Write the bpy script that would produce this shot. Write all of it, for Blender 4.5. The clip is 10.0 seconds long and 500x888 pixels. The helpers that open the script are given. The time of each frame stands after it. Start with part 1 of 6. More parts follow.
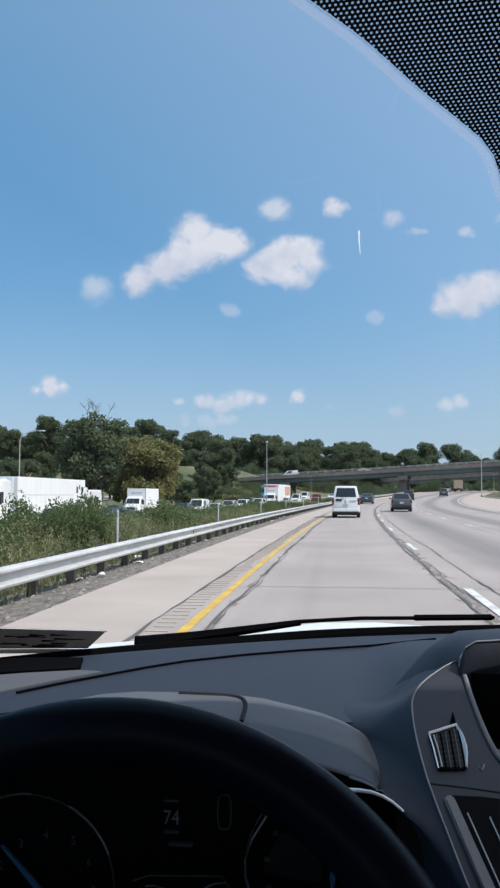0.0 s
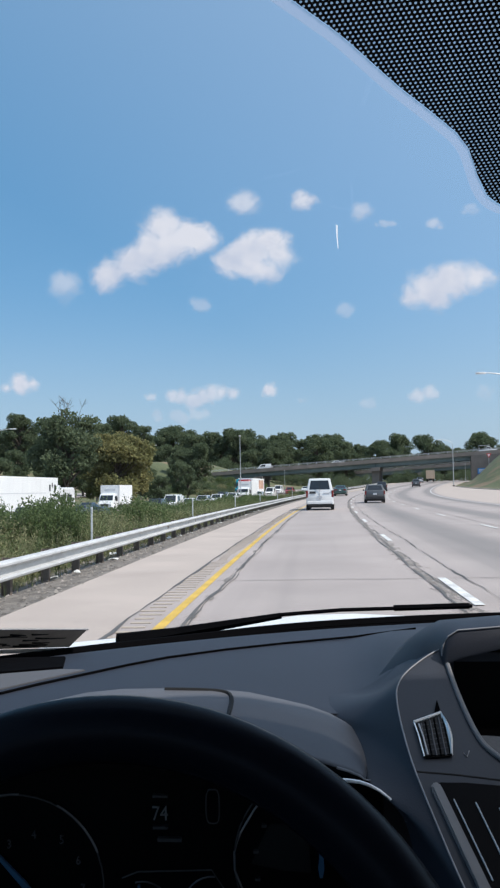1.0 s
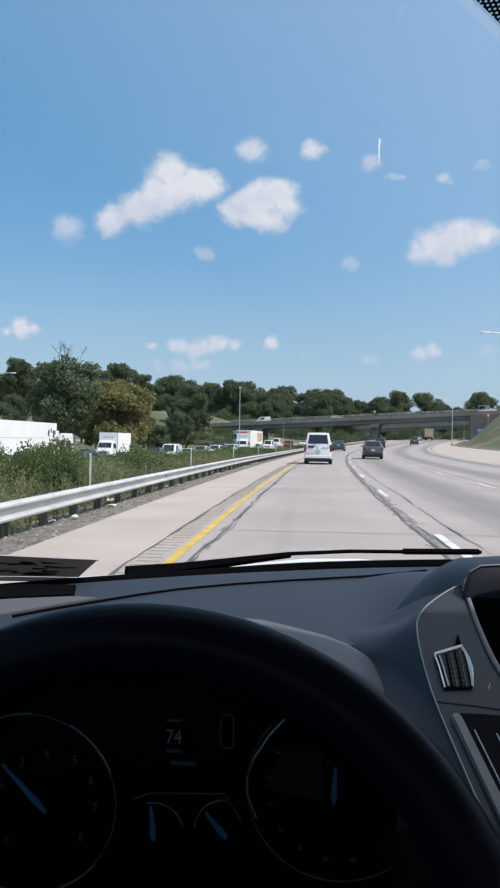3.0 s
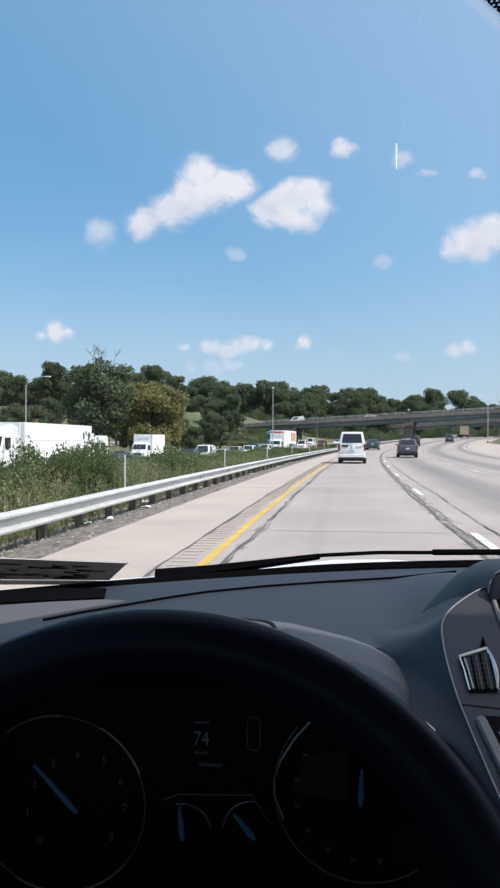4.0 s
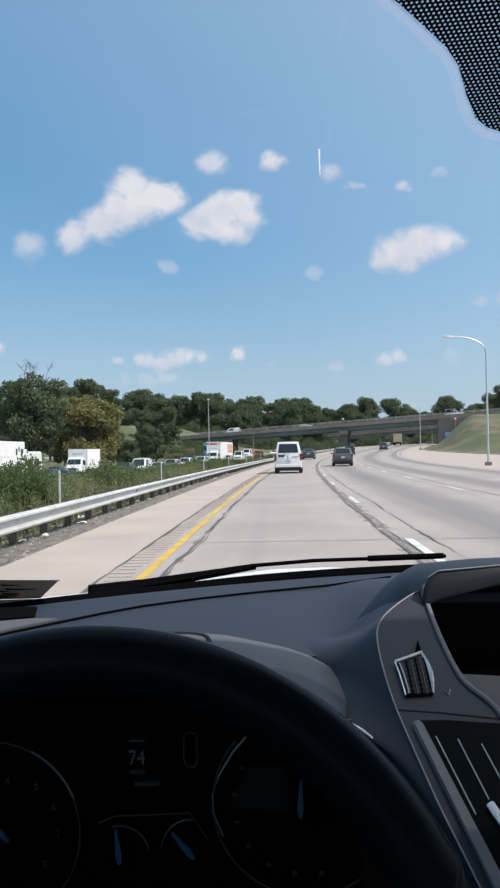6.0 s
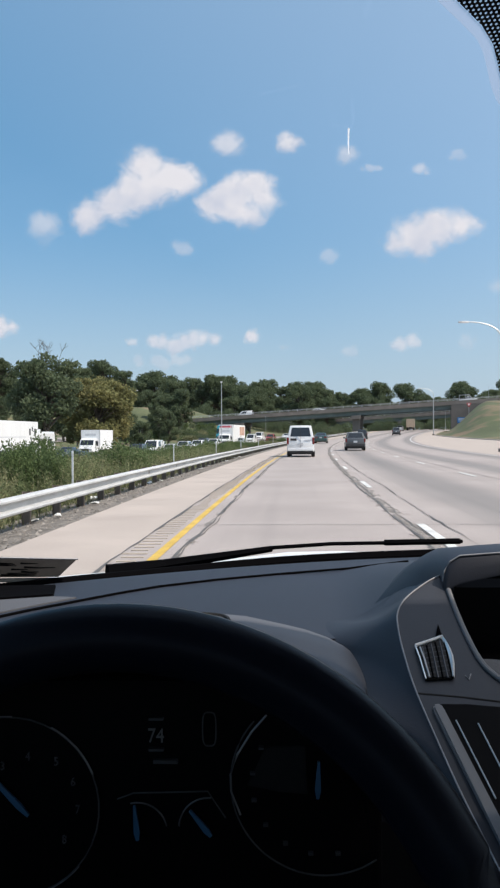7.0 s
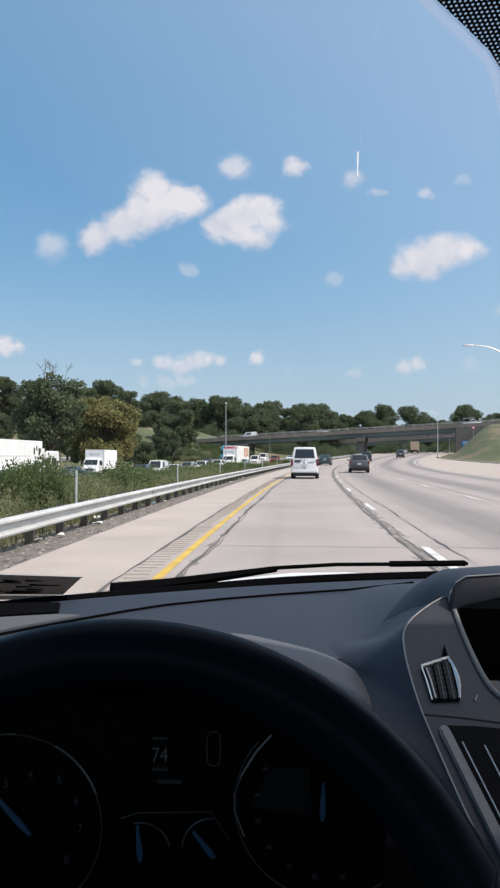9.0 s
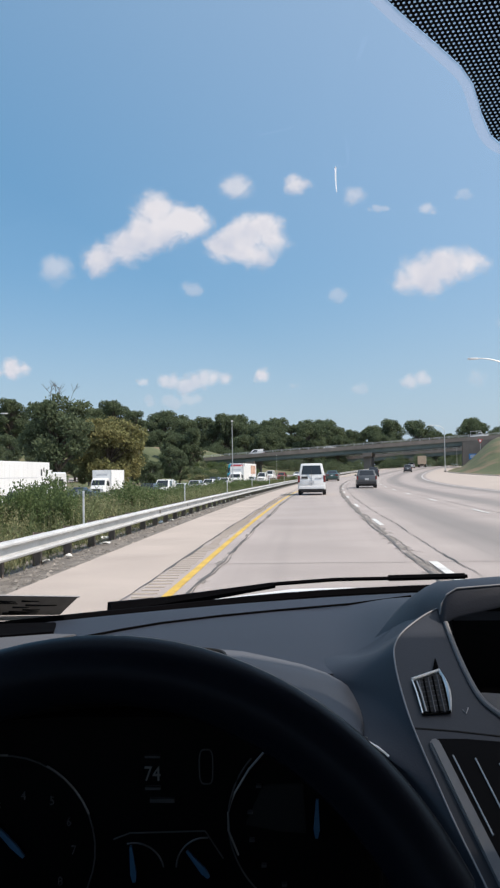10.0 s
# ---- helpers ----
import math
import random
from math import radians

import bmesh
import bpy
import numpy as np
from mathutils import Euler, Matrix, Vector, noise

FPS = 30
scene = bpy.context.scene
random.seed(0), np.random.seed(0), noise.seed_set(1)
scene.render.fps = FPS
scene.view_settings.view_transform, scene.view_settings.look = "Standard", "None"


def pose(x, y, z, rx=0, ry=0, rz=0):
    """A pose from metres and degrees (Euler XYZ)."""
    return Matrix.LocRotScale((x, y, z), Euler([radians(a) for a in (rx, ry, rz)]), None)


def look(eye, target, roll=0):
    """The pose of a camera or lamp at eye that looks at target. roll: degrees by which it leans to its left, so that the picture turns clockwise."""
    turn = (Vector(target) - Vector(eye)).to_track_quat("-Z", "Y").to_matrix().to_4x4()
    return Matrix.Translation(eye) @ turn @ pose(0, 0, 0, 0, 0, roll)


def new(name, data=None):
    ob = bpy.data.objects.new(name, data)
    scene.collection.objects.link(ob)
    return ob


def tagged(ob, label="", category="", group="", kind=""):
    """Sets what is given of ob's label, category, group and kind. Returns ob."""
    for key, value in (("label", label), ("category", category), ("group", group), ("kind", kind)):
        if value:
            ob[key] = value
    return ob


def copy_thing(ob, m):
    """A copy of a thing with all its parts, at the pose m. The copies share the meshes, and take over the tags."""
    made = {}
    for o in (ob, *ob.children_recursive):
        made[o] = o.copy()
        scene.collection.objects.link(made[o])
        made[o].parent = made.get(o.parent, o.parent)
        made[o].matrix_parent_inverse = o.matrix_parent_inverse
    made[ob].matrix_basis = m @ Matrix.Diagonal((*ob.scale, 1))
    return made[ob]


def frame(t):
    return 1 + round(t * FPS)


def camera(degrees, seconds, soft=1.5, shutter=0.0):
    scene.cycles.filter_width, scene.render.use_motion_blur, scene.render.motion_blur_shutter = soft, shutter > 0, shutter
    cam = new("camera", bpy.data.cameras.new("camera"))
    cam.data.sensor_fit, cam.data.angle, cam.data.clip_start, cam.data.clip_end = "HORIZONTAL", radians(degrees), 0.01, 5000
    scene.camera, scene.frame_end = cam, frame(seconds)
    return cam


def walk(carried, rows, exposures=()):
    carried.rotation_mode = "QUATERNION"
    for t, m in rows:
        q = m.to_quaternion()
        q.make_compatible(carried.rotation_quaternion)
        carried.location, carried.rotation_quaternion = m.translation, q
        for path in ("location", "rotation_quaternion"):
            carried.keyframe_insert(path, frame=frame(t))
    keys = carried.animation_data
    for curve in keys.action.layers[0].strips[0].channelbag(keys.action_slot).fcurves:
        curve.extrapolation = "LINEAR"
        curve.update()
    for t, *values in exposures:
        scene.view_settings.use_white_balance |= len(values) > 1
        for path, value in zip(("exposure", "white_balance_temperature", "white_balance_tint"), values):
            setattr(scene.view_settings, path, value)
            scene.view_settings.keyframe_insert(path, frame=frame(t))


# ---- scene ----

# ---------------------------------------------------------------- camera
cam = camera(33.2, 10.0, soft=2.3)
PATH = [
    (0, 0.0164, -0.0127, 1.4368, 5.673, 3.482, 0.152),
    (0.5, 0.0056, 0.0008, 1.4238, 4.397, 3.276, 0.816),
    (1, 0.0094, -0.0154, 1.4377, 3.828, 3.068, -1.026),
    (1.5, -0.0010, 0.0006, 1.4203, 4.220, 1.344, -0.004),
    (2, -0.0025, 0.0036, 1.4212, 2.540, 0.807, 0.704),
    (2.2, -0.0012, 0.0023, 1.4231, 2.815, 0.550, 0.212),
    (3.3, -0.0179, 0.0009, 1.4130, 4.044, -0.246, 1.013),
    (3.5, -0.0061, -0.0082, 1.4220, 4.726, 0.891, 0.161),
    (4, -0.0050, -0.0041, 1.4188, 6.066, -0.199, 0.195),
    (4.5, -0.0043, -0.0034, 1.4169, 6.116, -0.065, 0.222),
    (5, -0.0071, -0.0109, 1.4185, 5.407, 0.909, -0.300),
    (5.5, -0.0059, -0.0121, 1.4237, 3.411, 0.482, 0.614),
    (5.7, -0.0004, 0.0073, 1.4163, 1.649, 0.893, -1.111),
    (6.8, -0.0042, 0.0026, 1.4178, 2.589, -0.958, -0.857),
    (7, -0.0094, 0.0078, 1.4154, 2.578, -0.587, -0.366),
    (7.5, 0.0117, 0.0165, 1.4137, 0.390, 1.628, -0.571),
    (8, 0.0141, 0.0116, 1.4221, 1.351, 1.424, -0.910),
    (8.5, 0.0063, 0.0023, 1.4204, 2.375, 1.239, -0.513),
    (9, -0.0121, 0.0051, 1.4131, 2.851, 0.862, 0.171),
    (9.5, 0.0030, 0.0035, 1.4177, 3.049, 1.013, -1.021),
    (10, 0.0052, 0.0045, 1.4113, 3.304, 2.057, -0.932),
]
walk(cam, [(t, pose(x, y, z, 0, 0, yaw) @ pose(0, 0, 0, 90 + pitch) @ pose(0, 0, 0, 0, 0, roll)) for t, x, y, z, yaw, pitch, roll in PATH],
     [(0.0, -0.08, 6250, 10), (2.2, -0.06, 6250, 10), (3.4, -0.02, 6400, 10), (4.0, 0.11, 6450, 10), (5.5, -0.02, 6500, 10), (8.0, 0.03, 6700, 12), (10.0, -0.01, 6700, 12)])
scene.view_settings.exposure = 0.0

# ---------------------------------------------------------------- light
SUN_EL, SUN_AZ = radians(53), radians(108)  # azimuth clockwise from straight ahead
world = bpy.data.worlds.new("sky")
scene.world = world
world.use_nodes = True
wn = world.node_tree.nodes
sky = wn.new("ShaderNodeTexSky")
sky.sky_type, sky.sun_disc = "NISHITA", False
sky.sun_elevation, sky.sun_rotation = SUN_EL, SUN_AZ
sky.air_density, sky.dust_density, sky.ozone_density = 1.0, 1.2, 1.0
wn["Background"].inputs["Strength"].default_value = 0.146
hue = wn.new("ShaderNodeHueSaturation")
hue.inputs["Saturation"].default_value = 1.12
world.node_tree.links.new(sky.outputs[0], hue.inputs["Color"])
haze = wn.new("ShaderNodeMix")  # thin high haze evens out the blue
haze.data_type = "RGBA"
haze.inputs["Factor"].default_value = 0.5
haze.inputs["B"].default_value = (0.98, 2.90, 4.95, 1)
world.node_tree.links.new(hue.outputs[0], haze.inputs["A"])
# the sky whitens smoothly towards the sun through the damp summer air
wl = world.node_tree.links
wc, wd, wr, wa = wn.new("ShaderNodeTexCoord"), wn.new("ShaderNodeVectorMath"), wn.new("ShaderNodeMapRange"), wn.new("ShaderNodeMix")
wd.operation = "DOT_PRODUCT"
wd.inputs[1].default_value = (math.sin(SUN_AZ) * math.cos(SUN_EL), math.cos(SUN_AZ) * math.cos(SUN_EL), math.sin(SUN_EL))
wl.new(wc.outputs["Generated"], wd.inputs[0])
wr.inputs["From Min"].default_value, wr.inputs["From Max"].default_value, wr.inputs["To Max"].default_value = -0.08, 0.95, 2.7
wl.new(wd.outputs["Value"], wr.inputs["Value"])
wa.data_type, wa.blend_type = "RGBA", "ADD"
wa.clamp_factor = False
wl.new(wr.outputs[0], wa.inputs["Factor"])
wl.new(haze.outputs["Result"], wa.inputs["A"])
wa.inputs["B"].default_value = (1.18, 1.02, 0.90, 1)
# pale haze low over the horizon, all the way round
ws_, wh, wm = wn.new("ShaderNodeSeparateXYZ"), wn.new("ShaderNodeMapRange"), wn.new("ShaderNodeMix")
wl.new(wc.outputs["Generated"], ws_.inputs[0])
wh.interpolation_type = "SMOOTHSTEP"
wh.inputs["From Min"].default_value, wh.inputs["From Max"].default_value, wh.inputs["To Min"].default_value, wh.inputs["To Max"].default_value = -0.05, 0.25, 0.72, 0.0
wl.new(ws_.outputs["Z"], wh.inputs["Value"])
wm.data_type = "RGBA"
wl.new(wh.outputs[0], wm.inputs["Factor"])
wl.new(wa.outputs["Result"], wm.inputs["A"])
wm.inputs["B"].default_value = (3.8, 4.55, 5.45, 1)
wl.new(wm.outputs["Result"], wn["Background"].inputs["Color"])
sun = new("sun", bpy.data.lights.new("sun", "SUN"))
sun.data.energy, sun.data.angle, sun.data.color = 4.5, radians(0.53), (1.0, 0.925, 0.84)
to_sun = Vector((math.sin(SUN_AZ) * math.cos(SUN_EL), math.cos(SUN_AZ) * math.cos(SUN_EL), math.sin(SUN_EL)))
sun.matrix_world = look(to_sun * 400, (0, 0, 0))


# ---------------------------------------------------------------- materials
def mat(name, color, rough=0.6, metal=0.0, var=0.18, scale=3.0, fine=60.0, bump=0.08, coat=0.0, rand=0.0, tint=None, island=0.0, spec=0.5, dist=0.02):
    """A surface with colour that varies at two scales and a fine relief."""
    m = bpy.data.materials.new(name)
    m.use_nodes = True
    n, l = m.node_tree.nodes, m.node_tree.links
    b = n["Principled BSDF"]
    b.inputs["Roughness"].default_value, b.inputs["Metallic"].default_value = rough, metal
    b.inputs["Coat Weight"].default_value = coat
    b.inputs["Specular IOR Level"].default_value = spec
    co = n.new("ShaderNodeTexCoord")
    big, small = n.new("ShaderNodeTexNoise"), n.new("ShaderNodeTexNoise")
    for t, s in ((big, scale), (small, fine)):
        t.inputs["Scale"].default_value, t.inputs["Detail"].default_value = s, 4
        l.new(co.outputs["Object"], t.inputs["Vector"])
    add = n.new("ShaderNodeMath")
    add.operation = "MULTIPLY_ADD"
    l.new(small.outputs["Fac"], add.inputs[0])
    add.inputs[1].default_value = 0.5
    l.new(big.outputs["Fac"], add.inputs[2])
    rmp = n.new("ShaderNodeMapRange")
    rmp.inputs["From Min"].default_value, rmp.inputs["From Max"].default_value = 0.45, 1.05
    rmp.inputs["To Min"].default_value, rmp.inputs["To Max"].default_value = 0, 1
    l.new(add.outputs[0], rmp.inputs["Value"])
    mix = n.new("ShaderNodeMix")
    mix.data_type = "RGBA"
    lo = [c * (1 - var) for c in color]
    hi = [min(1, c * (1 + var)) for c in color] if tint is None else tint
    mix.inputs["A"].default_value, mix.inputs["B"].default_value = (*lo, 1), (*hi, 1)
    l.new(rmp.outputs[0], mix.inputs["Factor"])
    out = mix.outputs["Result"]
    if rand or island:
        if island:
            src = n.new("ShaderNodeNewGeometry").outputs["Random Per Island"]
        else:
            src = n.new("ShaderNodeObjectInfo").outputs["Random"]
        mr = n.new("ShaderNodeMapRange")
        k = rand or island
        mr.inputs["To Min"].default_value, mr.inputs["To Max"].default_value = 1 - k, 1 + k
        l.new(src, mr.inputs["Value"])
        hsv = n.new("ShaderNodeHueSaturation")
        l.new(mr.outputs[0], hsv.inputs["Value"])
        l.new(out, hsv.inputs["Color"])
        out = hsv.outputs["Color"]
    l.new(out, b.inputs["Base Color"])
    if bump:
        bp = n.new("ShaderNodeBump")
        bp.inputs["Strength"].default_value, bp.inputs["Distance"].default_value = bump, dist
        l.new(add.outputs[0], bp.inputs["Height"])
        l.new(bp.outputs[0], b.inputs["Normal"])
    return m


def leafy(name, color, tint, island=0.45):
    m = mat(name, color, rough=0.8, scale=0.25, fine=3.0, bump=0, tint=tint, island=island, spec=0.12)
    n, l = m.node_tree.nodes, m.node_tree.links
    b = n["Principled BSDF"]
    tr = n.new("ShaderNodeBsdfTranslucent")
    l.new(b.inputs["Base Color"].links[0].from_socket, tr.inputs["Color"])
    ms = n.new("ShaderNodeMixShader")
    ms.inputs[0].default_value = 0.42
    l.new(b.outputs[0], ms.inputs[1])
    l.new(tr.outputs[0], ms.inputs[2])
    l.new(ms.outputs[0], n["Material Output"].inputs["Surface"])
    return m


M = {}
M["concrete_road"] = mat("concrete_road", (0.378, 0.326, 0.299), 0.85, var=0.16, scale=0.35, fine=14, bump=0.15)


def worn_tracks(m):
    """Grey oil and tyre wear along the lanes right of the first one, and faint streaks, in road coordinates."""
    n, l = m.node_tree.nodes, m.node_tree.links
    b = n["Principled BSDF"]
    src = b.inputs["Base Color"].links[0].from_socket
    uv = n.new("ShaderNodeTexCoord").outputs["UV"]
    sep = n.new("ShaderNodeSeparateXYZ")
    l.new(uv, sep.inputs[0])

    def op(kind, a, c, d=0.0):
        q = n.new("ShaderNodeMath")
        q.operation = kind
        for i, v in enumerate((a, c, d)):
            if isinstance(v, (int, float)):
                q.inputs[i].default_value = v
            else:
                l.new(v, q.inputs[i])
        return q.outputs[0]

    def ramp(v, a, c, lo, hi):
        q = n.new("ShaderNodeMapRange")
        q.interpolation_type = "SMOOTHSTEP"
        for k, w in zip(("From Min", "From Max", "To Min", "To Max"), (a, c, lo, hi)):
            q.inputs[k].default_value = w
        l.new(v, q.inputs["Value"])
        return q.outputs[0]
    stretch = n.new("ShaderNodeVectorMath")
    stretch.operation = "MULTIPLY"
    stretch.inputs[1].default_value = (2.2, 0.035, 1)
    l.new(uv, stretch.inputs[0])
    streak = n.new("ShaderNodeTexNoise")
    streak.inputs["Scale"].default_value, streak.inputs["Detail"].default_value = 1.0, 5
    l.new(stretch.outputs[0], streak.inputs["Vector"])
    wob = op("MULTIPLY_ADD", streak.outputs["Fac"], 0.6, -0.3)
    u = op("ADD", sep.outputs["X"], wob)
    lane = op("PINGPONG", op("ADD", u, -2.0), 1.975)
    band = op("MULTIPLY", ramp(lane, 0.6, 1.8, 0.08, 0.74), ramp(u, 1.2, 3.0, 0.18, 1.0))
    total = op("ADD", band, ramp(streak.outputs["Fac"], 0.50, 0.75, 0, 0.22))
    mix = n.new("ShaderNodeMix")
    mix.data_type = "RGBA"
    mix.inputs["B"].default_value = (0.19, 0.175, 0.165, 1)
    l.new(total, mix.inputs["Factor"])
    l.new(src, mix.inputs["A"])
    l.new(mix.outputs["Result"], b.inputs["Base Color"])


worn_tracks(M["concrete_road"])
M["shoulder"] = mat("shoulder_concrete", (0.436, 0.368, 0.319), 0.9, var=0.16, scale=0.5, fine=18, bump=0.15)
M["worn_lane"] = mat("worn_lane", (0.345, 0.30, 0.27), 0.85, var=0.15, scale=0.3, fine=14, bump=0.15)
M["joint"] = mat("crack_sealant", (0.105, 0.10, 0.095), 0.8, var=0.3, scale=4, fine=40)


def patchy(m, cover, mid, half):
    """Crumbled surface: patches that thin out away from the joint at mid."""
    n, l = m.node_tree.nodes, m.node_tree.links
    uv = n.new("ShaderNodeTexCoord").outputs["UV"]
    st = n.new("ShaderNodeVectorMath")
    st.operation = "MULTIPLY"
    st.inputs[1].default_value = (5.0, 1.3, 1)
    l.new(uv, st.inputs[0])
    nz = n.new("ShaderNodeTexNoise")
    nz.inputs["Scale"].default_value, nz.inputs["Detail"].default_value, nz.inputs["Roughness"].default_value = 1.0, 9, 0.72
    l.new(st.outputs[0], nz.inputs["Vector"])
    sep = n.new("ShaderNodeSeparateXYZ")
    l.new(uv, sep.inputs[0])

    def op(kind, p, q):
        k = n.new("ShaderNodeMath")
        k.operation = kind
        for i, v in enumerate((p, q)):
            if isinstance(v, (int, float)):
                k.inputs[i].default_value = v
            else:
                l.new(v, k.inputs[i])
        return k.outputs[0]
    off = op("MULTIPLY", op("ABSOLUTE", op("SUBTRACT", sep.outputs["X"], mid), 0.0), 0.30 / half)
    r = n.new("ShaderNodeMapRange")
    r.inputs["From Min"].default_value, r.inputs["From Max"].default_value, r.inputs["To Max"].default_value = cover - 0.15, cover, 0.9
    l.new(op("SUBTRACT", nz.outputs["Fac"], off), r.inputs["Value"])
    tr, mx = n.new("ShaderNodeBsdfTransparent"), n.new("ShaderNodeMixShader")
    l.new(r.outputs[0], mx.inputs[0])
    l.new(tr.outputs[0], mx.inputs[1])
    l.new(n["Principled BSDF"].outputs[0], mx.inputs[2])
    l.new(mx.outputs[0], n["Material Output"].inputs["Surface"])
    return m


M["crumble"] = patchy(mat("crumbled_joint", (0.25, 0.225, 0.20), 0.95, var=0.4, scale=5, fine=40, bump=0.5), 0.54, 1.80, 0.32)
M["crumble_edge"] = patchy(mat("crumbled_edge", (0.25, 0.225, 0.20), 0.95, var=0.4, scale=5, fine=40, bump=0.5), 0.63, -1.34, 0.22)
M["groove"] = mat("rumble_groove", (0.43, 0.36, 0.29), 0.9, var=0.2)
M["yellow"] = mat("yellow_line_paint", (0.60, 0.39, 0.07), 0.7, var=0.28, scale=2.5, fine=30)
M["white_line"] = mat("white_line_paint", (0.64, 0.63, 0.60), 0.65, var=0.4, scale=2.5, fine=30)
M["gravel"] = mat("gravel", (0.18, 0.158, 0.135), 0.95, var=0.62, scale=3.5, fine=24, bump=0.8)
M["grass"] = mat("grass_ground", (0.085, 0.108, 0.044), 0.9, var=0.35, scale=0.12, fine=2.5, bump=0.4, tint=(0.135, 0.148, 0.068))
gn, gl = M["grass"].node_tree.nodes, M["grass"].node_tree.links
gz, gr, gm = gn.new("ShaderNodeTexNoise"), gn.new("ShaderNodeMapRange"), gn.new("ShaderNodeMix")  # bare earth showing through
gl.new(gn.new("ShaderNodeTexCoord").outputs["Object"], gz.inputs["Vector"])
gz.inputs["Scale"].default_value, gz.inputs["Detail"].default_value = 0.14, 8
gr.inputs["From Min"].default_value, gr.inputs["From Max"].default_value, gr.inputs["To Max"].default_value = 0.50, 0.62, 0.75
gl.new(gz.outputs["Fac"], gr.inputs["Value"])
gm.data_type = "RGBA"
gl.new(gr.outputs[0], gm.inputs["Factor"])
gl.new(gn["Principled BSDF"].inputs["Base Color"].links[0].from_socket, gm.inputs["A"])
gm.inputs["B"].default_value = (0.22, 0.15, 0.095, 1)
gl.new(gm.outputs["Result"], gn["Principled BSDF"].inputs["Base Color"])
M["weed"] = leafy("weed", (0.20, 0.21, 0.105), (0.36, 0.34, 0.19))
M["shrub"] = leafy("shrub", (0.110, 0.158, 0.062), (0.172, 0.220, 0.094), 0.22)
M["leaf"] = leafy("leaf", (0.112, 0.152, 0.086), (0.175, 0.208, 0.116), 0.16)
M["tall_weed"] = leafy("tall_weed", (0.155, 0.195, 0.086), (0.240, 0.265, 0.130), 0.22)
M["leaf_yellow"] = leafy("leaf_yellowing", (0.190, 0.215, 0.095), (0.310, 0.275, 0.120), 0.3)
M["bark"] = mat("bark", (0.10, 0.08, 0.06), 0.95, var=0.4, scale=4, fine=20, bump=0.5)
M["steel"] = mat("galvanised_steel", (0.53, 0.53, 0.52), 0.6, 0.1, var=0.22, scale=1.2, fine=20, rand=0.06)
M["rust_steel"] = mat("weathered_post", (0.20, 0.16, 0.13), 0.8, 0.2, var=0.4, scale=5, fine=30, rand=0.15)
M["pole"] = mat("aluminium_pole", (0.55, 0.56, 0.56), 0.45, 0.5, var=0.1)
M["bridge"] = mat("bridge_concrete", (0.22, 0.19, 0.165), 0.9, var=0.25, scale=0.4, fine=8, bump=0.2)
M["girder"] = mat("painted_girder", (0.125, 0.16, 0.15), 0.6, var=0.2, scale=0.5, fine=8)
M["abutment"] = mat("abutment_concrete", (0.17, 0.15, 0.135), 0.9, var=0.25, scale=0.4, fine=8, bump=0.2)
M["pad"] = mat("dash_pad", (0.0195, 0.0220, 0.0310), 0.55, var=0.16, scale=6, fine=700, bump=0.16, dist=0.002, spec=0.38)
# hood grey set far above the dash pad to carry its sunlit look
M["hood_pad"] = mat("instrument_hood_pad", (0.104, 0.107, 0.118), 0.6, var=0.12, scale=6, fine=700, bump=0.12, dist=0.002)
M["trim"] = mat("centre_trim", (0.016, 0.0195, 0.028), 0.42, var=0.12, scale=6, fine=500, bump=0.06, dist=0.002)
M["black"] = mat("black_plastic", (0.005, 0.005, 0.0055), 0.5, var=0.2, scale=8, fine=300, spec=0.25)
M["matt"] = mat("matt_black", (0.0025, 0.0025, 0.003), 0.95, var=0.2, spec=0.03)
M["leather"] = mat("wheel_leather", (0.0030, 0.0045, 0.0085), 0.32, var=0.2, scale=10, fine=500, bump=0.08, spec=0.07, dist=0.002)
M["satin"] = mat("satin_trim", (0.35, 0.35, 0.35), 0.38, 0.7, var=0.1)
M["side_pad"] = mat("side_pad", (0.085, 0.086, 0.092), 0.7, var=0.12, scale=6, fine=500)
M["console"] = mat("console_side", (0.085, 0.086, 0.09), 0.6, var=0.18, scale=9, fine=400)
M["seam"] = mat("seam_edge", (0.24, 0.24, 0.25), 0.5, var=0.15)
M["edge"] = mat("satin_edge", (0.15, 0.15, 0.155), 0.45, var=0.15)
M["chrome"] = mat("chrome", (0.93, 0.93, 0.92), 0.32, 0.4, var=0.03, bump=0)
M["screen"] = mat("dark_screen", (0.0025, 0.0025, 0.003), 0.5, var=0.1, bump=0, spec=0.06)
M["dial_ring"] = mat("dial_ring", (0.065, 0.065, 0.07), 0.4, 0.4, var=0.1)
M["needle"] = mat("blue_needle", (0.025, 0.085, 0.16), 0.5, var=0.1)
M["dial_bright"] = mat("dial_bright", (0.16, 0.16, 0.165), 0.4, 0.4, var=0.1)
M["dial_faint"] = mat("dial_faint", (0.030, 0.030, 0.032), 0.6, var=0.1)
# grey of the sheen painted over the right dial
M["dial_dim"] = mat("dial_dim", (0.011, 0.011, 0.0115), 0.8, var=0.2, spec=0.1)
M["digit"] = mat("display_digit", (0.10, 0.10, 0.10), 0.6, var=0.05)
M["rubber"] = mat("wiper_rubber", (0.006, 0.006, 0.006), 0.8, var=0.2, scale=9, fine=200)
# colour of the reflection painted low on the windshield
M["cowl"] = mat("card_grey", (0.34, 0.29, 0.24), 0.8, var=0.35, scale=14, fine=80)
M["liner"] = mat("headliner", (0.30, 0.29, 0.27), 0.95, var=0.1, fine=400)
M["tyre"] = mat("tyre", (0.018, 0.018, 0.018), 0.85, var=0.3, scale=6)
M["rim"] = mat("alloy_rim", (0.42, 0.42, 0.43), 0.35, 0.8, var=0.1)
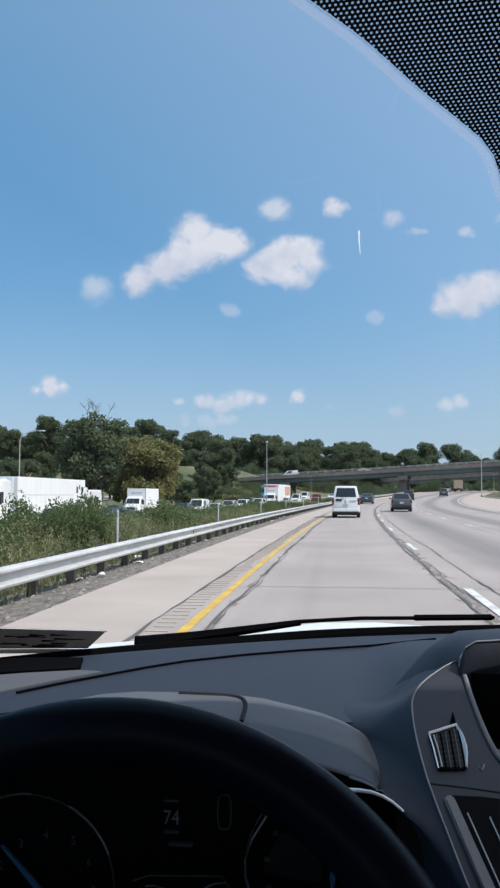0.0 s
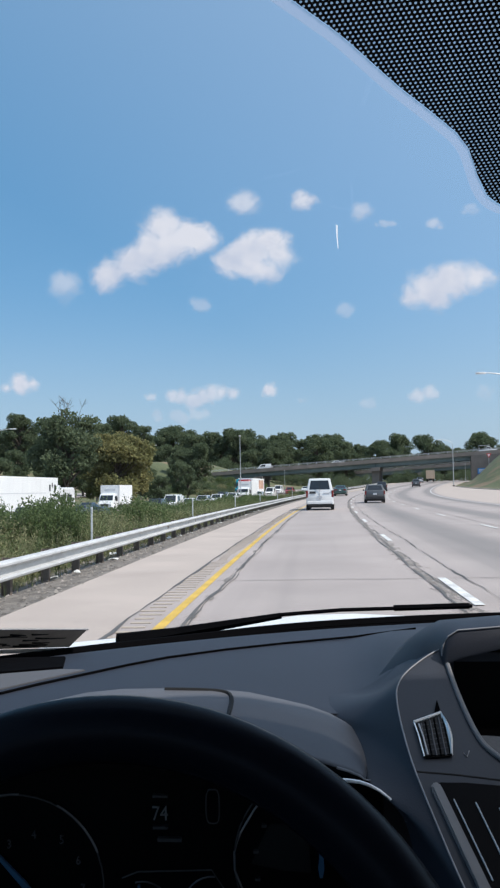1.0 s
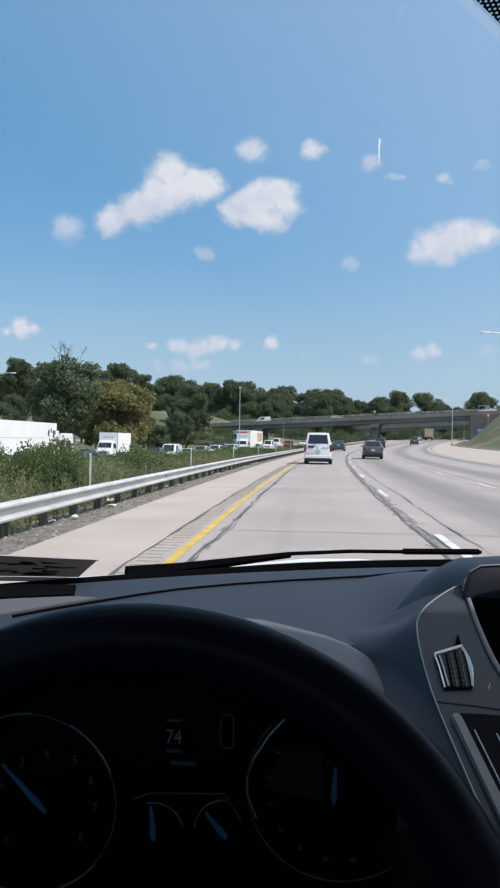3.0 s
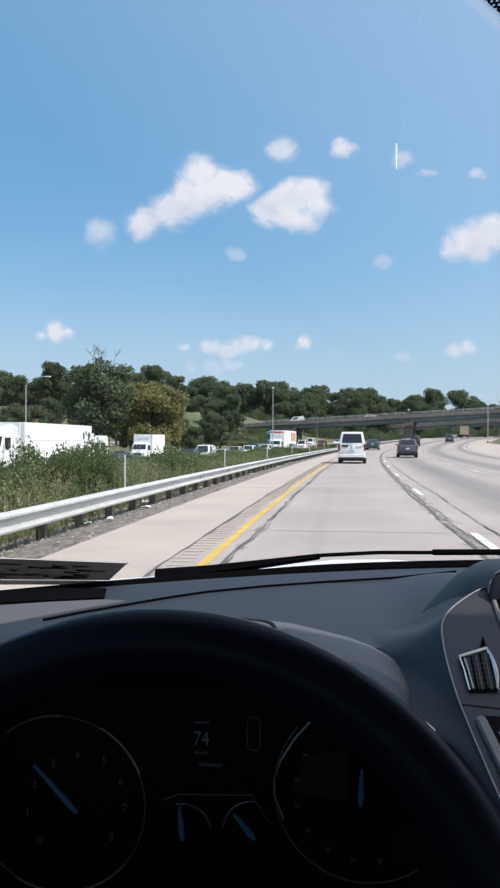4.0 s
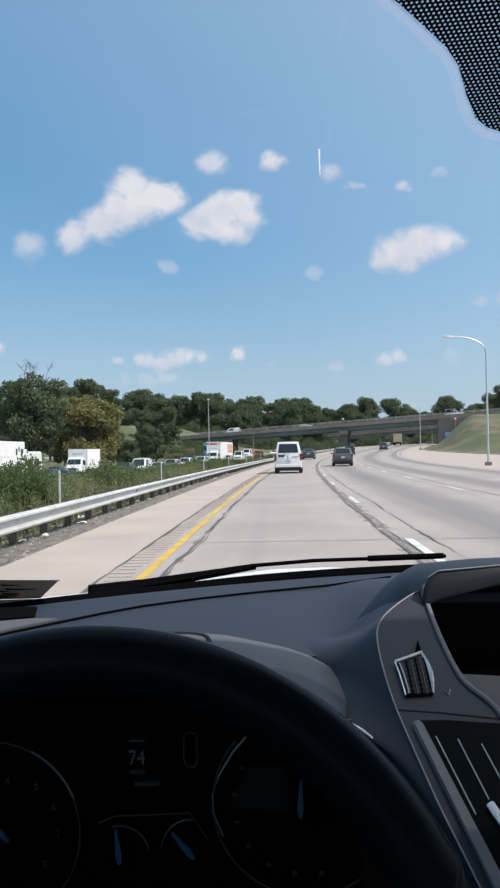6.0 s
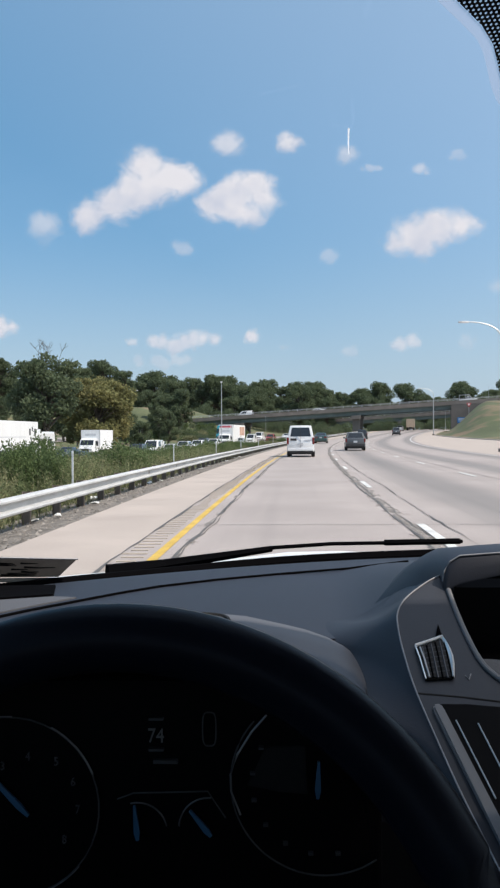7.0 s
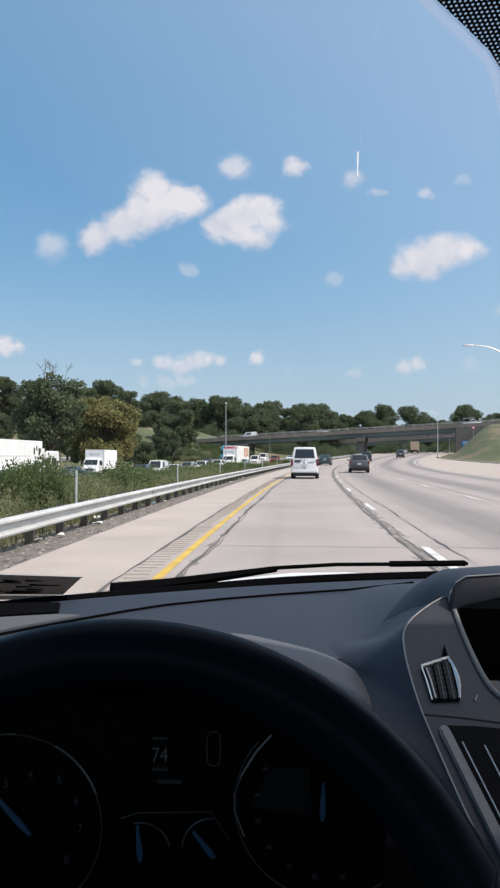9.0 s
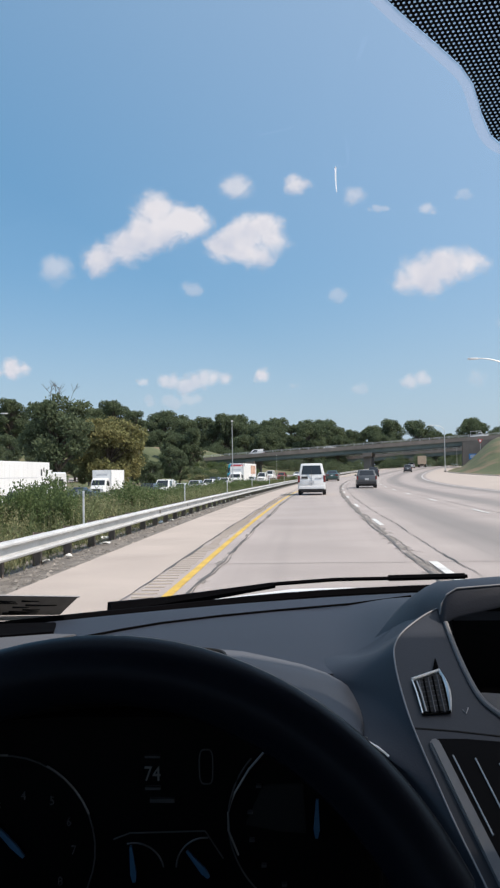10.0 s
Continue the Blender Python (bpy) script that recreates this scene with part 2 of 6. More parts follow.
M["glass"] = mat("car_glass", (0.012, 0.016, 0.020), 0.06, var=0.2, scale=1, bump=0, coat=0.5)
M["tail"] = mat("tail_lamp", (0.17, 0.012, 0.012), 0.25, var=0.2, bump=0, coat=0.5)
M["head"] = mat("head_lamp", (0.70, 0.72, 0.74), 0.15, 0.3, var=0.1, bump=0, coat=0.5)
M["bumper"] = mat("bumper_plastic", (0.03, 0.03, 0.032), 0.6)
M["plate"] = mat("plate", (0.55, 0.56, 0.58), 0.5)
M["sign_yellow"] = mat("sign_yellow", (0.80, 0.42, 0.02), 0.5, var=0.08)
M["sign_red"] = mat("sign_red", (0.50, 0.03, 0.03), 0.5, var=0.08)
M["sign_blue"] = mat("sign_blue", (0.03, 0.20, 0.48), 0.5, var=0.08)
M["sign_white"] = mat("sign_white", (0.75, 0.75, 0.75), 0.5, var=0.06)
M["sign_black"] = mat("sign_black", (0.02, 0.02, 0.02), 0.6)
M["litter"] = mat("litter", (0.65, 0.64, 0.60), 0.8, var=0.3, rand=0.3)
M["trailer"] = mat("trailer_panel", (0.80, 0.80, 0.79), 0.45, var=0.05, scale=0.7, fine=6)
M["teal"] = mat("teal_paint", (0.010, 0.22, 0.28), 0.25, var=0.08, coat=0.6, bump=0)
M["art"] = mat("printed_panel", (0.45, 0.10, 0.07), 0.5, var=0.4, scale=0.6, fine=3, tint=(0.75, 0.55, 0.40))


def paint(name, c):
    if name not in M:
        M[name] = mat(name, c, 0.28, 0.0, var=0.07, scale=0.8, fine=8, bump=0, coat=0.7)
    return M[name]


WHITE, GREY, BLACK, NAVY = (paint("white_paint", (0.78, 0.78, 0.77)), paint("grey_paint", (0.075, 0.080, 0.085)),
                            paint("black_paint", (0.012, 0.012, 0.014)), paint("navy_paint", (0.018, 0.032, 0.058)))
SILVER, RED, BEIGE = paint("silver_paint", (0.42, 0.43, 0.44)), paint("red_paint", (0.30, 0.02, 0.02)), paint("beige_paint", (0.55, 0.42, 0.30))
SLATE = paint("slate_paint", (0.022, 0.04, 0.055))


# ---------------------------------------------------------------- mesh helpers
def part(name, bm, material, parent=None, label="", smooth=False):
    me = bpy.data.meshes.new(name)
    bmesh.ops.recalc_face_normals(bm, faces=bm.faces)
    bm.to_mesh(me)
    bm.free()
    me.materials.append(material)
    if smooth:
        me.polygons.foreach_set("use_smooth", [True] * len(me.polygons))
        me.set_sharp_from_angle(angle=radians(38))
    ob = new(name, me)
    ob.parent = parent
    return tagged(ob, label)


def again(src, parent, m):
    """Another piece on the same mesh."""
    ob = new(src.name.split(".")[0], src.data)
    ob.parent = parent
    ob.matrix_basis = m
    return ob


def empty(name, m, label, category, group="", kind=""):
    e = new(name)
    e.matrix_basis = m
    return tagged(e, label, category, group, kind)


def box(x0, x1, y0, y1, z0, z1, bev=0.0, seg=2, bm=None):
    own = bm is None
    bm = bm or bmesh.new()
    r = bmesh.ops.create_cube(bm, size=1)
    vs = r["verts"]
    for v in vs:
        v.co = ((x0 + x1) / 2 + v.co.x * (x1 - x0), (y0 + y1) / 2 + v.co.y * (y1 - y0), (z0 + z1) / 2 + v.co.z * (z1 - z0))
    if bev and own:
        bmesh.ops.bevel(bm, geom=bm.edges[:], offset=bev, segments=seg, affect="EDGES", profile=0.6)
    return bm


def prism(poly, depth, bev=0.0, axis="y"):
    """A flat polygon given thickness: poly in (x, z) for axis y, in (x, y) for axis z, in (y, z) for axis x."""
    bm = bmesh.new()

    def at(p, q):
        a, b = p
        return {"y": (a, q, b), "z": (a, b, q), "x": (q, a, b)}[axis]
    lo = [bm.verts.new(at(p, 0)) for p in poly]
    hi = [bm.verts.new(at(p, depth)) for p in poly]
    n = len(poly)
    bm.faces.new(lo)
    bm.faces.new(hi[::-1])
    for i in range(n):
        bm.faces.new((lo[i], hi[i], hi[(i + 1) % n], lo[(i + 1) % n]))
    if bev:
        bmesh.ops.bevel(bm, geom=bm.edges[:], offset=bev, segments=2, affect="EDGES")
    return bm


def tube(points, radius, sides=8, bm=None, caps=True, taper=None):
    """A round bar along points."""
    bm = bm or bmesh.new()
    pts = [Vector(p) for p in points]
    rings = []
    for i, p in enumerate(pts):
        d = (pts[min(i + 1, len(pts) - 1)] - pts[max(i - 1, 0)]).normalized()
        a = d.orthogonal().normalized() if abs(d.z) > 0.9 else d.cross(Vector((0, 0, 1))).normalized()
        b = d.cross(a)
        r = radius if taper is None else radius + (taper - radius) * i / (len(pts) - 1)
        rings.append([bm.verts.new(p + r * (a * math.cos(2 * math.pi * k / sides) + b * math.sin(2 * math.pi * k / sides))) for k in range(sides)])
    for r0, r1 in zip(rings, rings[1:]):
        for k in range(sides):
            bm.faces.new((r0[k], r0[(k + 1) % sides], r1[(k + 1) % sides], r1[k]))
    if caps:
        bm.faces.new(rings[0][::-1])
        bm.faces.new(rings[-1])
    return bm


def loft(rings, close=True):
    """Skin over rings of equal point counts."""
    bm = bmesh.new()
    rs = [[bm.verts.new(p) for p in r] for r in rings]
    n = len(rs[0])
    for a, b in zip(rs, rs[1:]):
        for k in range(n):
            bm.faces.new((a[k], a[(k + 1) % n], b[(k + 1) % n], b[k]))
    if close:
        bm.faces.new(rs[0][::-1])
        bm.faces.new(rs[-1])
    return bm


def rrect(y, hw, z0, z1, r, hw_top=None):
    """A rounded upright section across the length, narrower at the top where asked."""
    hw_top = hw if hw_top is None else hw_top
    pts = []
    for cx, cz, a0 in ((1, 1, 0), (-1, 1, 90), (-1, 0, 180), (1, 0, 270)):
        w = hw_top if cz else hw
        for k in range(4):
            a = radians(a0 + 30 * k)
            pts.append((cx * (w - r) + r * math.cos(a), y, (z1 - r if cz else z0 + r) + r * math.sin(a)))
    return pts


def disc(x, r, w, sides=20, inner=0.0):
    """A wheel-like ring round the x axis at x, w wide."""
    bm = bmesh.new()
    rings = []
    prof = [(x - w / 2, max(inner, 0.001)), (x - w / 2, r * 0.94), (x - w / 2 + w * 0.12, r), (x + w / 2 - w * 0.12, r), (x + w / 2, r * 0.94), (x + w / 2, max(inner, 0.001))]
    for k in range(sides):
        a = 2 * math.pi * k / sides
        rings.append([bm.verts.new((px, pr * math.cos(a), pr * math.sin(a))) for px, pr in prof])
    for k in range(sides):
        a, b = rings[k], rings[(k + 1) % sides]
        for j in range(len(prof)):
            bm.faces.new((a[j], a[(j + 1) % len(prof)], b[(j + 1) % len(prof)], b[j]))
    return bm


# ---------------------------------------------------------------- the lie of the land
def bend(y):
    """How far the road has swung to the right at y."""
    if y < -60:
        return 1.2
    return y * y / 3000.0 + (8.7 * ((y - 80) / 150.0) ** 2 if y > 80 else 0.0)


def rise(y):
    return 0.0 if y < 60 else 2.3 * min(1.0, ((y - 60) / 170.0)) ** 2 + max(0.0, y - 230) * 0.012


def nose(y):
    """Outer edge of the paving, where a slip road splits off before the grass bank."""
    return 16.3 + min(28.0, 8.4 * (max(0.0, 183.0 - y) / 48.0) ** 1.1)


def step(a, b, v):
    t = min(1.0, max(0.0, (v - a) / (b - a)))
    return t * t * (3 - 2 * t)


def land(x, y):
    u = x - bend(min(y, 420))
    z = rise(y) if y < 400 else rise(400)
    med = -1.42 * step(-5.5, -15, u) + step(-32, -58, u) * 2.2 + step(-60, -130, u) * 2.0
    z += med - 0.07 - 0.22 * step(-3.6, -5.3, u)
    z += 8.0 * step(132, 214, y) * (1 - step(262, 330, y)) * step(nose(y) + 0.6, nose(y) + 12.5, u)
    z += 6.5 * step(195, 228, y) * (1 - step(255, 310, y)) * (1 - step(-66, -50, u))
    if u < -5.5 and u > -17:
        z += 0.12 * noise.noise((x * 0.5, y * 0.5, 0))
    return z


xs = sorted({-2500, -1500, -900, -500, -320, -220, *range(-170, -60, 8), *[-60 + 1.6 * i for i in range(78)], *range(66, 90, 4), *range(90, 200, 12), 300, 500, 900, 1500, 2500})
ys = sorted({-1500, -600, -250, -120, -60, *range(-40, 130, 3), *range(130, 320, 5), *range(320, 480, 16), 600, 900, 1500, 2600})


def sheet(name, cols, rows, place, material, label, category):
    vs = [place(a, b) for b in rows for a in cols]
    n = len(cols)
    fs = [(j * n + i, j * n + i + 1, (j + 1) * n + i + 1, (j + 1) * n + i) for j in range(len(rows) - 1) for i in range(n - 1)]
    me = bpy.data.meshes.new(name)
    me.from_pydata(vs, [], fs)
    me.materials.append(material)
    me.polygons.foreach_set("use_smooth", [True] * len(me.polygons))
    return tagged(new(name, me), label, category, kind="structure")


sheet("ground", xs, ys, lambda x, y: (x + bend(min(y, 420)) if -200 < x < 200 else x, y, land(x + bend(min(y, 420)) if -200 < x < 200 else x, y)), M["grass"], "rough green and straw coloured roadside grass", "ground")


def strip(name, u0, u1, y0, y1, lift, material, label="", category="", parent=None, cols=2, dz=0.0, wob=0.0, pitch=4.0, thick=0.0, low=0.0):
    """A band that follows the road between two distances from the driver's line."""
    n = max(1, round((y1 - y0) / pitch))
    rows = [y0 + (y1 - y0) * i / n for i in range(n + 1)]
    vs, fs = [], []
    for k, y in enumerate(rows):
        w = wob * noise.noise((y * 0.23, u0 * 3.1, 1.7)) + wob * 0.35 * noise.noise((y * 1.9, u0 * 3.1, 4.2))
        fat = 1.0 if wob == 0 or cols > 2 else max(0.15, 0.8 + 1.2 * noise.noise((y * 0.9, u0 * 5.7, 9.1)))
        for c in range(cols):
            u = u0 + (u1 - u0) * fat * c / (cols - 1)
            vs.append((u + bend(y) + w, y, rise(y) + lift + dz * c / (cols - 1) + low))
    for j in range(n):
        for c in range(cols - 1):
            a = j * cols + c
            fs.append((a, a + 1, a + cols + 1, a + cols))
    if thick:
        m0 = len(vs)
        vs += [(x, y, z - thick) for x, y, z in vs]
        e = cols - 1
        for j in range(n):
            a = j * cols
            fs.append((a, a + cols, a + cols + m0, a + m0))
            a += e
            fs.append((a, a + m0, a + cols + m0, a + cols))
        for c in range(e):
            fs.append((c, c + m0, c + 1 + m0, c + 1))
            a = n * cols + c
            fs.append((a, a + 1, a + 1 + m0, a + m0))
    me = bpy.data.meshes.new(name)
    me.from_pydata(vs, [], fs)
    me.materials.append(material)
    lay = me.uv_layers.new(name="along")
    for lp in me.loops:
        x, y, _ = vs[lp.vertex_index]
        lay.data[lp.index].uv = (x - bend(y), y)
    ob = new(name, me)
    ob.parent = parent
    if category:
        tagged(ob, label, category, kind="structure")
    elif label:
        tagged(ob, label)
    return ob


FAR = 335
road = strip("road", -2.05, 13.0, -60, FAR, 0.0, M["concrete_road"], "pale grey worn concrete motorway carriageway", "road", cols=9, thick=0.06)
strip("shoulder", -3.62, -2.056, -60, FAR, -0.004, M["shoulder"], "pale beige concrete inner shoulder", "shoulder", cols=3, thick=0.06)
strip("gravel_verge", -5.4, -3.62, -60, 260, -0.23, M["gravel"], "grey gravel and dirt verge below the guardrail", "verge", cols=5, thick=0.05, dz=0.20)
strip("right_shoulder", 13.004, 16.3, -60, FAR, 0.0, M["shoulder"], "pale concrete outer shoulder and slip road", "shoulder", cols=4, thick=0.06)
bm, bk = bmesh.new(), bmesh.new()
rows, edges = [], []
for i in range(59):
    y = 8 + 3.0 * i
    rows.append([bm.verts.new((16.304 + (nose(y) - 16.3) * c / 6 + bend(y), y, rise(y) - 0.004)) for c in range(7)])
    edges.append([bk.verts.new((nose(y) + du + bend(y), y, rise(y) + dz)) for du, dz in ((0.0, -0.1), (0.02, 0.13), (0.26, 0.14), (0.28, -0.1))])
for a, b in zip(rows, rows[1:]):
    for c in range(6):
        bm.faces.new((a[c], a[c + 1], b[c + 1], b[c]))
for a, b in zip(edges, edges[1:]):
    for c in range(3):
        bk.faces.new((a[c], a[c + 1], b[c + 1], b[c]))
tagged(part("slip_road", bm, M["shoulder"]), "wide pale concrete slip road splitting off beside the bank", "road", kind="structure")
tagged(part("kerb", bk, M["shoulder"]), "low pale concrete kerb round the grass bank", "kerb", kind="structure")
strip("opposite_road", -31.5, -18.0, -60, FAR, 0.0, M["concrete_road"], "pale concrete carriageway filled with queueing traffic", "road", cols=5, thick=0.08, low=-1.35)
# slip road climbing away through the field
vs = []
for i in range(41):
    y = 40 + 3.6 * i
    u = -39.5 - 9 * step(60, 150, y)
    for du in (0.0, -2.5, -5.0):
        x = u + du + bend(y)
        vs.append((x, y, land(x, y) + 0.16))
me = bpy.data.meshes.new("slip_road")
me.from_pydata(vs, [], [(3 * i + c, 3 * i + c + 1, 3 * i + c + 4, 3 * i + c + 3) for i in range(40) for c in (0, 1)])
me.materials.append(M["worn_lane"])
tagged(new("slip_road", me), "grey asphalt slip road winding through the grass", "road", kind="structure")
# painted lines
strip("yellow_line", -1.65, -1.535, -50, FAR, 0.006, M["yellow"], "solid yellow edge line", parent=road)
strip("edge_line", 12.3, 12.42, -50, FAR, 0.008, M["white_line"], "solid white edge line", parent=road)
for u, y_first in ((2.0, -38.6), (5.95, -33.0)):
    y = y_first
    while y < 330:
        strip("lane_dash", u - 0.065, u + 0.065, y, y + 3.05, 0.013, M["white_line"], parent=road, pitch=1.5)
        y += 12.2

# long sealed cracks beside the lines, and joints across
for u, w, wob in ((-1.34, 0.045, 0.09), (-1.27, 0.020, 0.13), (-2.06, 0.045, 0.07), (1.72, 0.040, 0.09), (2.36, 0.028, 0.12), (1.86, 0.024, 0.16), (6.3, 0.03, 0.05)):
    strip("sealed_crack", u, u + w, -20, 200, 0.011, M["joint"], parent=road, wob=wob, pitch=0.5)
for y in (-6.0, 13.2, 25.4, 44.0, 70.0, 96.0):
    n = 24
    vs = []
    for i in range(n + 1):
        u = -1.5 + 14.3 * i / n
        dy = 0.08 * noise.noise((u * 1.3, y, 0.3))
        for s in (-0.014, 0.014):
            vs.append((u + bend(y), y + dy + s, rise(y) + 0.010))
    me = bpy.data.meshes.new("cross_joint")
    me.from_pydata(vs, [], [(2 * i, 2 * i + 1, 2 * i + 3, 2 * i + 2) for i in range(n)])
    me.materials.append(M["joint"])
    new("cross_joint", me).parent = road

# crumbled concrete along the lane joint
strip("crumbled_joint", 1.33, 2.17, -10, 160, 0.009, M["crumble"], "dark crumbled concrete along the joint", parent=road, cols=3)
strip("crumbled_joint", -1.53, -1.12, -10, 120, 0.009, M["crumble_edge"], "dark crumbled concrete along the joint", parent=road, cols=3)

# rumble grooves beside the yellow line
groove = part("rumble_groove", box(-0.2, 0.2, -0.05, 0.05, -0.004, 0.004), M["groove"], road)
groove.matrix_basis = pose(-1.86, 4.0, 0.006)
for k in range(1, 200):
    y = 4.0 + 0.30 * k
    w = 0.62 + 0.55 * noise.noise((y * 0.6, 3.3, 0.1)) + 0.25 * noise.noise((y * 4.1, 1.3, 0.7))
    again(groove, road, pose(-1.86 + bend(y) + 0.06 * noise.noise((y * 2.3, 0.5, 2.0)), y, 0.005 + rise(y), 0, 0, 4 * noise.noise((y * 3.7, 6.1, 0))) @ Matrix.Diagonal((max(0.3, min(1.0, w)), 0.75, 1, 1)))

# gravel stones and litter on the verge
rng = random.Random(11)
vs, fs = [], []
for k in range(6000):
    y = 4 + 70 * rng.random() ** 1.6
    u = -5.35 + 1.75 * rng.random()
    r = rng.uniform(0.006, 0.02) if k % 5 else rng.uniform(0.02, 0.05)
    c = Vector((u + bend(y), y, rise(y) - 0.03 + (u + 3.62) * 0.112 + r * 0.3))
    b = len(vs)
    for d in ((1, 0, 0), (-0.5, 0.87, 0), (-0.5, -0.87, 0), (0, 0, 0.8)):
        vs.append(c + Vector(d) * r * rng.uniform(0.7, 1.3))
    fs += [(b, b + 1, b + 3), (b + 1, b + 2, b + 3), (b + 2, b, b + 3)]
me = bpy.data.meshes.new("gravel")
me.from_pydata(vs, [], fs)
me.materials.append(mat("loose_stone", (0.20, 0.18, 0.16), 0.9, var=0.3, island=0.6))
tagged(new("gravel", me), "loose grey stones scattered on the verge", "gravel", kind="stuff")
for k in range(30):
    y, u = 9 + 55 * rng.random() ** 1.3, rng.uniform(-5.3, -4.3)
    bm = bmesh.new()
    bmesh.ops.create_grid(bm, x_segments=4, y_segments=4, size=rng.uniform(0.025, 0.085))
    for v in bm.verts:
        v.co.z = 0.05 * noise.noise(v.co * 9 + Vector((k, 0, 0))) + 0.05
        v.co.x *= 1.4
    ex = bmesh.ops.extrude_face_region(bm, geom=bm.faces[:])
    for v in ex["geom"]:
        if isinstance(v, bmesh.types.BMVert):
            v.co.z += 0.012
    ob = part("litter", bm, M["litter"])
    ob.matrix_basis = pose(u + bend(y), y, rise(y) - 0.03 + (u + 3.62) * 0.112, 0, 0, rng.uniform(0, 360))
    tagged(ob, "crumpled pale scrap of litter on the gravel", "litter", "litter on the verge")

# ---------------------------------------------------------------- guardrail
RAIL_U, RAIL_TOP = -4.62, 0.60
rail_prof = [(0.0, -0.155), (0.05, -0.150), (0.092, -0.130), (0.102, -0.100), (0.088, -0.072), (0.0, -0.055), (0.0, 0.050), (0.074, 0.062), (0.102, 0.085), (0.102, 0.115), (0.065, 0.143), (0.0, 0.155)]


def beam(length):
    bm = bmesh.new()
    rows = []
    for y in (0, length):
        rows.append([bm.verts.new((a, y, b)) for a, b in rail_prof] + [bm.verts.new((a - 0.006, y, b)) for a, b in rail_prof[::-1]])
    n = len(rows[0])
    for k in range(n):
        bm.faces.new((rows[0][k], rows[0][(k + 1) % n], rows[1][(k + 1) % n], rows[1][k]))
    return bm


def guardrail(name, u, y0, count, side, drop, label):
    g = empty(name, Matrix(), label, "guardrail")
    first = post = block = None
    for k in range(count):
        y = y0 + 3.81 * k
        y2 = y + 3.83
        ax = math.degrees(math.atan2(-(bend(y2) - bend(y)), 3.81))
        m = pose(u + bend(y) + (k % 2) * 0.004, y, rise(y) + RAIL_TOP - 0.155 + drop, 0, 0, ax) @ Matrix.Diagonal((side, 1, 1, 1))
        if first is None:
            first = part("beam", beam(3.85), M["steel"], g, "galvanised corrugated rail")
            first.matrix_basis = m
        else:
            again(first, g, m)
        for j in range(2):
            yy = y + 1.905 * j
            mp = pose(u + bend(yy) - 0.16 * side, yy, rise(yy) + drop, rng.uniform(-2, 2), rng.uniform(-2, 2), 0)
            if post is None:
                bm = box(-0.075, 0.075, -0.004, 0.004, -0.3, RAIL_TOP)
                box(-0.075, -0.068, -0.05, 0.05, -0.3, RAIL_TOP, bm=bm)
                box(0.068, 0.075, -0.05, 0.05, -0.3, RAIL_TOP, bm=bm)
                post = part("post", bm, M["rust_steel"], g, "rusty steel post")
                post.matrix_basis = mp
                block = part("block", box(0.08, 0.155, -0.06, 0.06, RAIL_TOP - 0.31, RAIL_TOP - 0.0, 0.008), M["rust_steel"], g)
                block.matrix_basis = mp @ Matrix.Diagonal((side, 1, 1, 1))
            else:
                again(post, g, mp)
                again(block, g, mp @ Matrix.Diagonal((side, 1, 1, 1)))
    return g


guardrail("guardrail", RAIL_U, -8, 62, 1, -0.17, "galvanised steel guardrail on rusty posts along the median")
guardrail("guardrail", -16.6, 30, 36, -1, -1.35, "galvanised steel guardrail beside the opposite carriageway")
for k in range(9):
    y = 21 + 16.5 * k
    d = empty("delineator_post", pose(-5.6 + bend(y), y, rise(y) - 0.1), "thin pale marker post standing behind the guardrail", "marker post", "marker posts along the median")
    part("stake", box(-0.024, 0.024, -0.008, 0.008, -0.1, 1.15, 0.004), M["sign_white"], d)
    part("reflector", box(-0.022, 0.022, -0.014, -0.008, 0.98, 1.10, 0.002), M["plate"], d, "pale reflector")


# ---------------------------------------------------------------- plants
def leaves(centres, radii, count, size, seed, flat=1.0):
    """Small leaf clumps over the shells of lobes, as one mesh of folded cards."""
    g = np.random.default_rng(seed)
    w = np.array(radii) ** 2
    which = g.choice(len(radii), count, p=w / w.sum())
    d = g.normal(size=(count, 3))
    d /= np.linalg.norm(d, axis=1)[:, None]
    r = np.array(radii)[which] * g.uniform(0.45, 1.08, count)
    c = np.array(centres)[which] + d * r[:, None] * np.array((1, 1, flat))
    a = g.normal(size=(count, 3)) + d * 0.3
    a /= np.linalg.norm(a, axis=1)[:, None]
    b = np.cross(a, g.normal(size=(count, 3)))
    b /= np.linalg.norm(b, axis=1)[:, None]
    s = size * g.uniform(0.55, 1.35, count)[:, None]
    fold = np.cross(a, b) * s * 0.35
    v = np.stack([c - a * s, c + b * s * 0.7 + fold, c + a * s * 1.1, c - b * s * 0.7 + fold], 1).reshape(-1, 3)
    i = np.arange(count)[:, None] * 4
    f = np.concatenate([i + [0, 1, 2], i + [0, 2, 3]])
    return v, f


def np_mesh(name, v, f, material):
    me = bpy.data.meshes.new(name)
    me.from_pydata(v.tolist(), [], f.tolist())
    me.materials.append(material)
    return me


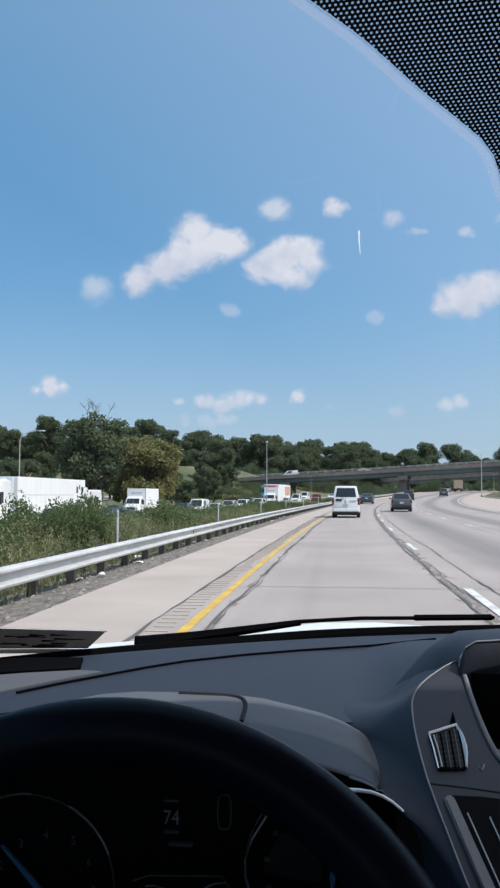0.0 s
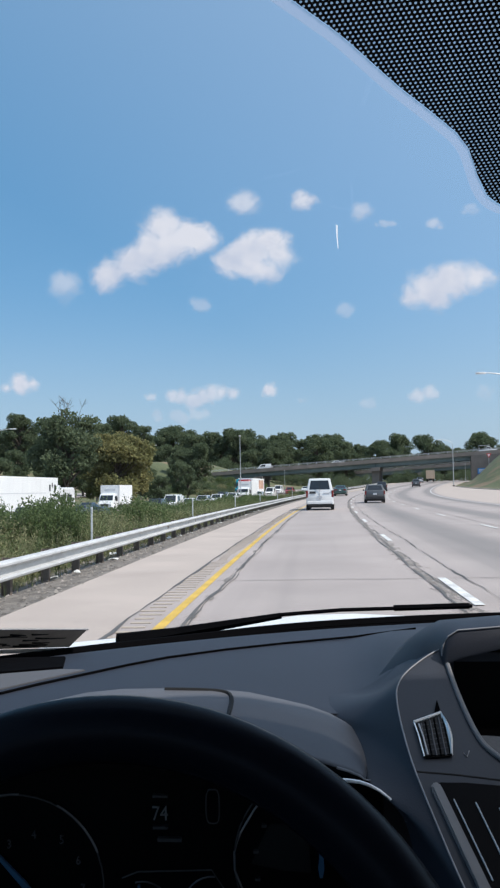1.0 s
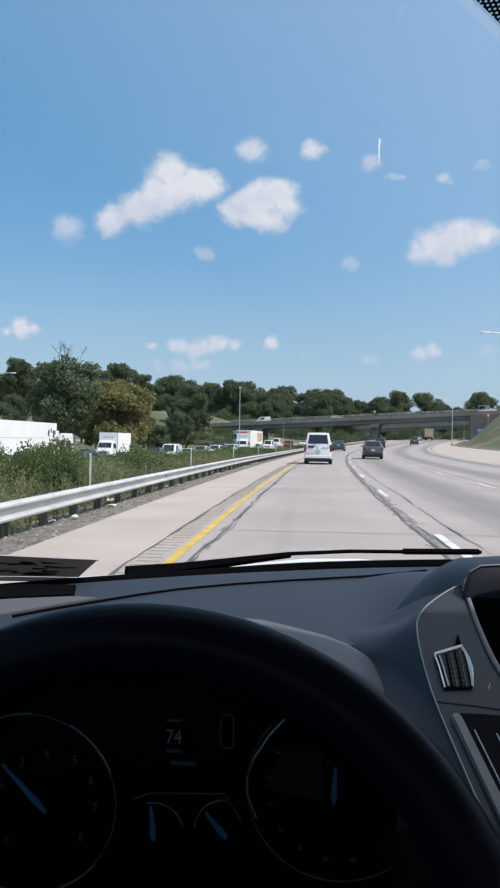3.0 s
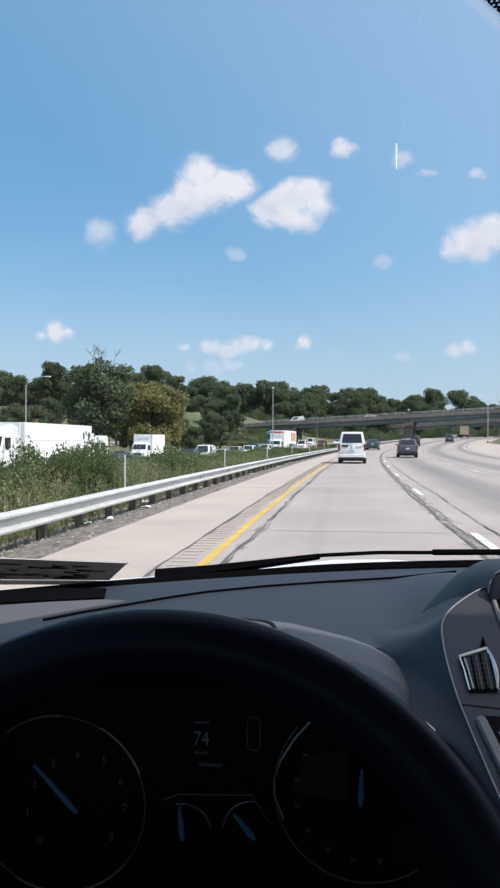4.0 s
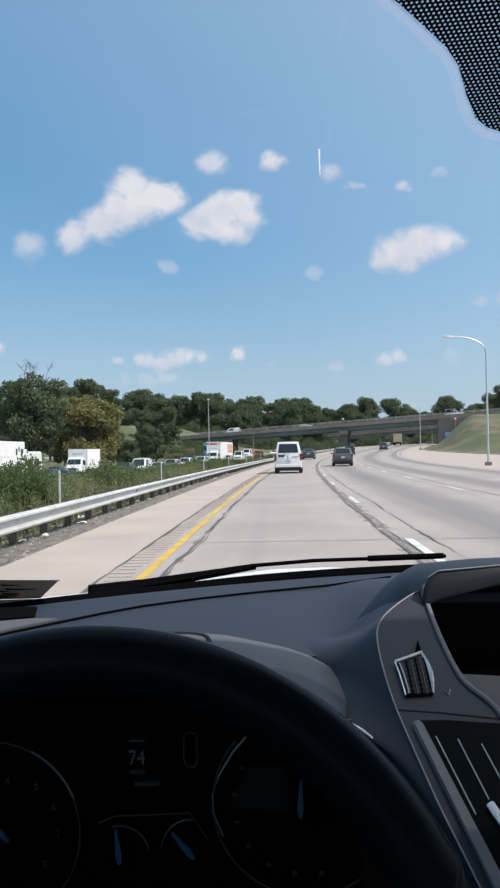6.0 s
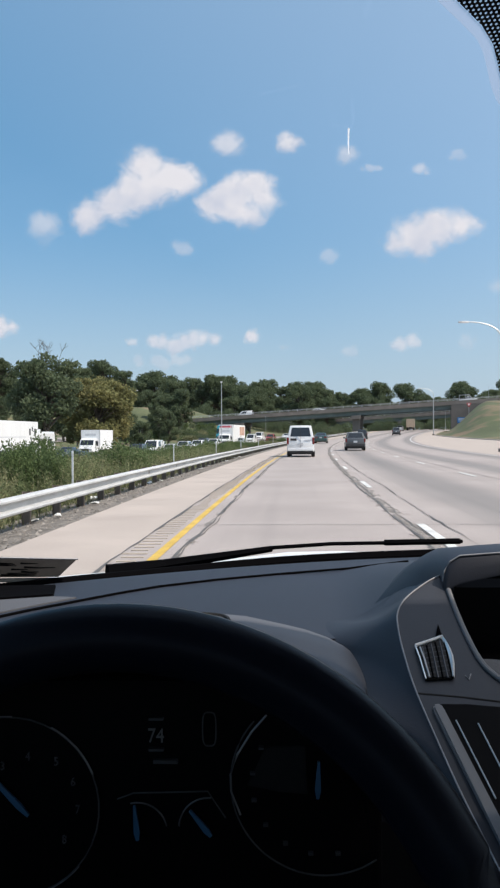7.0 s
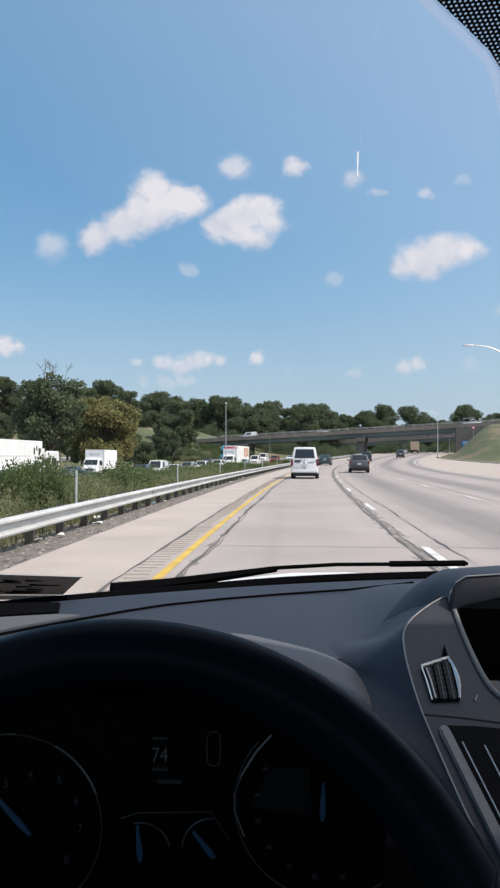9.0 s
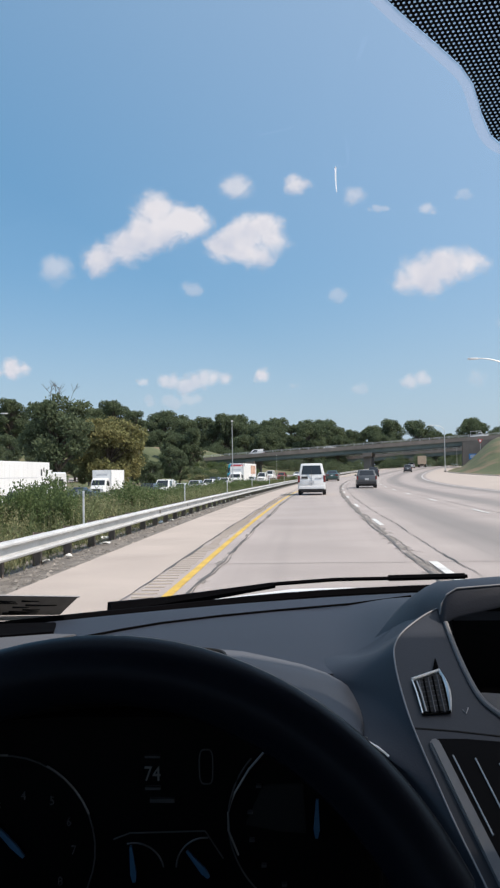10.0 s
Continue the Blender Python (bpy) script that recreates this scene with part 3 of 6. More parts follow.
def tree_kind(seed, height, spread, material, label, count=12000, size=0.21, twigs=False):
    """A tree with a tapered trunk, limbs and a broken crown, standing at the origin."""
    r = random.Random(seed)
    t = empty("tree", Matrix(), label, "tree")
    bm = bmesh.new()
    tube([(0, 0, -0.5), (0.05, 0.02, height * 0.2), (-0.1, 0.1, height * 0.45), (0.1, 0.0, height * 0.72)], 0.035 * height, 8, bm, taper=0.008 * height)
    centres, radii = [], []
    for k in range(44):
        a = k * 2.4 + r.uniform(-0.3, 0.3)
        h = height * r.uniform(0.17, 0.86)
        q = spread * r.uniform(0.16, 0.86) * math.sin(math.pi * (0.16 + 0.78 * (h / height - 0.2) / 0.75)) ** 0.5
        c = (q * math.cos(a), q * math.sin(a), h)
        centres.append(c)
        radii.append(spread * r.uniform(0.13, 0.34))
        tube([(0, 0, h * 0.55), (c[0] * 0.5, c[1] * 0.5, h * 0.82), c], 0.011 * height, 5, bm, taper=0.003 * height)
    centres.append((0, 0, height * 0.84))
    radii.append(spread * 0.34)
    if twigs:
        for k in range(7):
            a, q = r.uniform(0, 6.28), r.uniform(0, 0.34) * spread
            x, y = q * math.cos(a), q * math.sin(a)
            top = height * r.uniform(0.99, 1.06)
            e = Vector((x * 2.0 + r.uniform(-0.5, 0.5), y * 2.0, top))
            b = Vector((x * 1.25 + r.uniform(-0.2, 0.2), y * 1.25, height * 0.96))
            tube([(x, y, height * 0.84), b, e], 0.035, 4, bm, taper=0.012)
            for _ in range(4):  # side twigs
                s = b.lerp(e, r.uniform(0.0, 0.8))
                tube([s, s + Vector((r.uniform(-0.8, 0.8), r.uniform(-0.5, 0.5), r.uniform(0.3, 0.9)))], 0.025, 4, bm, taper=0.012)
    part("trunk", bm, M["bark"], t)
    v, f = leaves(centres, radii, count, size, seed, 0.85)
    cr = new("crown", np_mesh("crown", v, f, material))
    cr.parent = t
    return t


kinds = [
    tree_kind(1, 12, 5.2, M["leaf"], "tall dark green broadleaf tree in full leaf"),
    tree_kind(2, 14, 5.0, M["leaf"], "tall dark green broadleaf tree in full leaf"),
    tree_kind(3, 11, 5.6, M["leaf"], "broad dark green tree with an uneven crown"),
    tree_kind(4, 15, 4.6, M["leaf"], "slim tall dark green tree in full leaf"),
]
yellow_tree = tree_kind(5, 9.5, 5.2, M["leaf_yellow"], "round tree with yellowing autumn leaves", 16000, 0.21)
twig_tree = tree_kind(6, 13, 5.0, M["leaf"], "large green tree with a few bare dead twigs at the top", 12000, 0.20, True)


def plant(src, x, y, s, rz, first=False):
    m = pose(x, y, land(x, y) - 0.1, 0, 0, rz) @ Matrix.Diagonal((s, s, s, 1))
    if first:
        src.matrix_basis = m
        return src
    return copy_thing(src, m)


rng = random.Random(21)
spots = [(-47, 118, 0.72), (-36, 172, 0.95), (-52, 138, 0.78), (-60, 128, 0.75), (-66, 150, 0.85), (-48, 158, 0.85), (-72, 172, 1.0), (-57, 176, 0.95), (-80, 140, 0.85),
         (-44, 196, 1.0), (-33, 205, 1.0), (-90, 165, 1.1), (-98, 190, 1.2), (-70, 200, 1.15), (-55, 208, 1.1)]
spots += [(-46, 108, 0.5), (-41, 126, 0.52), (-52, 122, 0.6), (-27, 152, 0.78), (-24, 168, 0.9), (-31, 160, 0.92), (-40, 148, 0.72), (-34, 176, 0.85), (-29, 188, 0.9), (-60, 116, 0.55), (-66, 124, 0.62)]
for k in range(84):
    spots.append((-130 + 3.4 * k + rng.uniform(-3, 3), rng.uniform(292, 345), rng.uniform(1.45, 2.15)))
for k in range(30):
    spots.append((-150 + 4.4 * k + rng.uniform(-3, 3), rng.uniform(215, 262), rng.uniform(1.0, 1.35)))
for k in range(26):
    spots.append((18 + 4.2 * k + rng.uniform(-2, 2), rng.uniform(268, 300), rng.uniform(1.0, 1.5)))
for k in range(22):
    spots.append((-70 + 8.8 * k + rng.uniform(-3, 3), rng.uniform(352, 400), rng.uniform(1.5, 2.0)))
for k in range(60):
    spots.append((-150 + 5.2 * k + rng.uniform(-3, 3), rng.uniform(346, 372), rng.uniform(1.55, 1.95)))
for k in range(12):
    spots.append((74 + 8 * k + rng.uniform(-3, 3), rng.uniform(225, 300), rng.uniform(0.6, 0.9)))
for k in range(9):
    spots.append((-100 + rng.uniform(-20, 10), 40 + 10 * k, rng.uniform(0.8, 1.1)))
# nothing grows on the carriageways or where the bridge stands
spots = [(x, y, s) for x, y, s in spots if not (y < 336 and -36 < x - bend(y) < 22) and not (222 < y < 258 and x > -44)]
for k, (x, y, s) in enumerate(spots):
    plant(kinds[k % 4], x, y, s * (0.78 if k < 15 else 1.0 if k < 26 else 1.16), rng.uniform(0, 360), k < 4)
plant(yellow_tree, -28.5, 124, 1.25, 40, True)
plant(twig_tree, -32.0, 110, 1.13, 10, True)


def shrub_kind(seed, label, material, count=5200):
    r = random.Random(seed)
    t = empty("shrub", Matrix(), label, "shrub", "shrubs in the median")
    centres = [(r.uniform(-0.8, 0.8), r.uniform(-0.8, 0.8), r.uniform(0.35, 1.0)) for _ in range(8)]
    radii = [r.uniform(0.35, 0.6) for _ in range(8)]
    bm = bmesh.new()
    for c in centres:
        tube([(c[0] * 0.2, c[1] * 0.2, -0.1), (c[0] * 0.7, c[1] * 0.7, c[2] * 0.6), c], 0.022, 4, bm, taper=0.006)
    part("stem", bm, M["bark"], t)
    v, f = leaves(centres, radii, count, 0.036, seed, 1.35)
    o = new("foliage", np_mesh("foliage", v, f, material))
    o.parent = t
    return t


shrubs = [shrub_kind(31, "dense green bush in the median", M["shrub"]), shrub_kind(32, "dense green bush in the median", M["shrub"]), shrub_kind(33, "pale green leggy weed bush in the median", M["weed"])]
under = shrub_kind(34, "dark green undergrowth at the edge of the trees", M["leaf"], 2600)
under.matrix_basis = pose(-60, 262, land(-60, 262) - 0.1, 0, 0, 20)
rng = random.Random(8)
for k in range(170):
    y = 12 + 130 * rng.random() ** 1.7
    u = -rng.uniform(7.6, 15.0)
    x = u + bend(y)
    m = pose(x, y, land(x, y) - 0.05, 0, 0, rng.uniform(0, 360)) @ Matrix.Diagonal((*(rng.uniform(0.7, 1.25),) * 2, rng.uniform(0.7, 1.05) * (1.25 if y < 42 else 0.98), 1))
    if k < 3:
        shrubs[k].matrix_basis = m
    else:
        copy_thing(shrubs[k % 3 if rng.random() < 0.8 else 2], m)


for k in range(70):  # the near hedge, rounded clumps just behind the marker posts
    y = 15 + 80 * rng.random() ** 1.35
    x = -rng.uniform(6.9, 9.8) + bend(y)
    w = rng.uniform(0.65, 1.15)
    copy_thing(shrubs[k % 2 if rng.random() < 0.85 else 2], pose(x, y, land(x, y) - 0.05, 0, 0, rng.uniform(0, 360)) @ Matrix.Diagonal((w, w * 1.25, rng.uniform(0.62, 0.98) * (1.3 if y < 34 else 1.0), 1)))


for k in range(56):
    x, y = -110 + 4.0 * k + rng.uniform(-2, 2), rng.uniform(268, 290)
    s = rng.uniform(3.0, 4.6)
    copy_thing(under, pose(x, y, land(x, y) - 0.3, 0, 0, rng.uniform(0, 360)) @ Matrix.Diagonal((s * 0.9, s * 0.9, s * 0.8, 1)))
for k in range(20):
    x, y = -44 - rng.uniform(0, 34), rng.uniform(110, 190)
    s = rng.uniform(1.6, 2.8)
    copy_thing(under if k % 3 else shrubs[0], pose(x, y, land(x, y) - 0.3, 0, 0, rng.uniform(0, 360)) @ Matrix.Diagonal((s, s, s, 1)))


for k in range(46):
    y = rng.uniform(186, 236)
    x = -36 - rng.uniform(0, 20) + bend(y)
    s = rng.uniform(1.4, 2.6)
    copy_thing(under if k % 2 else shrubs[k % 3], pose(x, y, land(x, y) - 0.3, 0, 0, rng.uniform(0, 360)) @ Matrix.Diagonal((s, s, s * 0.8, 1)))


def blades(name, count, area, height, width, seed, material, label):
    """Upright grass and weed stalks as joined thin leaves."""
    g = np.random.default_rng(seed)
    y = area[2] + (area[3] - area[2]) * g.random(count) ** 1.7
    u = g.uniform(area[0], area[1], count)
    v, f = np.zeros((count * 5, 3)), []
    for i in range(count):
        x = u[i] + bend(y[i])
        p = 0.55 + 0.75 * noise.noise((x * 0.25, y[i] * 0.25, seed))
        h = height * max(0.25, p + 0.5) * g.uniform(0.5, 1.2)
        a = g.uniform(0, 2 * math.pi)
        w = width * g.uniform(0.6, 1.4)
        lean = g.normal(0, 0.16, 2) * h
        z = land(x, y[i])
        ca, sa = math.cos(a) * w, math.sin(a) * w
        v[i * 5:i * 5 + 5] = ((x - ca, y[i] - sa, z), (x + ca, y[i] + sa, z), (x + ca + lean[0] * 0.4, y[i] + sa + lean[1] * 0.4, z + h * 0.6),
                              (x - ca + lean[0] * 0.4, y[i] - sa + lean[1] * 0.4, z + h * 0.6), (x + lean[0], y[i] + lean[1], z + h))
        f += [(i * 5, i * 5 + 1, i * 5 + 2, i * 5 + 3), (i * 5 + 3, i * 5 + 2, i * 5 + 4)]
    me = bpy.data.meshes.new(name)
    me.from_pydata(v.tolist(), [], f)
    me.materials.append(material)
    return tagged(new(name, me), label, "weeds", kind="stuff")


def weed_plants(name, count, area, height, leaf, per, seed, material, label):
    """Leafy weed stalks in uneven clumps: narrow leaves all the way up each stalk, joined into one mesh."""
    g = np.random.default_rng(seed)
    spots = []
    while len(spots) < count:
        y = area[2] + (area[3] - area[2]) * g.random() ** 1.6
        u = g.uniform(area[0], area[1])
        x = u + bend(y)
        d = 0.55 + 1.1 * noise.noise((x * 0.55, y * 0.33, seed)) + 0.5 * noise.noise((x * 1.7, y * 1.2, seed + 5))
        if g.random() < d:
            spots.append((x, y, land(x, y), height * (0.45 + 0.75 * min(1.0, max(0.0, d))) * g.uniform(0.7, 1.2)))
    p = np.repeat(np.array(spots), per, axis=0)
    n = len(p)
    t = g.uniform(0.05, 1.0, n)
    a = g.uniform(0, 2 * math.pi, n)
    lean = np.repeat(g.normal(0, 0.16, (count, 2)), per, axis=0)
    c = np.stack([p[:, 0] + lean[:, 0] * p[:, 3] * t ** 1.5, p[:, 1] + lean[:, 1] * p[:, 3] * t ** 1.5, p[:, 2] + p[:, 3] * t], 1)
    size = leaf * (1.25 - 0.75 * t) * g.uniform(0.6, 1.3, n)
    out = np.stack([np.cos(a), np.sin(a), g.uniform(0.1, 1.3, n)], 1) * size[:, None]
    side = np.stack([-np.sin(a), np.cos(a), g.uniform(-0.3, 0.3, n)], 1) * (size * 0.20)[:, None]
    v = np.stack([c, c + out * 0.5 + side, c + out, c + out * 0.5 - side], 1).reshape(-1, 3)
    k = np.arange(n)[:, None] * 4
    me = np_mesh(name, v, np.concatenate([k + [0, 1, 2], k + [0, 2, 3]]), material)
    return tagged(new(name, me), label, "weeds", kind="stuff")


weed_plants("weeds", 5200, (-9.5, -5.5, 8, 70), 0.92, 0.105, 30, 13, M["tall_weed"], "leafy olive green weeds in uneven clumps behind the guardrail")
weed_plants("weeds", 4200, (-15.5, -7.5, 10, 120), 1.40, 0.135, 30, 17, M["shrub"], "dense green weeds in the median")
weed_plants("weeds", 2600, (-10.0, -5.3, 7, 60), 0.95, 0.085, 26, 19, M["weed"], "straw-coloured seeding weeds behind the guardrail")
weed_plants("weeds", 420, (-5.5, -4.75, 7, 60), 0.40, 0.06, 18, 23, M["weed"], "small dry weeds round the guardrail posts")
blades("weeds", 16000, (-16, -5.4, 6, 150), 0.66, 0.006, 3, M["weed"], "tall pale green and straw weeds along the median")
blades("grass", 16000, (-16, -5.3, 6, 110), 0.40, 0.007, 5, M["shrub"], "low green grass between the weeds")
blades("grass", 1500, (-5.4, -4.7, 7, 70), 0.28, 0.006, 9, M["weed"], "dry tufts of grass round the guardrail posts")


# ---------------------------------------------------------------- bridges
GRADE = 0.054


def bridge(m, label):
    b = empty("bridge", m, label, "bridge")
    k = GRADE  # the deck climbs to the right

    def sloped(bm):
        for v in bm.verts:
            v.co.z += k * v.co.x
        return bm

    def long_box(x0, x1, y0, y1, z0, z1, bev=0.0):
        return sloped(box(x0, x1, y0, y1, z0, z1, bev))
    part("deck", long_box(-55, 62, 0, 11, 7.0, 7.3, 0.03), M["bridge"], b)
    part("parapet", long_box(-55, 62, -0.05, 0.32, 6.95, 8.0, 0.04), M["bridge"], b, "stained brown-grey concrete parapet")
    part("parapet", long_box(-55, 62, 10.68, 11.05, 6.95, 8.0, 0.04), M["bridge"], b)
    for y in (0.75, 3.1, 5.4, 7.8, 10.2):
        for x0, x1 in ((-52, -33.1), (-32.9, -0.1), (0.1, 25.4)):
            bm = box(x0, x1, y - 0.05, y + 0.05, 5.85, 7.0)
            box(x0, x1, y - 0.22, y + 0.22, 5.80, 5.86, bm=bm)
            box(x0, x1, y - 0.22, y + 0.22, 6.94, 6.998, bm=bm)
            part("girder", sloped(bm), M["girder"], b, "grey-green painted steel girder")
    for z in (8.28, 8.52):
        part("rail", sloped(tube([(-55, 0.12, z), (62, 0.12, z)], 0.045, 6)), M["pole"], b, "grey metal rail")
    post = None
    for i in range(46):
        x = -54.5 + 2.55 * i
        mp = pose(x, 0.12, 8.0 + k * x)
        if post is None:
            post = part("rail_post", box(-0.07, 0.07, -0.08, 0.08, -0.05, 0.62, 0.02), M["pole"], b)
            post.matrix_basis = mp
        else:
            again(post, b, mp)
    for x in (-33.0, 0.0):
        p = part("pier", sloped(box(x - 1.25, x + 1.25, -0.3, 11.3, 4.75, 5.78, 0.05)), M["abutment"], b, "dark concrete pier cap")
        for y in (1.7, 5.5, 9.3):
            part("column", box(x - 1.05, x + 1.05, y - 1.1, y + 1.1, -4.0, 4.8 + k * x, 0.12), M["abutment"], p)
    # right abutment with its wing wall, left abutment
    poly = [(25.5, -3), (62, 3), (62, 6.9 + k * 62), (25.5, 6.9 + k * 25.5)]
    part("abutment", prism(poly, 0.5, 0.0), M["abutment"], b, "large dark concrete abutment wall").matrix_basis = pose(0, -0.6, 0)
    part("abutment", box(25.5, 26.4, -0.1, 11.4, -3, 6.9 + k * 25.5, 0.04), M["abutment"], b)
    part("abutment", box(-53.2, -52, -0.4, 11.4, -3, 5.7 - k * 52, 0.04), M["abutment"], b)
    return b


B1 = pose(18.8, 232, 0.93, 0, 0, -10)
bridge_near = bridge(B1, "long concrete and steel road bridge over the motorway")
copy_thing(bridge_near, pose(41, 305, 0.6, 0, 0, -14)).name = "bridge"


def sign_plate(name, label, category, m, shape, material, posts, extra=()):
    s = empty(name, m, label, category)
    part("plate", prism(shape, 0.03, 0.004), material, s)
    for poly, mm in extra:
        part("marking", prism(poly, 0.004), mm, s).matrix_basis = pose(0, -0.006, 0)
    for x in posts:
        part("pole", box(x - 0.04, x + 0.04, 0.032, 0.10, -3.2, 0.5, 0.008), M["pole"], s)
    return s


def bar(x0, x1, z0, z1):
    return [(x0, z0), (x1, z0), (x1, z1), (x0, z1)]


sign_plate("blue_sign", "blue rectangular sign with white lines on the abutment", "sign", B1 @ pose(28.3, -0.65, 4.2), bar(-1.2, 1.2, -0.75, 0.75), M["sign_blue"], (),
           [(bar(-0.9, 0.9, 0.3, 0.45), M["sign_white"]), (bar(-0.9, 0.7, 0.0, 0.14), M["sign_white"]), (bar(-0.9, 0.8, -0.32, -0.18), M["sign_white"])])
sign_plate("warning_sign", "yellow diamond warning sign with a black symbol", "sign", pose(19.0, 60.5, 2.75), [(0, -0.86), (0.86, 0), (0, 0.86), (-0.86, 0)], M["sign_yellow"], (0,),
           [(bar(-0.07, 0.07, -0.45, 0.3), M["sign_black"]), ([(-0.2, 0.2), (0.2, 0.2), (0, 0.52)], M["sign_black"]), ([(0.07, -0.2), (0.34, -0.42), (0.34, -0.22), (0.07, 0.0)], M["sign_black"])])
sign_plate("yield_sign", "red and white triangular yield sign on the embankment", "sign", pose(45.3, 212, land(45.3, 212) + 2.2), [(0, -0.6), (0.65, 0.5), (-0.65, 0.5)], M["sign_red"], (0,),
           [([(0, -0.28), (0.34, 0.32), (-0.34, 0.32)], M["sign_white"])])


# ---------------------------------------------------------------- street lamps
def street_lamp(height, arm, label="tall grey aluminium street lamp with a long curved arm"):
    s = empty("street_lamp", Matrix(), label, "street lamp", "street lamps along the roads")
    part("base", box(-0.22, 0.22, -0.22, 0.22, -0.4, 0.35, 0.03), M["abutment"], s)
    part("pole", tube([(0, 0, 0), (0, 0, height * 0.5), (0, 0, height * 0.87)], 0.10, 8, taper=0.06), M["pole"], s)
    pts = [(-arm * (1 - math.cos(a)), 0, height * (0.86 + 0.14 * math.sin(a) ** 0.8)) for a in [i * math.pi / 20 for i in range(11)]]
    part("arm", tube(pts, 0.055, 6, taper=0.04), M["pole"], s)
    part("lamp_head", loft([rrect(y, w, -0.08, 0.06, 0.03) for y, w in ((0, 0.06), (0.2, 0.13), (0.55, 0.15), (0.8, 0.07))]), M["sign_white"], s, "pale lamp head").matrix_basis = pose(-arm + 0.1, 0, height, 0, 0, 90)
    return s


lamp = street_lamp(10.2, 2.6)
lamp_spots = [(16.6, 66, 0), (31.5, 183, 0), (-33.5, 168, 180), (-46, 148, 180), (-40, 104, 180), (-52, 88, 180), (-60, 112, 180), (-38, 60, 180), (70, 300, 0)]
for i, (x, y, rz) in enumerate(lamp_spots):
    m = pose(x, y, land(x, y), 0, 0, rz)
    if i:
        copy_thing(lamp, m)
    else:
        lamp.matrix_basis = m
mast = empty("light_mast", Matrix(), "tall thin grey pole beside the road", "mast", "masts by the bridge")
part("pole", tube([(0, 0, -1), (0, 0, 7), (0, 0, 16)], 0.13, 8, taper=0.06), M["pole"], mast)
part("lamp_head", box(-0.25, 0.25, -0.12, 0.12, 15.9, 16.15, 0.03), M["sign_white"], mast)
for i, (x, y) in enumerate([(-7.1, 90), (-3.4, 130), (48, 258), (62, 262)]):
    m = pose(x, y, land(x, y)) @ Matrix.Diagonal((*((0.45,) * 2 if i < 2 else (1, 1)), (0.50, 0.60, 0.85, 0.8)[i], 1))
    if i:
        copy_thing(mast, m)
    else:
        mast.matrix_basis = m


# ---------------------------------------------------------------- vehicles
def wheel(parent, x, y, r=0.33, w=0.22, side=1):
    t = part("wheel", disc(0, r, w, 22, r * 0.60), M["tyre"], parent, "black rubber tyre")
    t.matrix_basis = pose(x, y, r)
    bm = disc(0.02 * side, r * 0.63, w * 0.72, 20)
    for k in range(5):
        a = k * 72
        q = box(-w * 0.40 + 0.02 * side, w * 0.40 + 0.02 * side, -0.035, 0.035, 0.05, r * 0.56)
        bmesh.ops.rotate(q, verts=q.verts, cent=(0, 0, 0), matrix=Matrix.Rotation(radians(a), 3, "X"))
        me = bpy.data.meshes.new("t")
        q.to_mesh(me)
        q.free()
        bm.from_mesh(me)
        bpy.data.meshes.remove(me)
    part("rim", bm, M["rim"], t, "alloy wheel rim")


def quad_plate(c, u0, u1, v0, v1, lift=0.006, thick=0.012, inset=0.0):
    """A thin pane on the four-cornered face c (lower a, lower b, upper b, upper a)."""
    c = [Vector(p) for p in c]
    n = (c[1] - c[0]).cross(c[3] - c[0]).normalized()

    def at(u, v):
        return c[0].lerp(c[1], u).lerp(c[3].lerp(c[2], u), v)
    bm = bmesh.new()
    ps = [at(u0, v0), at(u1, v0), at(u1, v1), at(u0, v1)]
    lo = [bm.verts.new(p - n * thick) for p in ps]
    hi = [bm.verts.new(p + n * lift) for p in ps]
    bm.faces.new(hi)
    bm.faces.new(lo[::-1])
    for i in range(4):
        bm.faces.new((lo[i], lo[(i + 1) % 4], hi[(i + 1) % 4], hi[i]))
    return bm


SHAPES = {
    # body stations (share of length, bottom, top, share of half width); cabin: lower rear, lower front, upper rear, upper front, lower z, width low, width top
    "sedan": dict(st=[(-0.5, .42, .86, .80), (-0.485, .30, 1.00, .90), (-0.40, .22, 1.06, .97), (-0.2, .20, 1.0, 1), (0.1, .20, .97, 1), (0.27, .20, .96, .99), (0.42, .22, .86, .94), (0.485, .30, .76, .86), (0.5, .40, .66, .76)],
                  cab=(-0.37, 0.22, -0.19, 0.03, 0.95, .92, .68), r=0.33),
    "suv": dict(st=[(-0.5, .48, .95, .84), (-0.485, .38, 1.08, .93), (-0.40, .28, 1.12, .98), (0, .26, 1.08, 1), (0.25, .26, 1.06, .99), (0.42, .28, .98, .94), (0.485, .36, .88, .86), (0.5, .46, .78, .78)],
                cab=(-0.475, 0.22, -0.38, 0.04, 1.03, .94, .74), r=0.36),
    "van": dict(st=[(-0.5, .42, 1.0, .93), (-0.49, .34, 1.16, .98), (-0.3, .28, 1.18, 1), (0.2, .28, 1.18, 1), (0.34, .28, 1.12, .98), (0.46, .32, .98, .90), (0.5, .42, .82, .80)],
                cab=(-0.492, 0.36, -0.455, 0.14, 1.10, .96, .74), r=0.33),
    "pickup": dict(st=[(-0.5, .52, 1.05, .94), (-0.49, .45, 1.10, .98), (-0.1, .40, 1.10, 1), (0.2, .40, 1.10, 1), (0.42, .42, 1.06, .96), (0.49, .50, .98, .88), (0.5, .56, .9, .84)],
                   cab=(-0.08, 0.24, -0.05, 0.12, 1.06, .94, .78), r=0.39),
}


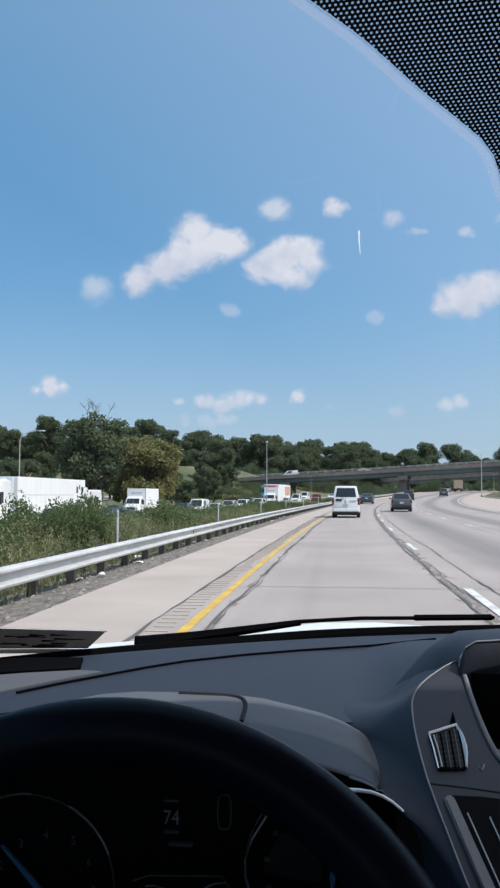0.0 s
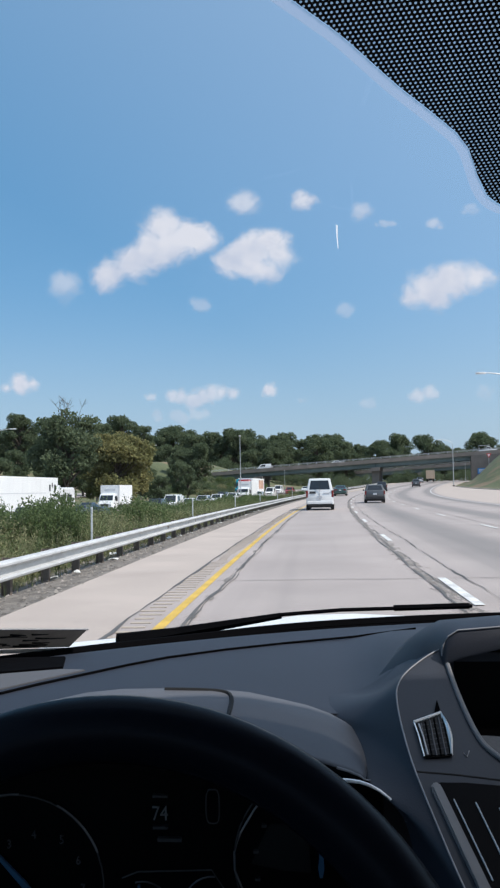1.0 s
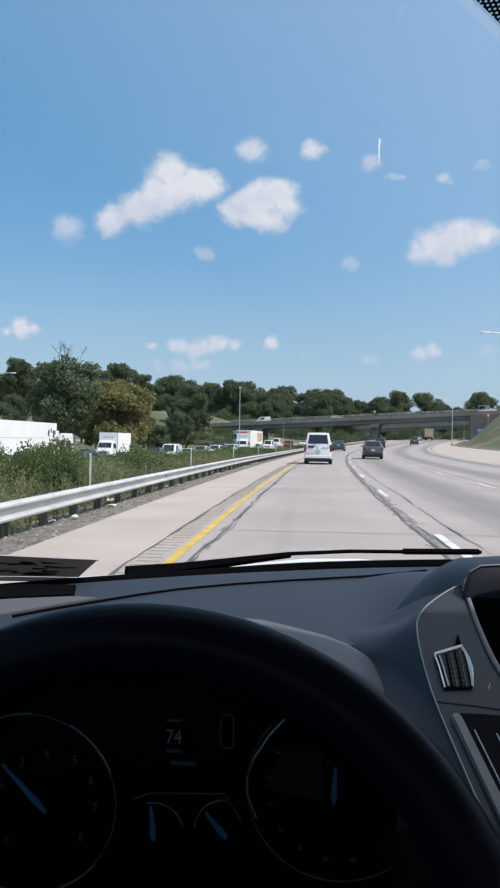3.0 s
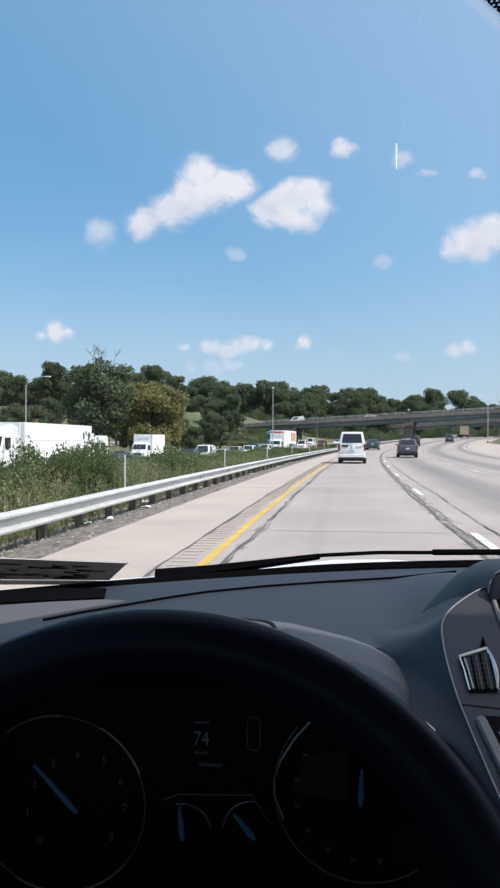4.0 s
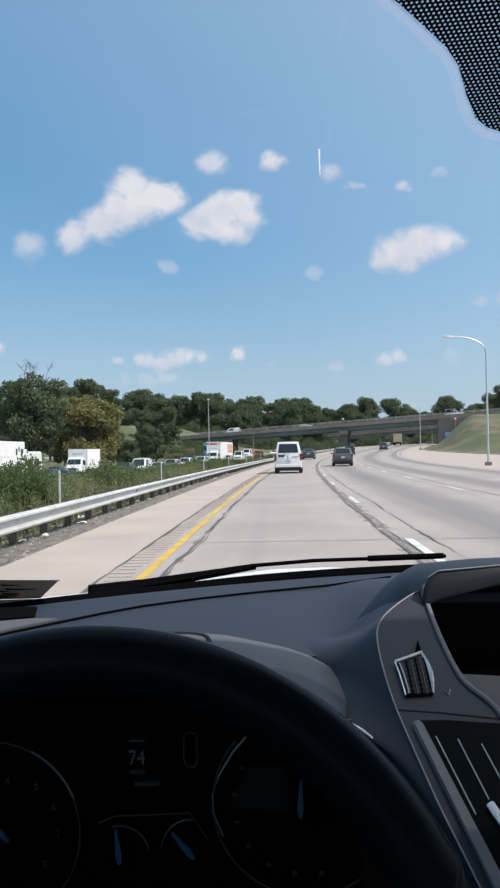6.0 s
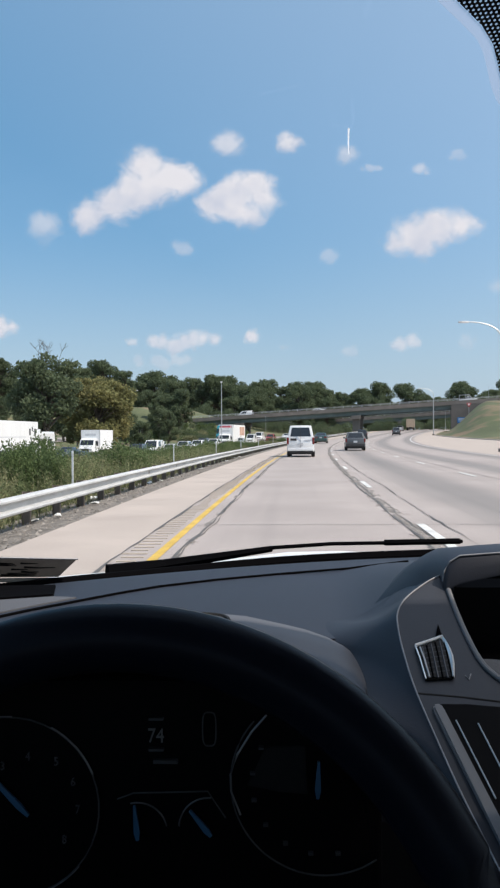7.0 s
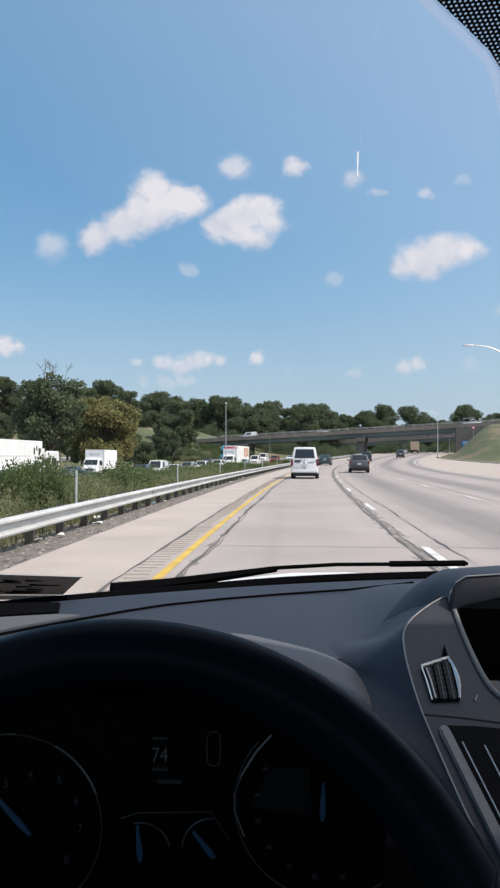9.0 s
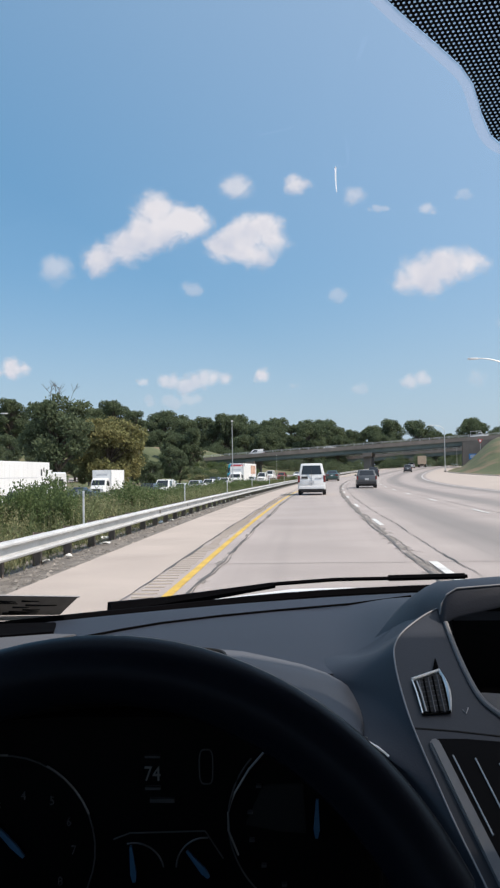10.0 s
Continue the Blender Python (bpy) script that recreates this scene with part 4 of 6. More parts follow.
def car(kind, label, m, L, W, H, pt, name=None, detail=True):
    s = SHAPES[kind]
    o = empty(name or kind, m, label, {"suv": "car", "sedan": "car"}.get(kind, kind), "")
    hw = W / 2
    bm = loft([rrect(q * L, f * hw, z0, z1, min(0.13, (z1 - z0) * 0.3), f * hw * 0.94) for q, z0, z1, f in s["st"]])
    part("body", bm, pt, o, smooth=True)
    y0, y1, y2, y3, zb, wb, wt = s["cab"]
    y0, y1, y2, y3 = y0 * L, y1 * L, y2 * L, y3 * L
    wb, wt = wb * hw, wt * hw
    bm = loft([[(-wb, y0, zb), (wb, y0, zb), (wb, y1, zb), (-wb, y1, zb)],
               [(-wt, y2, H), (wt, y2, H), (wt, y3, H), (-wt, y3, H)]])
    bmesh.ops.bevel(bm, geom=[e for e in bm.edges], offset=0.055, segments=3, affect="EDGES", profile=0.6)
    part("cabin", bm, pt, o, smooth=True)
    lo, hi = [(-wb, y0, zb), (wb, y0, zb), (wb, y1, zb), (-wb, y1, zb)], [(-wt, y2, H), (wt, y2, H), (wt, y3, H), (-wt, y3, H)]
    rear = [lo[0], lo[1], hi[1], hi[0]]
    front = [lo[2], lo[3], hi[3], hi[2]]
    right = [lo[1], lo[2], hi[2], hi[1]]
    left = [lo[3], lo[0], hi[0], hi[3]]
    v0 = 0.24 if kind == "van" else 0.16
    part("rear_window", quad_plate(rear, 0.10, 0.90, v0, 0.86), M["glass"], o, "dark tinted glass")
    part("windshield", quad_plate(front, 0.07, 0.93, 0.10, 0.90), M["glass"], o, "dark glass")
    for face, flip in ((right, False), (left, True)):
        for a, b in (((0.07, 0.44), (0.48, 0.86)) if kind != "pickup" else ((0.08, 0.40), (0.46, 0.90))):
            if kind == "van" and a < 0.1:
                continue
            u0, u1 = (1 - b, 1 - a) if flip else (a, b)
            part("side_window", quad_plate(face, u0, u1, 0.14 if kind != "van" else 0.2, 0.84), M["glass"], o)
    st = s["st"]
    zr, zf = st[1][2], st[-2][2]
    r = s["r"]
    for sx in (-1, 1):
        if kind in ("van", "suv"):
            part("tail_light", box(sx * hw * 0.90 - 0.07, sx * hw * 0.90 + 0.07, -L / 2 - 0.005, -L / 2 + 0.16, zr - 0.34, zr + (0.10 if kind == "van" else -0.02), 0.02), M["tail"], o, "red tail light")
        elif kind == "sedan":
            part("tail_light", box(sx * hw * 0.70 - 0.2, sx * hw * 0.70 + 0.2, -L / 2 - 0.008, -L / 2 + 0.10, zr - 0.26, zr - 0.08, 0.025), M["tail"], o, "red tail light")
        else:
            part("tail_light", box(sx * hw * 0.90 - 0.07, sx * hw * 0.90 + 0.07, -L / 2 - 0.01, -L / 2 + 0.1, 0.78, 1.04, 0.02), M["tail"], o, "red tail light")
        part("headlight", box(sx * hw * 0.60 - 0.16, sx * hw * 0.60 + 0.13, L / 2 - 0.16, L / 2 - 0.002, zf - 0.20, zf - 0.03, 0.03), M["head"], o, "clear headlight")
        part("mirror", box(sx * (hw + 0.04) - 0.08, sx * (hw + 0.04) + 0.07, y1 - 0.42, y1 - 0.30, zb + 0.03, zb + 0.17, 0.03), pt if kind != "van" else M["bumper"], o)
        part("mirror_arm", tube([(sx * hw * 0.80, y1 - 0.36, zb + 0.02), (sx * (hw + 0.02), y1 - 0.36, zb + 0.07)], 0.035, 6), M["bumper"], o)
        wheel(o, sx * (hw - 0.12), -0.30 * L, r, 0.22, sx)
        wheel(o, sx * (hw - 0.12), 0.315 * L, r, 0.22, sx)
    if kind == "van":
        part("bumper_strip", box(-hw * 0.90, hw * 0.90, -L / 2 - 0.035, -L / 2 + 0.1, 0.32, 0.42, 0.02), M["bumper"], o, "dark plastic strip")
    part("rear_bumper", box(-hw * 0.93, hw * 0.93, -L / 2 - 0.03, -L / 2 + 0.2, 0.34, 0.60, 0.05), pt if kind in ("sedan", "van") else M["bumper"], o, "" if kind in ("sedan", "van") else "dark plastic bumper")
    part("front_bumper", box(-hw * 0.86, hw * 0.86, L / 2 - 0.2, L / 2 + 0.03, 0.30, 0.54, 0.05), pt, o)
    part("grille", box(-hw * 0.45, hw * 0.45, L / 2 - 0.08, L / 2 + 0.012, zf - 0.26, zf - 0.08, 0.015), M["bumper"], o, "black grille")
    zp = 0.86 if kind in ("sedan", "suv") else 0.92
    part("number_plate", box(-0.16, 0.16, -L / 2 - 0.03, -L / 2 + 0.05, zp - 0.16, zp, 0.004), M["plate"], o)
    if kind in ("sedan", "suv"):
        for sx in (-1, 1):
            for yy in (-0.13, 0.075):
                part("door_handle", box(sx * hw * 0.975 - 0.02, sx * hw * 0.975 + 0.03, yy * L, yy * L + 0.16, 0.84, 0.87, 0.008), pt, o)
    part("undertray", box(-hw * 0.8, hw * 0.8, -L * 0.44, L * 0.44, 0.17, 0.32), M["bumper"], o)
    return o


def on_road(u, y, turn=0, low=0.0):
    a = -math.degrees(math.atan(y / 1500.0))
    return pose(u + bend(y), y, rise(y) + low + 0.004, 0, 0, a + turn)


# traffic ahead, same way
van = car("van", "white compact high-roof van driving ahead", on_road(-0.15, 55.9), 4.6, 1.80, 2.02, WHITE)
part("roof_rib", box(-0.5, 0.5, -1.9, 0.5, 2.012, 2.03, 0.006), WHITE, van)
part("door_gap", box(-0.006, 0.006, -2.325, -2.28, 0.62, 1.95), M["bumper"], van)
for sx in (-1, 1):
    part("badge_bar", box(sx * 0.45 - 0.2, sx * 0.45 + 0.2, -2.322, -2.29, 1.06, 1.20 if sx < 0 else 1.12, 0.004), M["bumper"] if sx < 0 else M["plate"], van)
suv_a = car("suv", "dark grey hatchback driving in the middle lane", on_road(4.1, 76), 4.5, 1.80, 1.60, GREY)
car("sedan", "dark slate blue sedan in the middle lane", on_road(4.2, 7.4), 4.8, 1.84, 1.47, SLATE)
car("sedan", "dark green sedan far ahead in the lane", on_road(-0.5, 118), 4.7, 1.82, 1.46, paint("dark_green_paint", (0.02, 0.06, 0.055)))
car("suv", "black car far ahead in the middle lane", on_road(4.0, 148), 4.6, 1.84, 1.68, BLACK)
car("suv", "dark grey car far ahead in the outer lane", on_road(8.0, 186), 4.6, 1.84, 1.68, GREY)
car("sedan", "silver car far ahead beyond the bridge", on_road(4.0, 232), 4.7, 1.82, 1.46, SILVER)


def box_truck(label, m, L=8.2, H=3.4, col=None, cargo=None):
    o = empty("box_truck", m, label, "truck")
    col = col or WHITE
    part("cargo_box", box(-1.2, 1.2, -L / 2, L / 2 - 2.3, 0.95, H, 0.03), cargo or M["trailer"], o, "plain beige cargo box" if cargo else "plain white cargo box")
    for sx in (-1, 1):
        part("corner_trim", box(sx * 1.2 - 0.03, sx * 1.2 + 0.03, L / 2 - 2.34, L / 2 - 2.28, 0.95, H, 0.01), M["steel"], o)
    bm = loft([rrect(q, w, z0, z1, 0.12, w * 0.92) for q, w, z0, z1 in ((L / 2 - 2.25, 1.02, .5, 2.35), (L / 2 - 1.5, 1.04, .45, 2.4), (L / 2 - 1.1, 1.03, .45, 2.2), (L / 2 - 0.65, 1.0, .45, 1.45), (L / 2 - 0.1, .95, .45, 1.25), (L / 2, .88, .5, 1.1))])
    part("cab", bm, col, o)
    part("windshield", quad_plate([(0.92, L / 2 - 0.66, 1.45), (-0.92, L / 2 - 0.66, 1.45), (-0.85, L / 2 - 1.1, 2.16), (0.85, L / 2 - 1.1, 2.16)], 0.04, 0.96, 0.08, 0.95, 0.03), M["glass"], o, "dark glass")
    for sx in (-1, 1):
        part("side_window", box(sx * 0.99 - 0.03, sx * 0.99 + 0.03, L / 2 - 2.0, L / 2 - 1.2, 1.45, 2.05, 0.01), M["glass"], o)
        part("headlight", box(sx * 0.7 - 0.17, sx * 0.7 + 0.17, L / 2 - 0.1, L / 2 + 0.02, 0.85, 1.05, 0.02), M["head"], o)
        part("mirror", box(sx * 1.28 - 0.09, sx * 1.28 + 0.09, L / 2 - 1.05, L / 2 - 0.95, 1.4, 1.9, 0.02), M["bumper"], o)
        wheel(o, sx * 0.9, L / 2 - 1.0, 0.42, 0.26, sx)
        wheel(o, sx * 0.9, -L / 2 + 1.7, 0.42, 0.45, sx)
    part("grille", box(-0.5, 0.5, L / 2 - 0.1, L / 2 + 0.025, 0.72, 1.08, 0.02), M["bumper"], o)
    part("front_bumper", box(-1.0, 1.0, L / 2 - 0.15, L / 2 + 0.06, 0.42, 0.66, 0.03), M["bumper"], o)
    part("chassis", box(-0.5, 0.5, -L / 2 + 0.2, L / 2 - 0.4, 0.55, 0.93), M["bumper"], o)
    part("emblem_panel", box(-0.7, 0.7, L / 2 - 2.31, L / 2 - 2.28, H - 0.75, H - 0.45, 0.004), M["plate"], o)
    return o


def semi(label, m, cabm, trailerm=None, TL=14.5, picture=False):
    """A tractor with a sleeper cab and its box trailer; the front bumper at the origin, facing +y."""
    o = empty("semi_truck", m, label, "truck")
    st = ((-3.9, 1.2, .75, 3.75), (-3.0, 1.22, .7, 3.9), (-2.2, 1.2, .7, 3.75), (-1.75, 1.15, .7, 3.1), (-1.35, 1.12, .6, 2.25), (-0.5, 1.08, .5, 2.0), (-0.05, 1.0, .5, 1.75), (0.0, .92, .55, 1.6))
    part("cab", loft([rrect(q, w, z0, z1, 0.16, w * 0.93) for q, w, z0, z1 in st]), cabm, o)
    part("windshield", quad_plate([(1.0, -1.38, 2.22), (-1.0, -1.38, 2.22), (-0.98, -1.74, 3.02), (0.98, -1.74, 3.02)], 0.03, 0.97, 0.06, 0.95, 0.04), M["glass"], o, "dark glass")
    part("visor", box(-0.95, 0.95, -1.80, -1.45, 3.0, 3.16, 0.03), cabm, o)
    part("grille", box(-0.55, 0.55, -0.1, 0.03, 0.75, 1.62, 0.03), M["chrome"], o, "chrome grille")
    part("front_bumper", box(-1.15, 1.15, -0.25, 0.08, 0.35, 0.72, 0.05), M["steel"], o)
    for sx in (-1, 1):
        part("side_window", box(sx * 1.14 - 0.04, sx * 1.14 + 0.04, -2.5, -1.75, 2.2, 2.95, 0.015), M["glass"], o)
        part("headlight", box(sx * 0.82 - 0.17, sx * 0.82 + 0.17, -0.2, 0.02, 0.95, 1.25, 0.03), M["head"], o)
        part("mirror", box(sx * 1.42 - 0.07, sx * 1.42 + 0.07, -1.55, -1.42, 2.1, 2.85, 0.02), M["bumper"], o)
        part("fuel_tank", tube([(sx * 0.95, -4.4, 0.85), (sx * 0.95, -2.6, 0.85)], 0.32, 12), M["chrome"], o)
        part("exhaust_stack", tube([(sx * 1.1, -4.1, 1.2), (sx * 1.1, -4.1, 4.0)], 0.08, 8), M["chrome"], o)
        for y in (-0.9, -5.2, -6.5):
            wheel(o, sx * 0.98, y, 0.50, 0.30 if y > -2 else 0.55, sx)
    part("chassis", box(-0.45, 0.45, -7.2, -0.5, 0.6, 0.95), M["bumper"], o)
    y1 = -4.6
    y0 = y1 - TL
    tr = part("trailer", box(-1.29, 1.29, y0, y1, 1.15, 4.05, 0.03), trailerm or M["trailer"], o, "long white box trailer" if not picture else "box trailer with a printed side")
    for sx in (-1, 1):
        for i in range(15):
            y = y0 + 0.4 + (TL - 0.8) * i / 14
            part("panel_rib", box(sx * 1.29 - 0.008, sx * 1.29 + 0.008, y - 0.025, y + 0.025, 1.35, 3.9), M["trailer"], tr)
        part("rail", box(sx * 1.29 - 0.015, sx * 1.29 + 0.015, y0, y1, 1.15, 1.32), M["steel"], tr)
        if picture:
            part("emblem_panel", box(sx * 1.30 - 0.004, sx * 1.30 + 0.006, y0 + 1.0, y0 + 7.0, 1.9, 3.7), M["art"], tr)
        else:
            for ya, yb, za, zb in ((1.9, 2.25, 2.9, 3.45), (1.35, 1.6, 3.25, 3.6), (0.6, 1.0, 2.9, 3.45), (0.6, 2.0, 2.55, 2.62), (0.8, 1.7, 2.05, 2.12)):
                part("emblem_bar", box(sx * 1.30 - 0.004, sx * 1.30 + 0.006, y0 + ya, y0 + yb, za, zb), M["sign_black"], tr, "dark printed mark")
            part("side_stripe", box(sx * 1.30 - 0.003, sx * 1.30 + 0.004, y0 + 3.0, y1 - 1.2, 2.72, 2.78), M["plate"], tr, "thin grey printed line")
        for y in (y0 + 1.2, y0 + 2.5):
            wheel(o, sx * 0.98, y, 0.50, 0.55, sx)
        part("landing_leg", box(sx * 0.8 - 0.06, sx * 0.8 + 0.06, y1 - 3.0, y1 - 2.88, 0.3, 1.15), M["steel"], o)
        part("side_skirt", box(sx * 1.2 - 0.02, sx * 1.2 + 0.02, y0 + 4, y1 - 3.6, 0.5, 1.14), M["trailer"], o)
    return o


def motorhome(label, m):
    o = empty("motorhome", m, label, "motorhome")
    L = 9.0
    part("body", loft([rrect(q, w, z0, z1, 0.18, w * 0.96) for q, w, z0, z1 in ((-L / 2, 1.22, .6, 3.1), (-L / 2 + 0.2, 1.25, .5, 3.25), (L / 2 - 0.6, 1.25, .5, 3.25), (L / 2 - 0.15, 1.22, .5, 2.9), (L / 2, 1.15, .6, 1.5))]), WHITE, o)
    part("windshield", quad_plate([(1.05, L / 2 - 0.02, 1.55), (-1.05, L / 2 - 0.02, 1.55), (-1.05, L / 2 - 0.2, 2.6), (1.05, L / 2 - 0.2, 2.6)], 0.02, 0.98, 0.02, 0.95, 0.05), M["glass"], o, "large dark windshield")
    for sx in (-1, 1):
        for i in range(4):
            y = -L / 2 + 1.2 + 1.8 * i
            part("side_window", box(sx * 1.25 - 0.015, sx * 1.25 + 0.015, y, y + 1.0, 1.8, 2.5, 0.01), M["glass"], o)
        part("stripe", box(sx * 1.25 - 0.008, sx * 1.25 + 0.008, -L / 2 + 0.3, L / 2 - 0.8, 1.2, 1.4), BEIGE, o, "beige side stripe")
        part("headlight", box(sx * 0.85 - 0.18, sx * 0.85 + 0.18, L / 2 - 0.1, L / 2 + 0.03, 0.9, 1.12, 0.03), M["head"], o)
        part("mirror", box(sx * 1.45 - 0.09, sx * 1.45 + 0.09, L / 2 - 0.3, L / 2 - 0.2, 1.7, 2.2, 0.02), M["bumper"], o)
        wheel(o, sx * 1.0, L / 2 - 1.5, 0.45, 0.28, sx)
        wheel(o, sx * 1.0, -L / 2 + 2.2, 0.45, 0.5, sx)
    for y in (-2.5, 1.0):
        part("roof_unit", box(-0.35, 0.35, y, y + 0.9, 3.2, 3.5, 0.08), WHITE, o)
    part("front_bumper", box(-1.15, 1.15, L / 2 - 0.2, L / 2 + 0.05, 0.4, 0.75, 0.04), M["bumper"], o)
    return o


# the queue on the opposite carriageway, facing this way
LOW = -1.35
NEAR, MID, FARL = -20.6, -24.6, -28.6


def queue(u, y):
    return on_road(u, y, 180, LOW)


semi("white semi truck pulling a white box trailer", queue(MID, 53), WHITE)
car("pickup", "white pickup truck waiting in the queue", queue(NEAR, 58), 5.6, 1.98, 1.86, WHITE)
car("sedan", "dark navy sedan waiting in the queue", queue(NEAR, 74), 4.7, 1.8, 1.45, NAVY)
box_truck("white box truck waiting in the queue", queue(FARL, 106))
car("suv", "black sport utility car waiting in the queue", queue(NEAR, 96), 4.7, 1.88, 1.75, BLACK)
car("van", "white van waiting in the queue", queue(NEAR, 104), 5.0, 1.95, 2.1, WHITE)
motorhome("white motorhome with a beige stripe in the queue", queue(FARL, 84))
semi("teal semi truck pulling a long white box trailer", queue(FARL, 178), M["teal"])
car("sedan", "white sedan waiting in the queue", queue(NEAR, 113), 4.7, 1.8, 1.45, WHITE)
car("suv", "silver sport utility car waiting in the queue", queue(NEAR, 121), 4.7, 1.86, 1.7, SILVER)
car("suv", "white sport utility car waiting in the queue", queue(NEAR, 130), 4.7, 1.86, 1.7, WHITE)
box_truck("white box truck further back in the queue", queue(NEAR, 152), 8.6, 3.5)
semi("red semi truck pulling a trailer with a printed side", queue(MID, 165), RED, None, 14.5, True)
car("sedan", "grey sedan waiting in the queue", queue(MID, 82), 4.7, 1.8, 1.45, GREY)
car("sedan", "navy sedan in the far queue lane", queue(FARL, 96), 4.7, 1.8, 1.45, NAVY)
car("pickup", "white pickup in the far queue lane", queue(MID, 123), 4.6, 1.84, 1.65, WHITE)
for i, (u, y, kd, cl, lb) in enumerate([(NEAR, 141, "suv", WHITE, "white car far back in the queue"), (NEAR, 162, "sedan", SILVER, "silver sedan far back in the queue"), (NEAR, 172, "van", WHITE, "white van far back in the queue"),
                                        (MID, 150, "suv", BLACK, "black car far back in the queue"), (NEAR, 190, "suv", RED, "red car queueing under the bridge"), (MID, 196, "van", WHITE, "white van queueing under the bridge"),
                                        (NEAR, 206, "sedan", WHITE, "white sedan beyond the bridge in the queue")]):
    car(kd, lb, queue(u, y), 4.7, 1.84, {"van": 2.05, "suv": 1.7, "sedan": 1.45}[kd], cl)
box_truck("beige box truck coming up beyond the bridge", on_road(3.4, 256), 8.5, 3.4, BEIGE, BEIGE)

# vehicles on the bridge
for bx, kd, cl, lb, rz in ((-12, "sedan", WHITE, "white sedan crossing the bridge", 90), (30, "pickup", WHITE, "white pickup truck with a ladder rack on the bridge", -90), (-33, "van", WHITE, "white van crossing the bridge", 90)):
    v = car(kd, lb, B1 @ pose(bx, 3.0 if rz < 0 else 7.5, 7.31 + GRADE * bx, 0, -math.degrees(math.atan(GRADE)), 0) @ pose(0, 0, 0, 0, 0, rz), 4.9, 1.85, {"sedan": 1.45, "pickup": 1.85, "van": 2.1}[kd], cl)
    if kd == "pickup":
        for sx in (-0.85, 0.85):
            for y in (-2.2, -0.6):
                part("rack_post", box(sx - 0.03, sx + 0.03, y - 0.03, y + 0.03, 1.05, 2.2), M["steel"], v)
            part("rack_rail", box(sx - 0.03, sx + 0.03, -2.3, 0.6, 2.2, 2.26), M["steel"], v)


# ---------------------------------------------------------------- the car that carries the camera
own = empty("car_interior", Matrix(), "dark grey car interior with dashboard, steering wheel and windshield", "car")
MIDX = 0.45  # centre line of the car


def glass_at(x, v, lift=0.0):
    """A point of the windshield: x across, v from its foot (0) to the roof (1); lift towards the cabin."""
    b = Vector((x, 1.40 - 0.46 * (x - MIDX) ** 2, 1.235))
    t = Vector((x, 0.50 - 0.12 * (x - MIDX) ** 2, 1.735))
    return b.lerp(t, v) + Vector((0, -0.48, -0.88)) * lift


def glass_sheet(x0, x1, v0, v1, nx, nv, lift, edge=None):
    bm = bmesh.new()
    rows = []
    for j in range(nv + 1):
        row = []
        for i in range(nx + 1):
            x = x0 + (x1 - x0) * i / nx
            lo = v0 if edge is None else edge(x)
            row.append(bm.verts.new(glass_at(x, lo + (v1 - lo) * j / nv, lift)))
        rows.append(row)
    for a, b in zip(rows, rows[1:]):
        for i in range(nx):
            bm.faces.new((a[i], a[i + 1], b[i + 1], b[i]))
    return bm


pane = bpy.data.materials.new("windshield_glass")
pane.use_nodes = True
pn, pl = pane.node_tree.nodes, pane.node_tree.links
pn.remove(pn["Principled BSDF"])
tr, gl, mx, fr = pn.new("ShaderNodeBsdfTransparent"), pn.new("ShaderNodeBsdfGlossy"), pn.new("ShaderNodeMixShader"), pn.new("ShaderNodeMath")
tr.inputs["Color"].default_value = (0.97, 0.985, 0.98, 1)
gl.inputs["Roughness"].default_value = 0.03
mx.inputs[0].default_value = 0.035
pl.new(tr.outputs[0], mx.inputs[1])
pl.new(gl.outputs[0], mx.inputs[2])
pl.new(mx.outputs[0], pn["Material Output"].inputs["Surface"])
ws = part("windshield", glass_sheet(-0.52, 1.42, -0.03, 1.08, 28, 10, 0.0), pane, own, "clear laminated windshield", smooth=True)
ws.visible_shadow = False


def frit_edge(x):
    """The lower edge of the dotted black band at x, with its corners rounded."""
    return sum(frit_line(x + 0.0020 * k) for k in range(-3, 4)) / 7


def frit_line(x):
    """How far down the dotted black band reaches at x; it mirrors at the centre line."""
    d = MIDX - abs(x - MIDX) - 0.007
    pts = ((-0.60, 1.45), (-0.147, 1.108), (0.002, 0.997), (0.029, 0.977), (0.0676, 0.941), (0.0883, 0.9245), (0.1065, 0.909), (0.1195, 0.8975), (0.1255, 0.887), (0.130, 0.875), (0.134, 0.863), (0.1395, 0.852), (0.148, 0.8425), (0.160, 0.837), (0.18, 0.835), (0.45, 0.834))
    for (a, p), (b, q) in zip(pts, pts[1:]):
        if d <= b:
            return min(1.075, p + (q - p) * max(0.0, (d - a) / (b - a)))
    return 0.834


# dotted print: small clear holes in black, with a paler solid rim
frit = bpy.data.materials.new("dotted_print")
frit.use_nodes = True
fn, fl = frit.node_tree.nodes, frit.node_tree.links
fb = fn["Principled BSDF"]
fb.inputs["Base Color"].default_value, fb.inputs["Roughness"].default_value = (0.006, 0.006, 0.007, 1), 0.7
co = fn.new("ShaderNodeTexCoord")
sp = fn.new("ShaderNodeSeparateXYZ")
fl.new(co.outputs["Object"], sp.inputs[0])


def fmath(op, a, b=None, c=None):
    q = fn.new("ShaderNodeMath")
    q.operation = op
    for i, s in enumerate((a, b, c)):
        if s is None:
            continue
        if isinstance(s, (int, float)):
            q.inputs[i].default_value = s
        else:
            fl.new(s, q.inputs[i])
    return q.outputs[0]


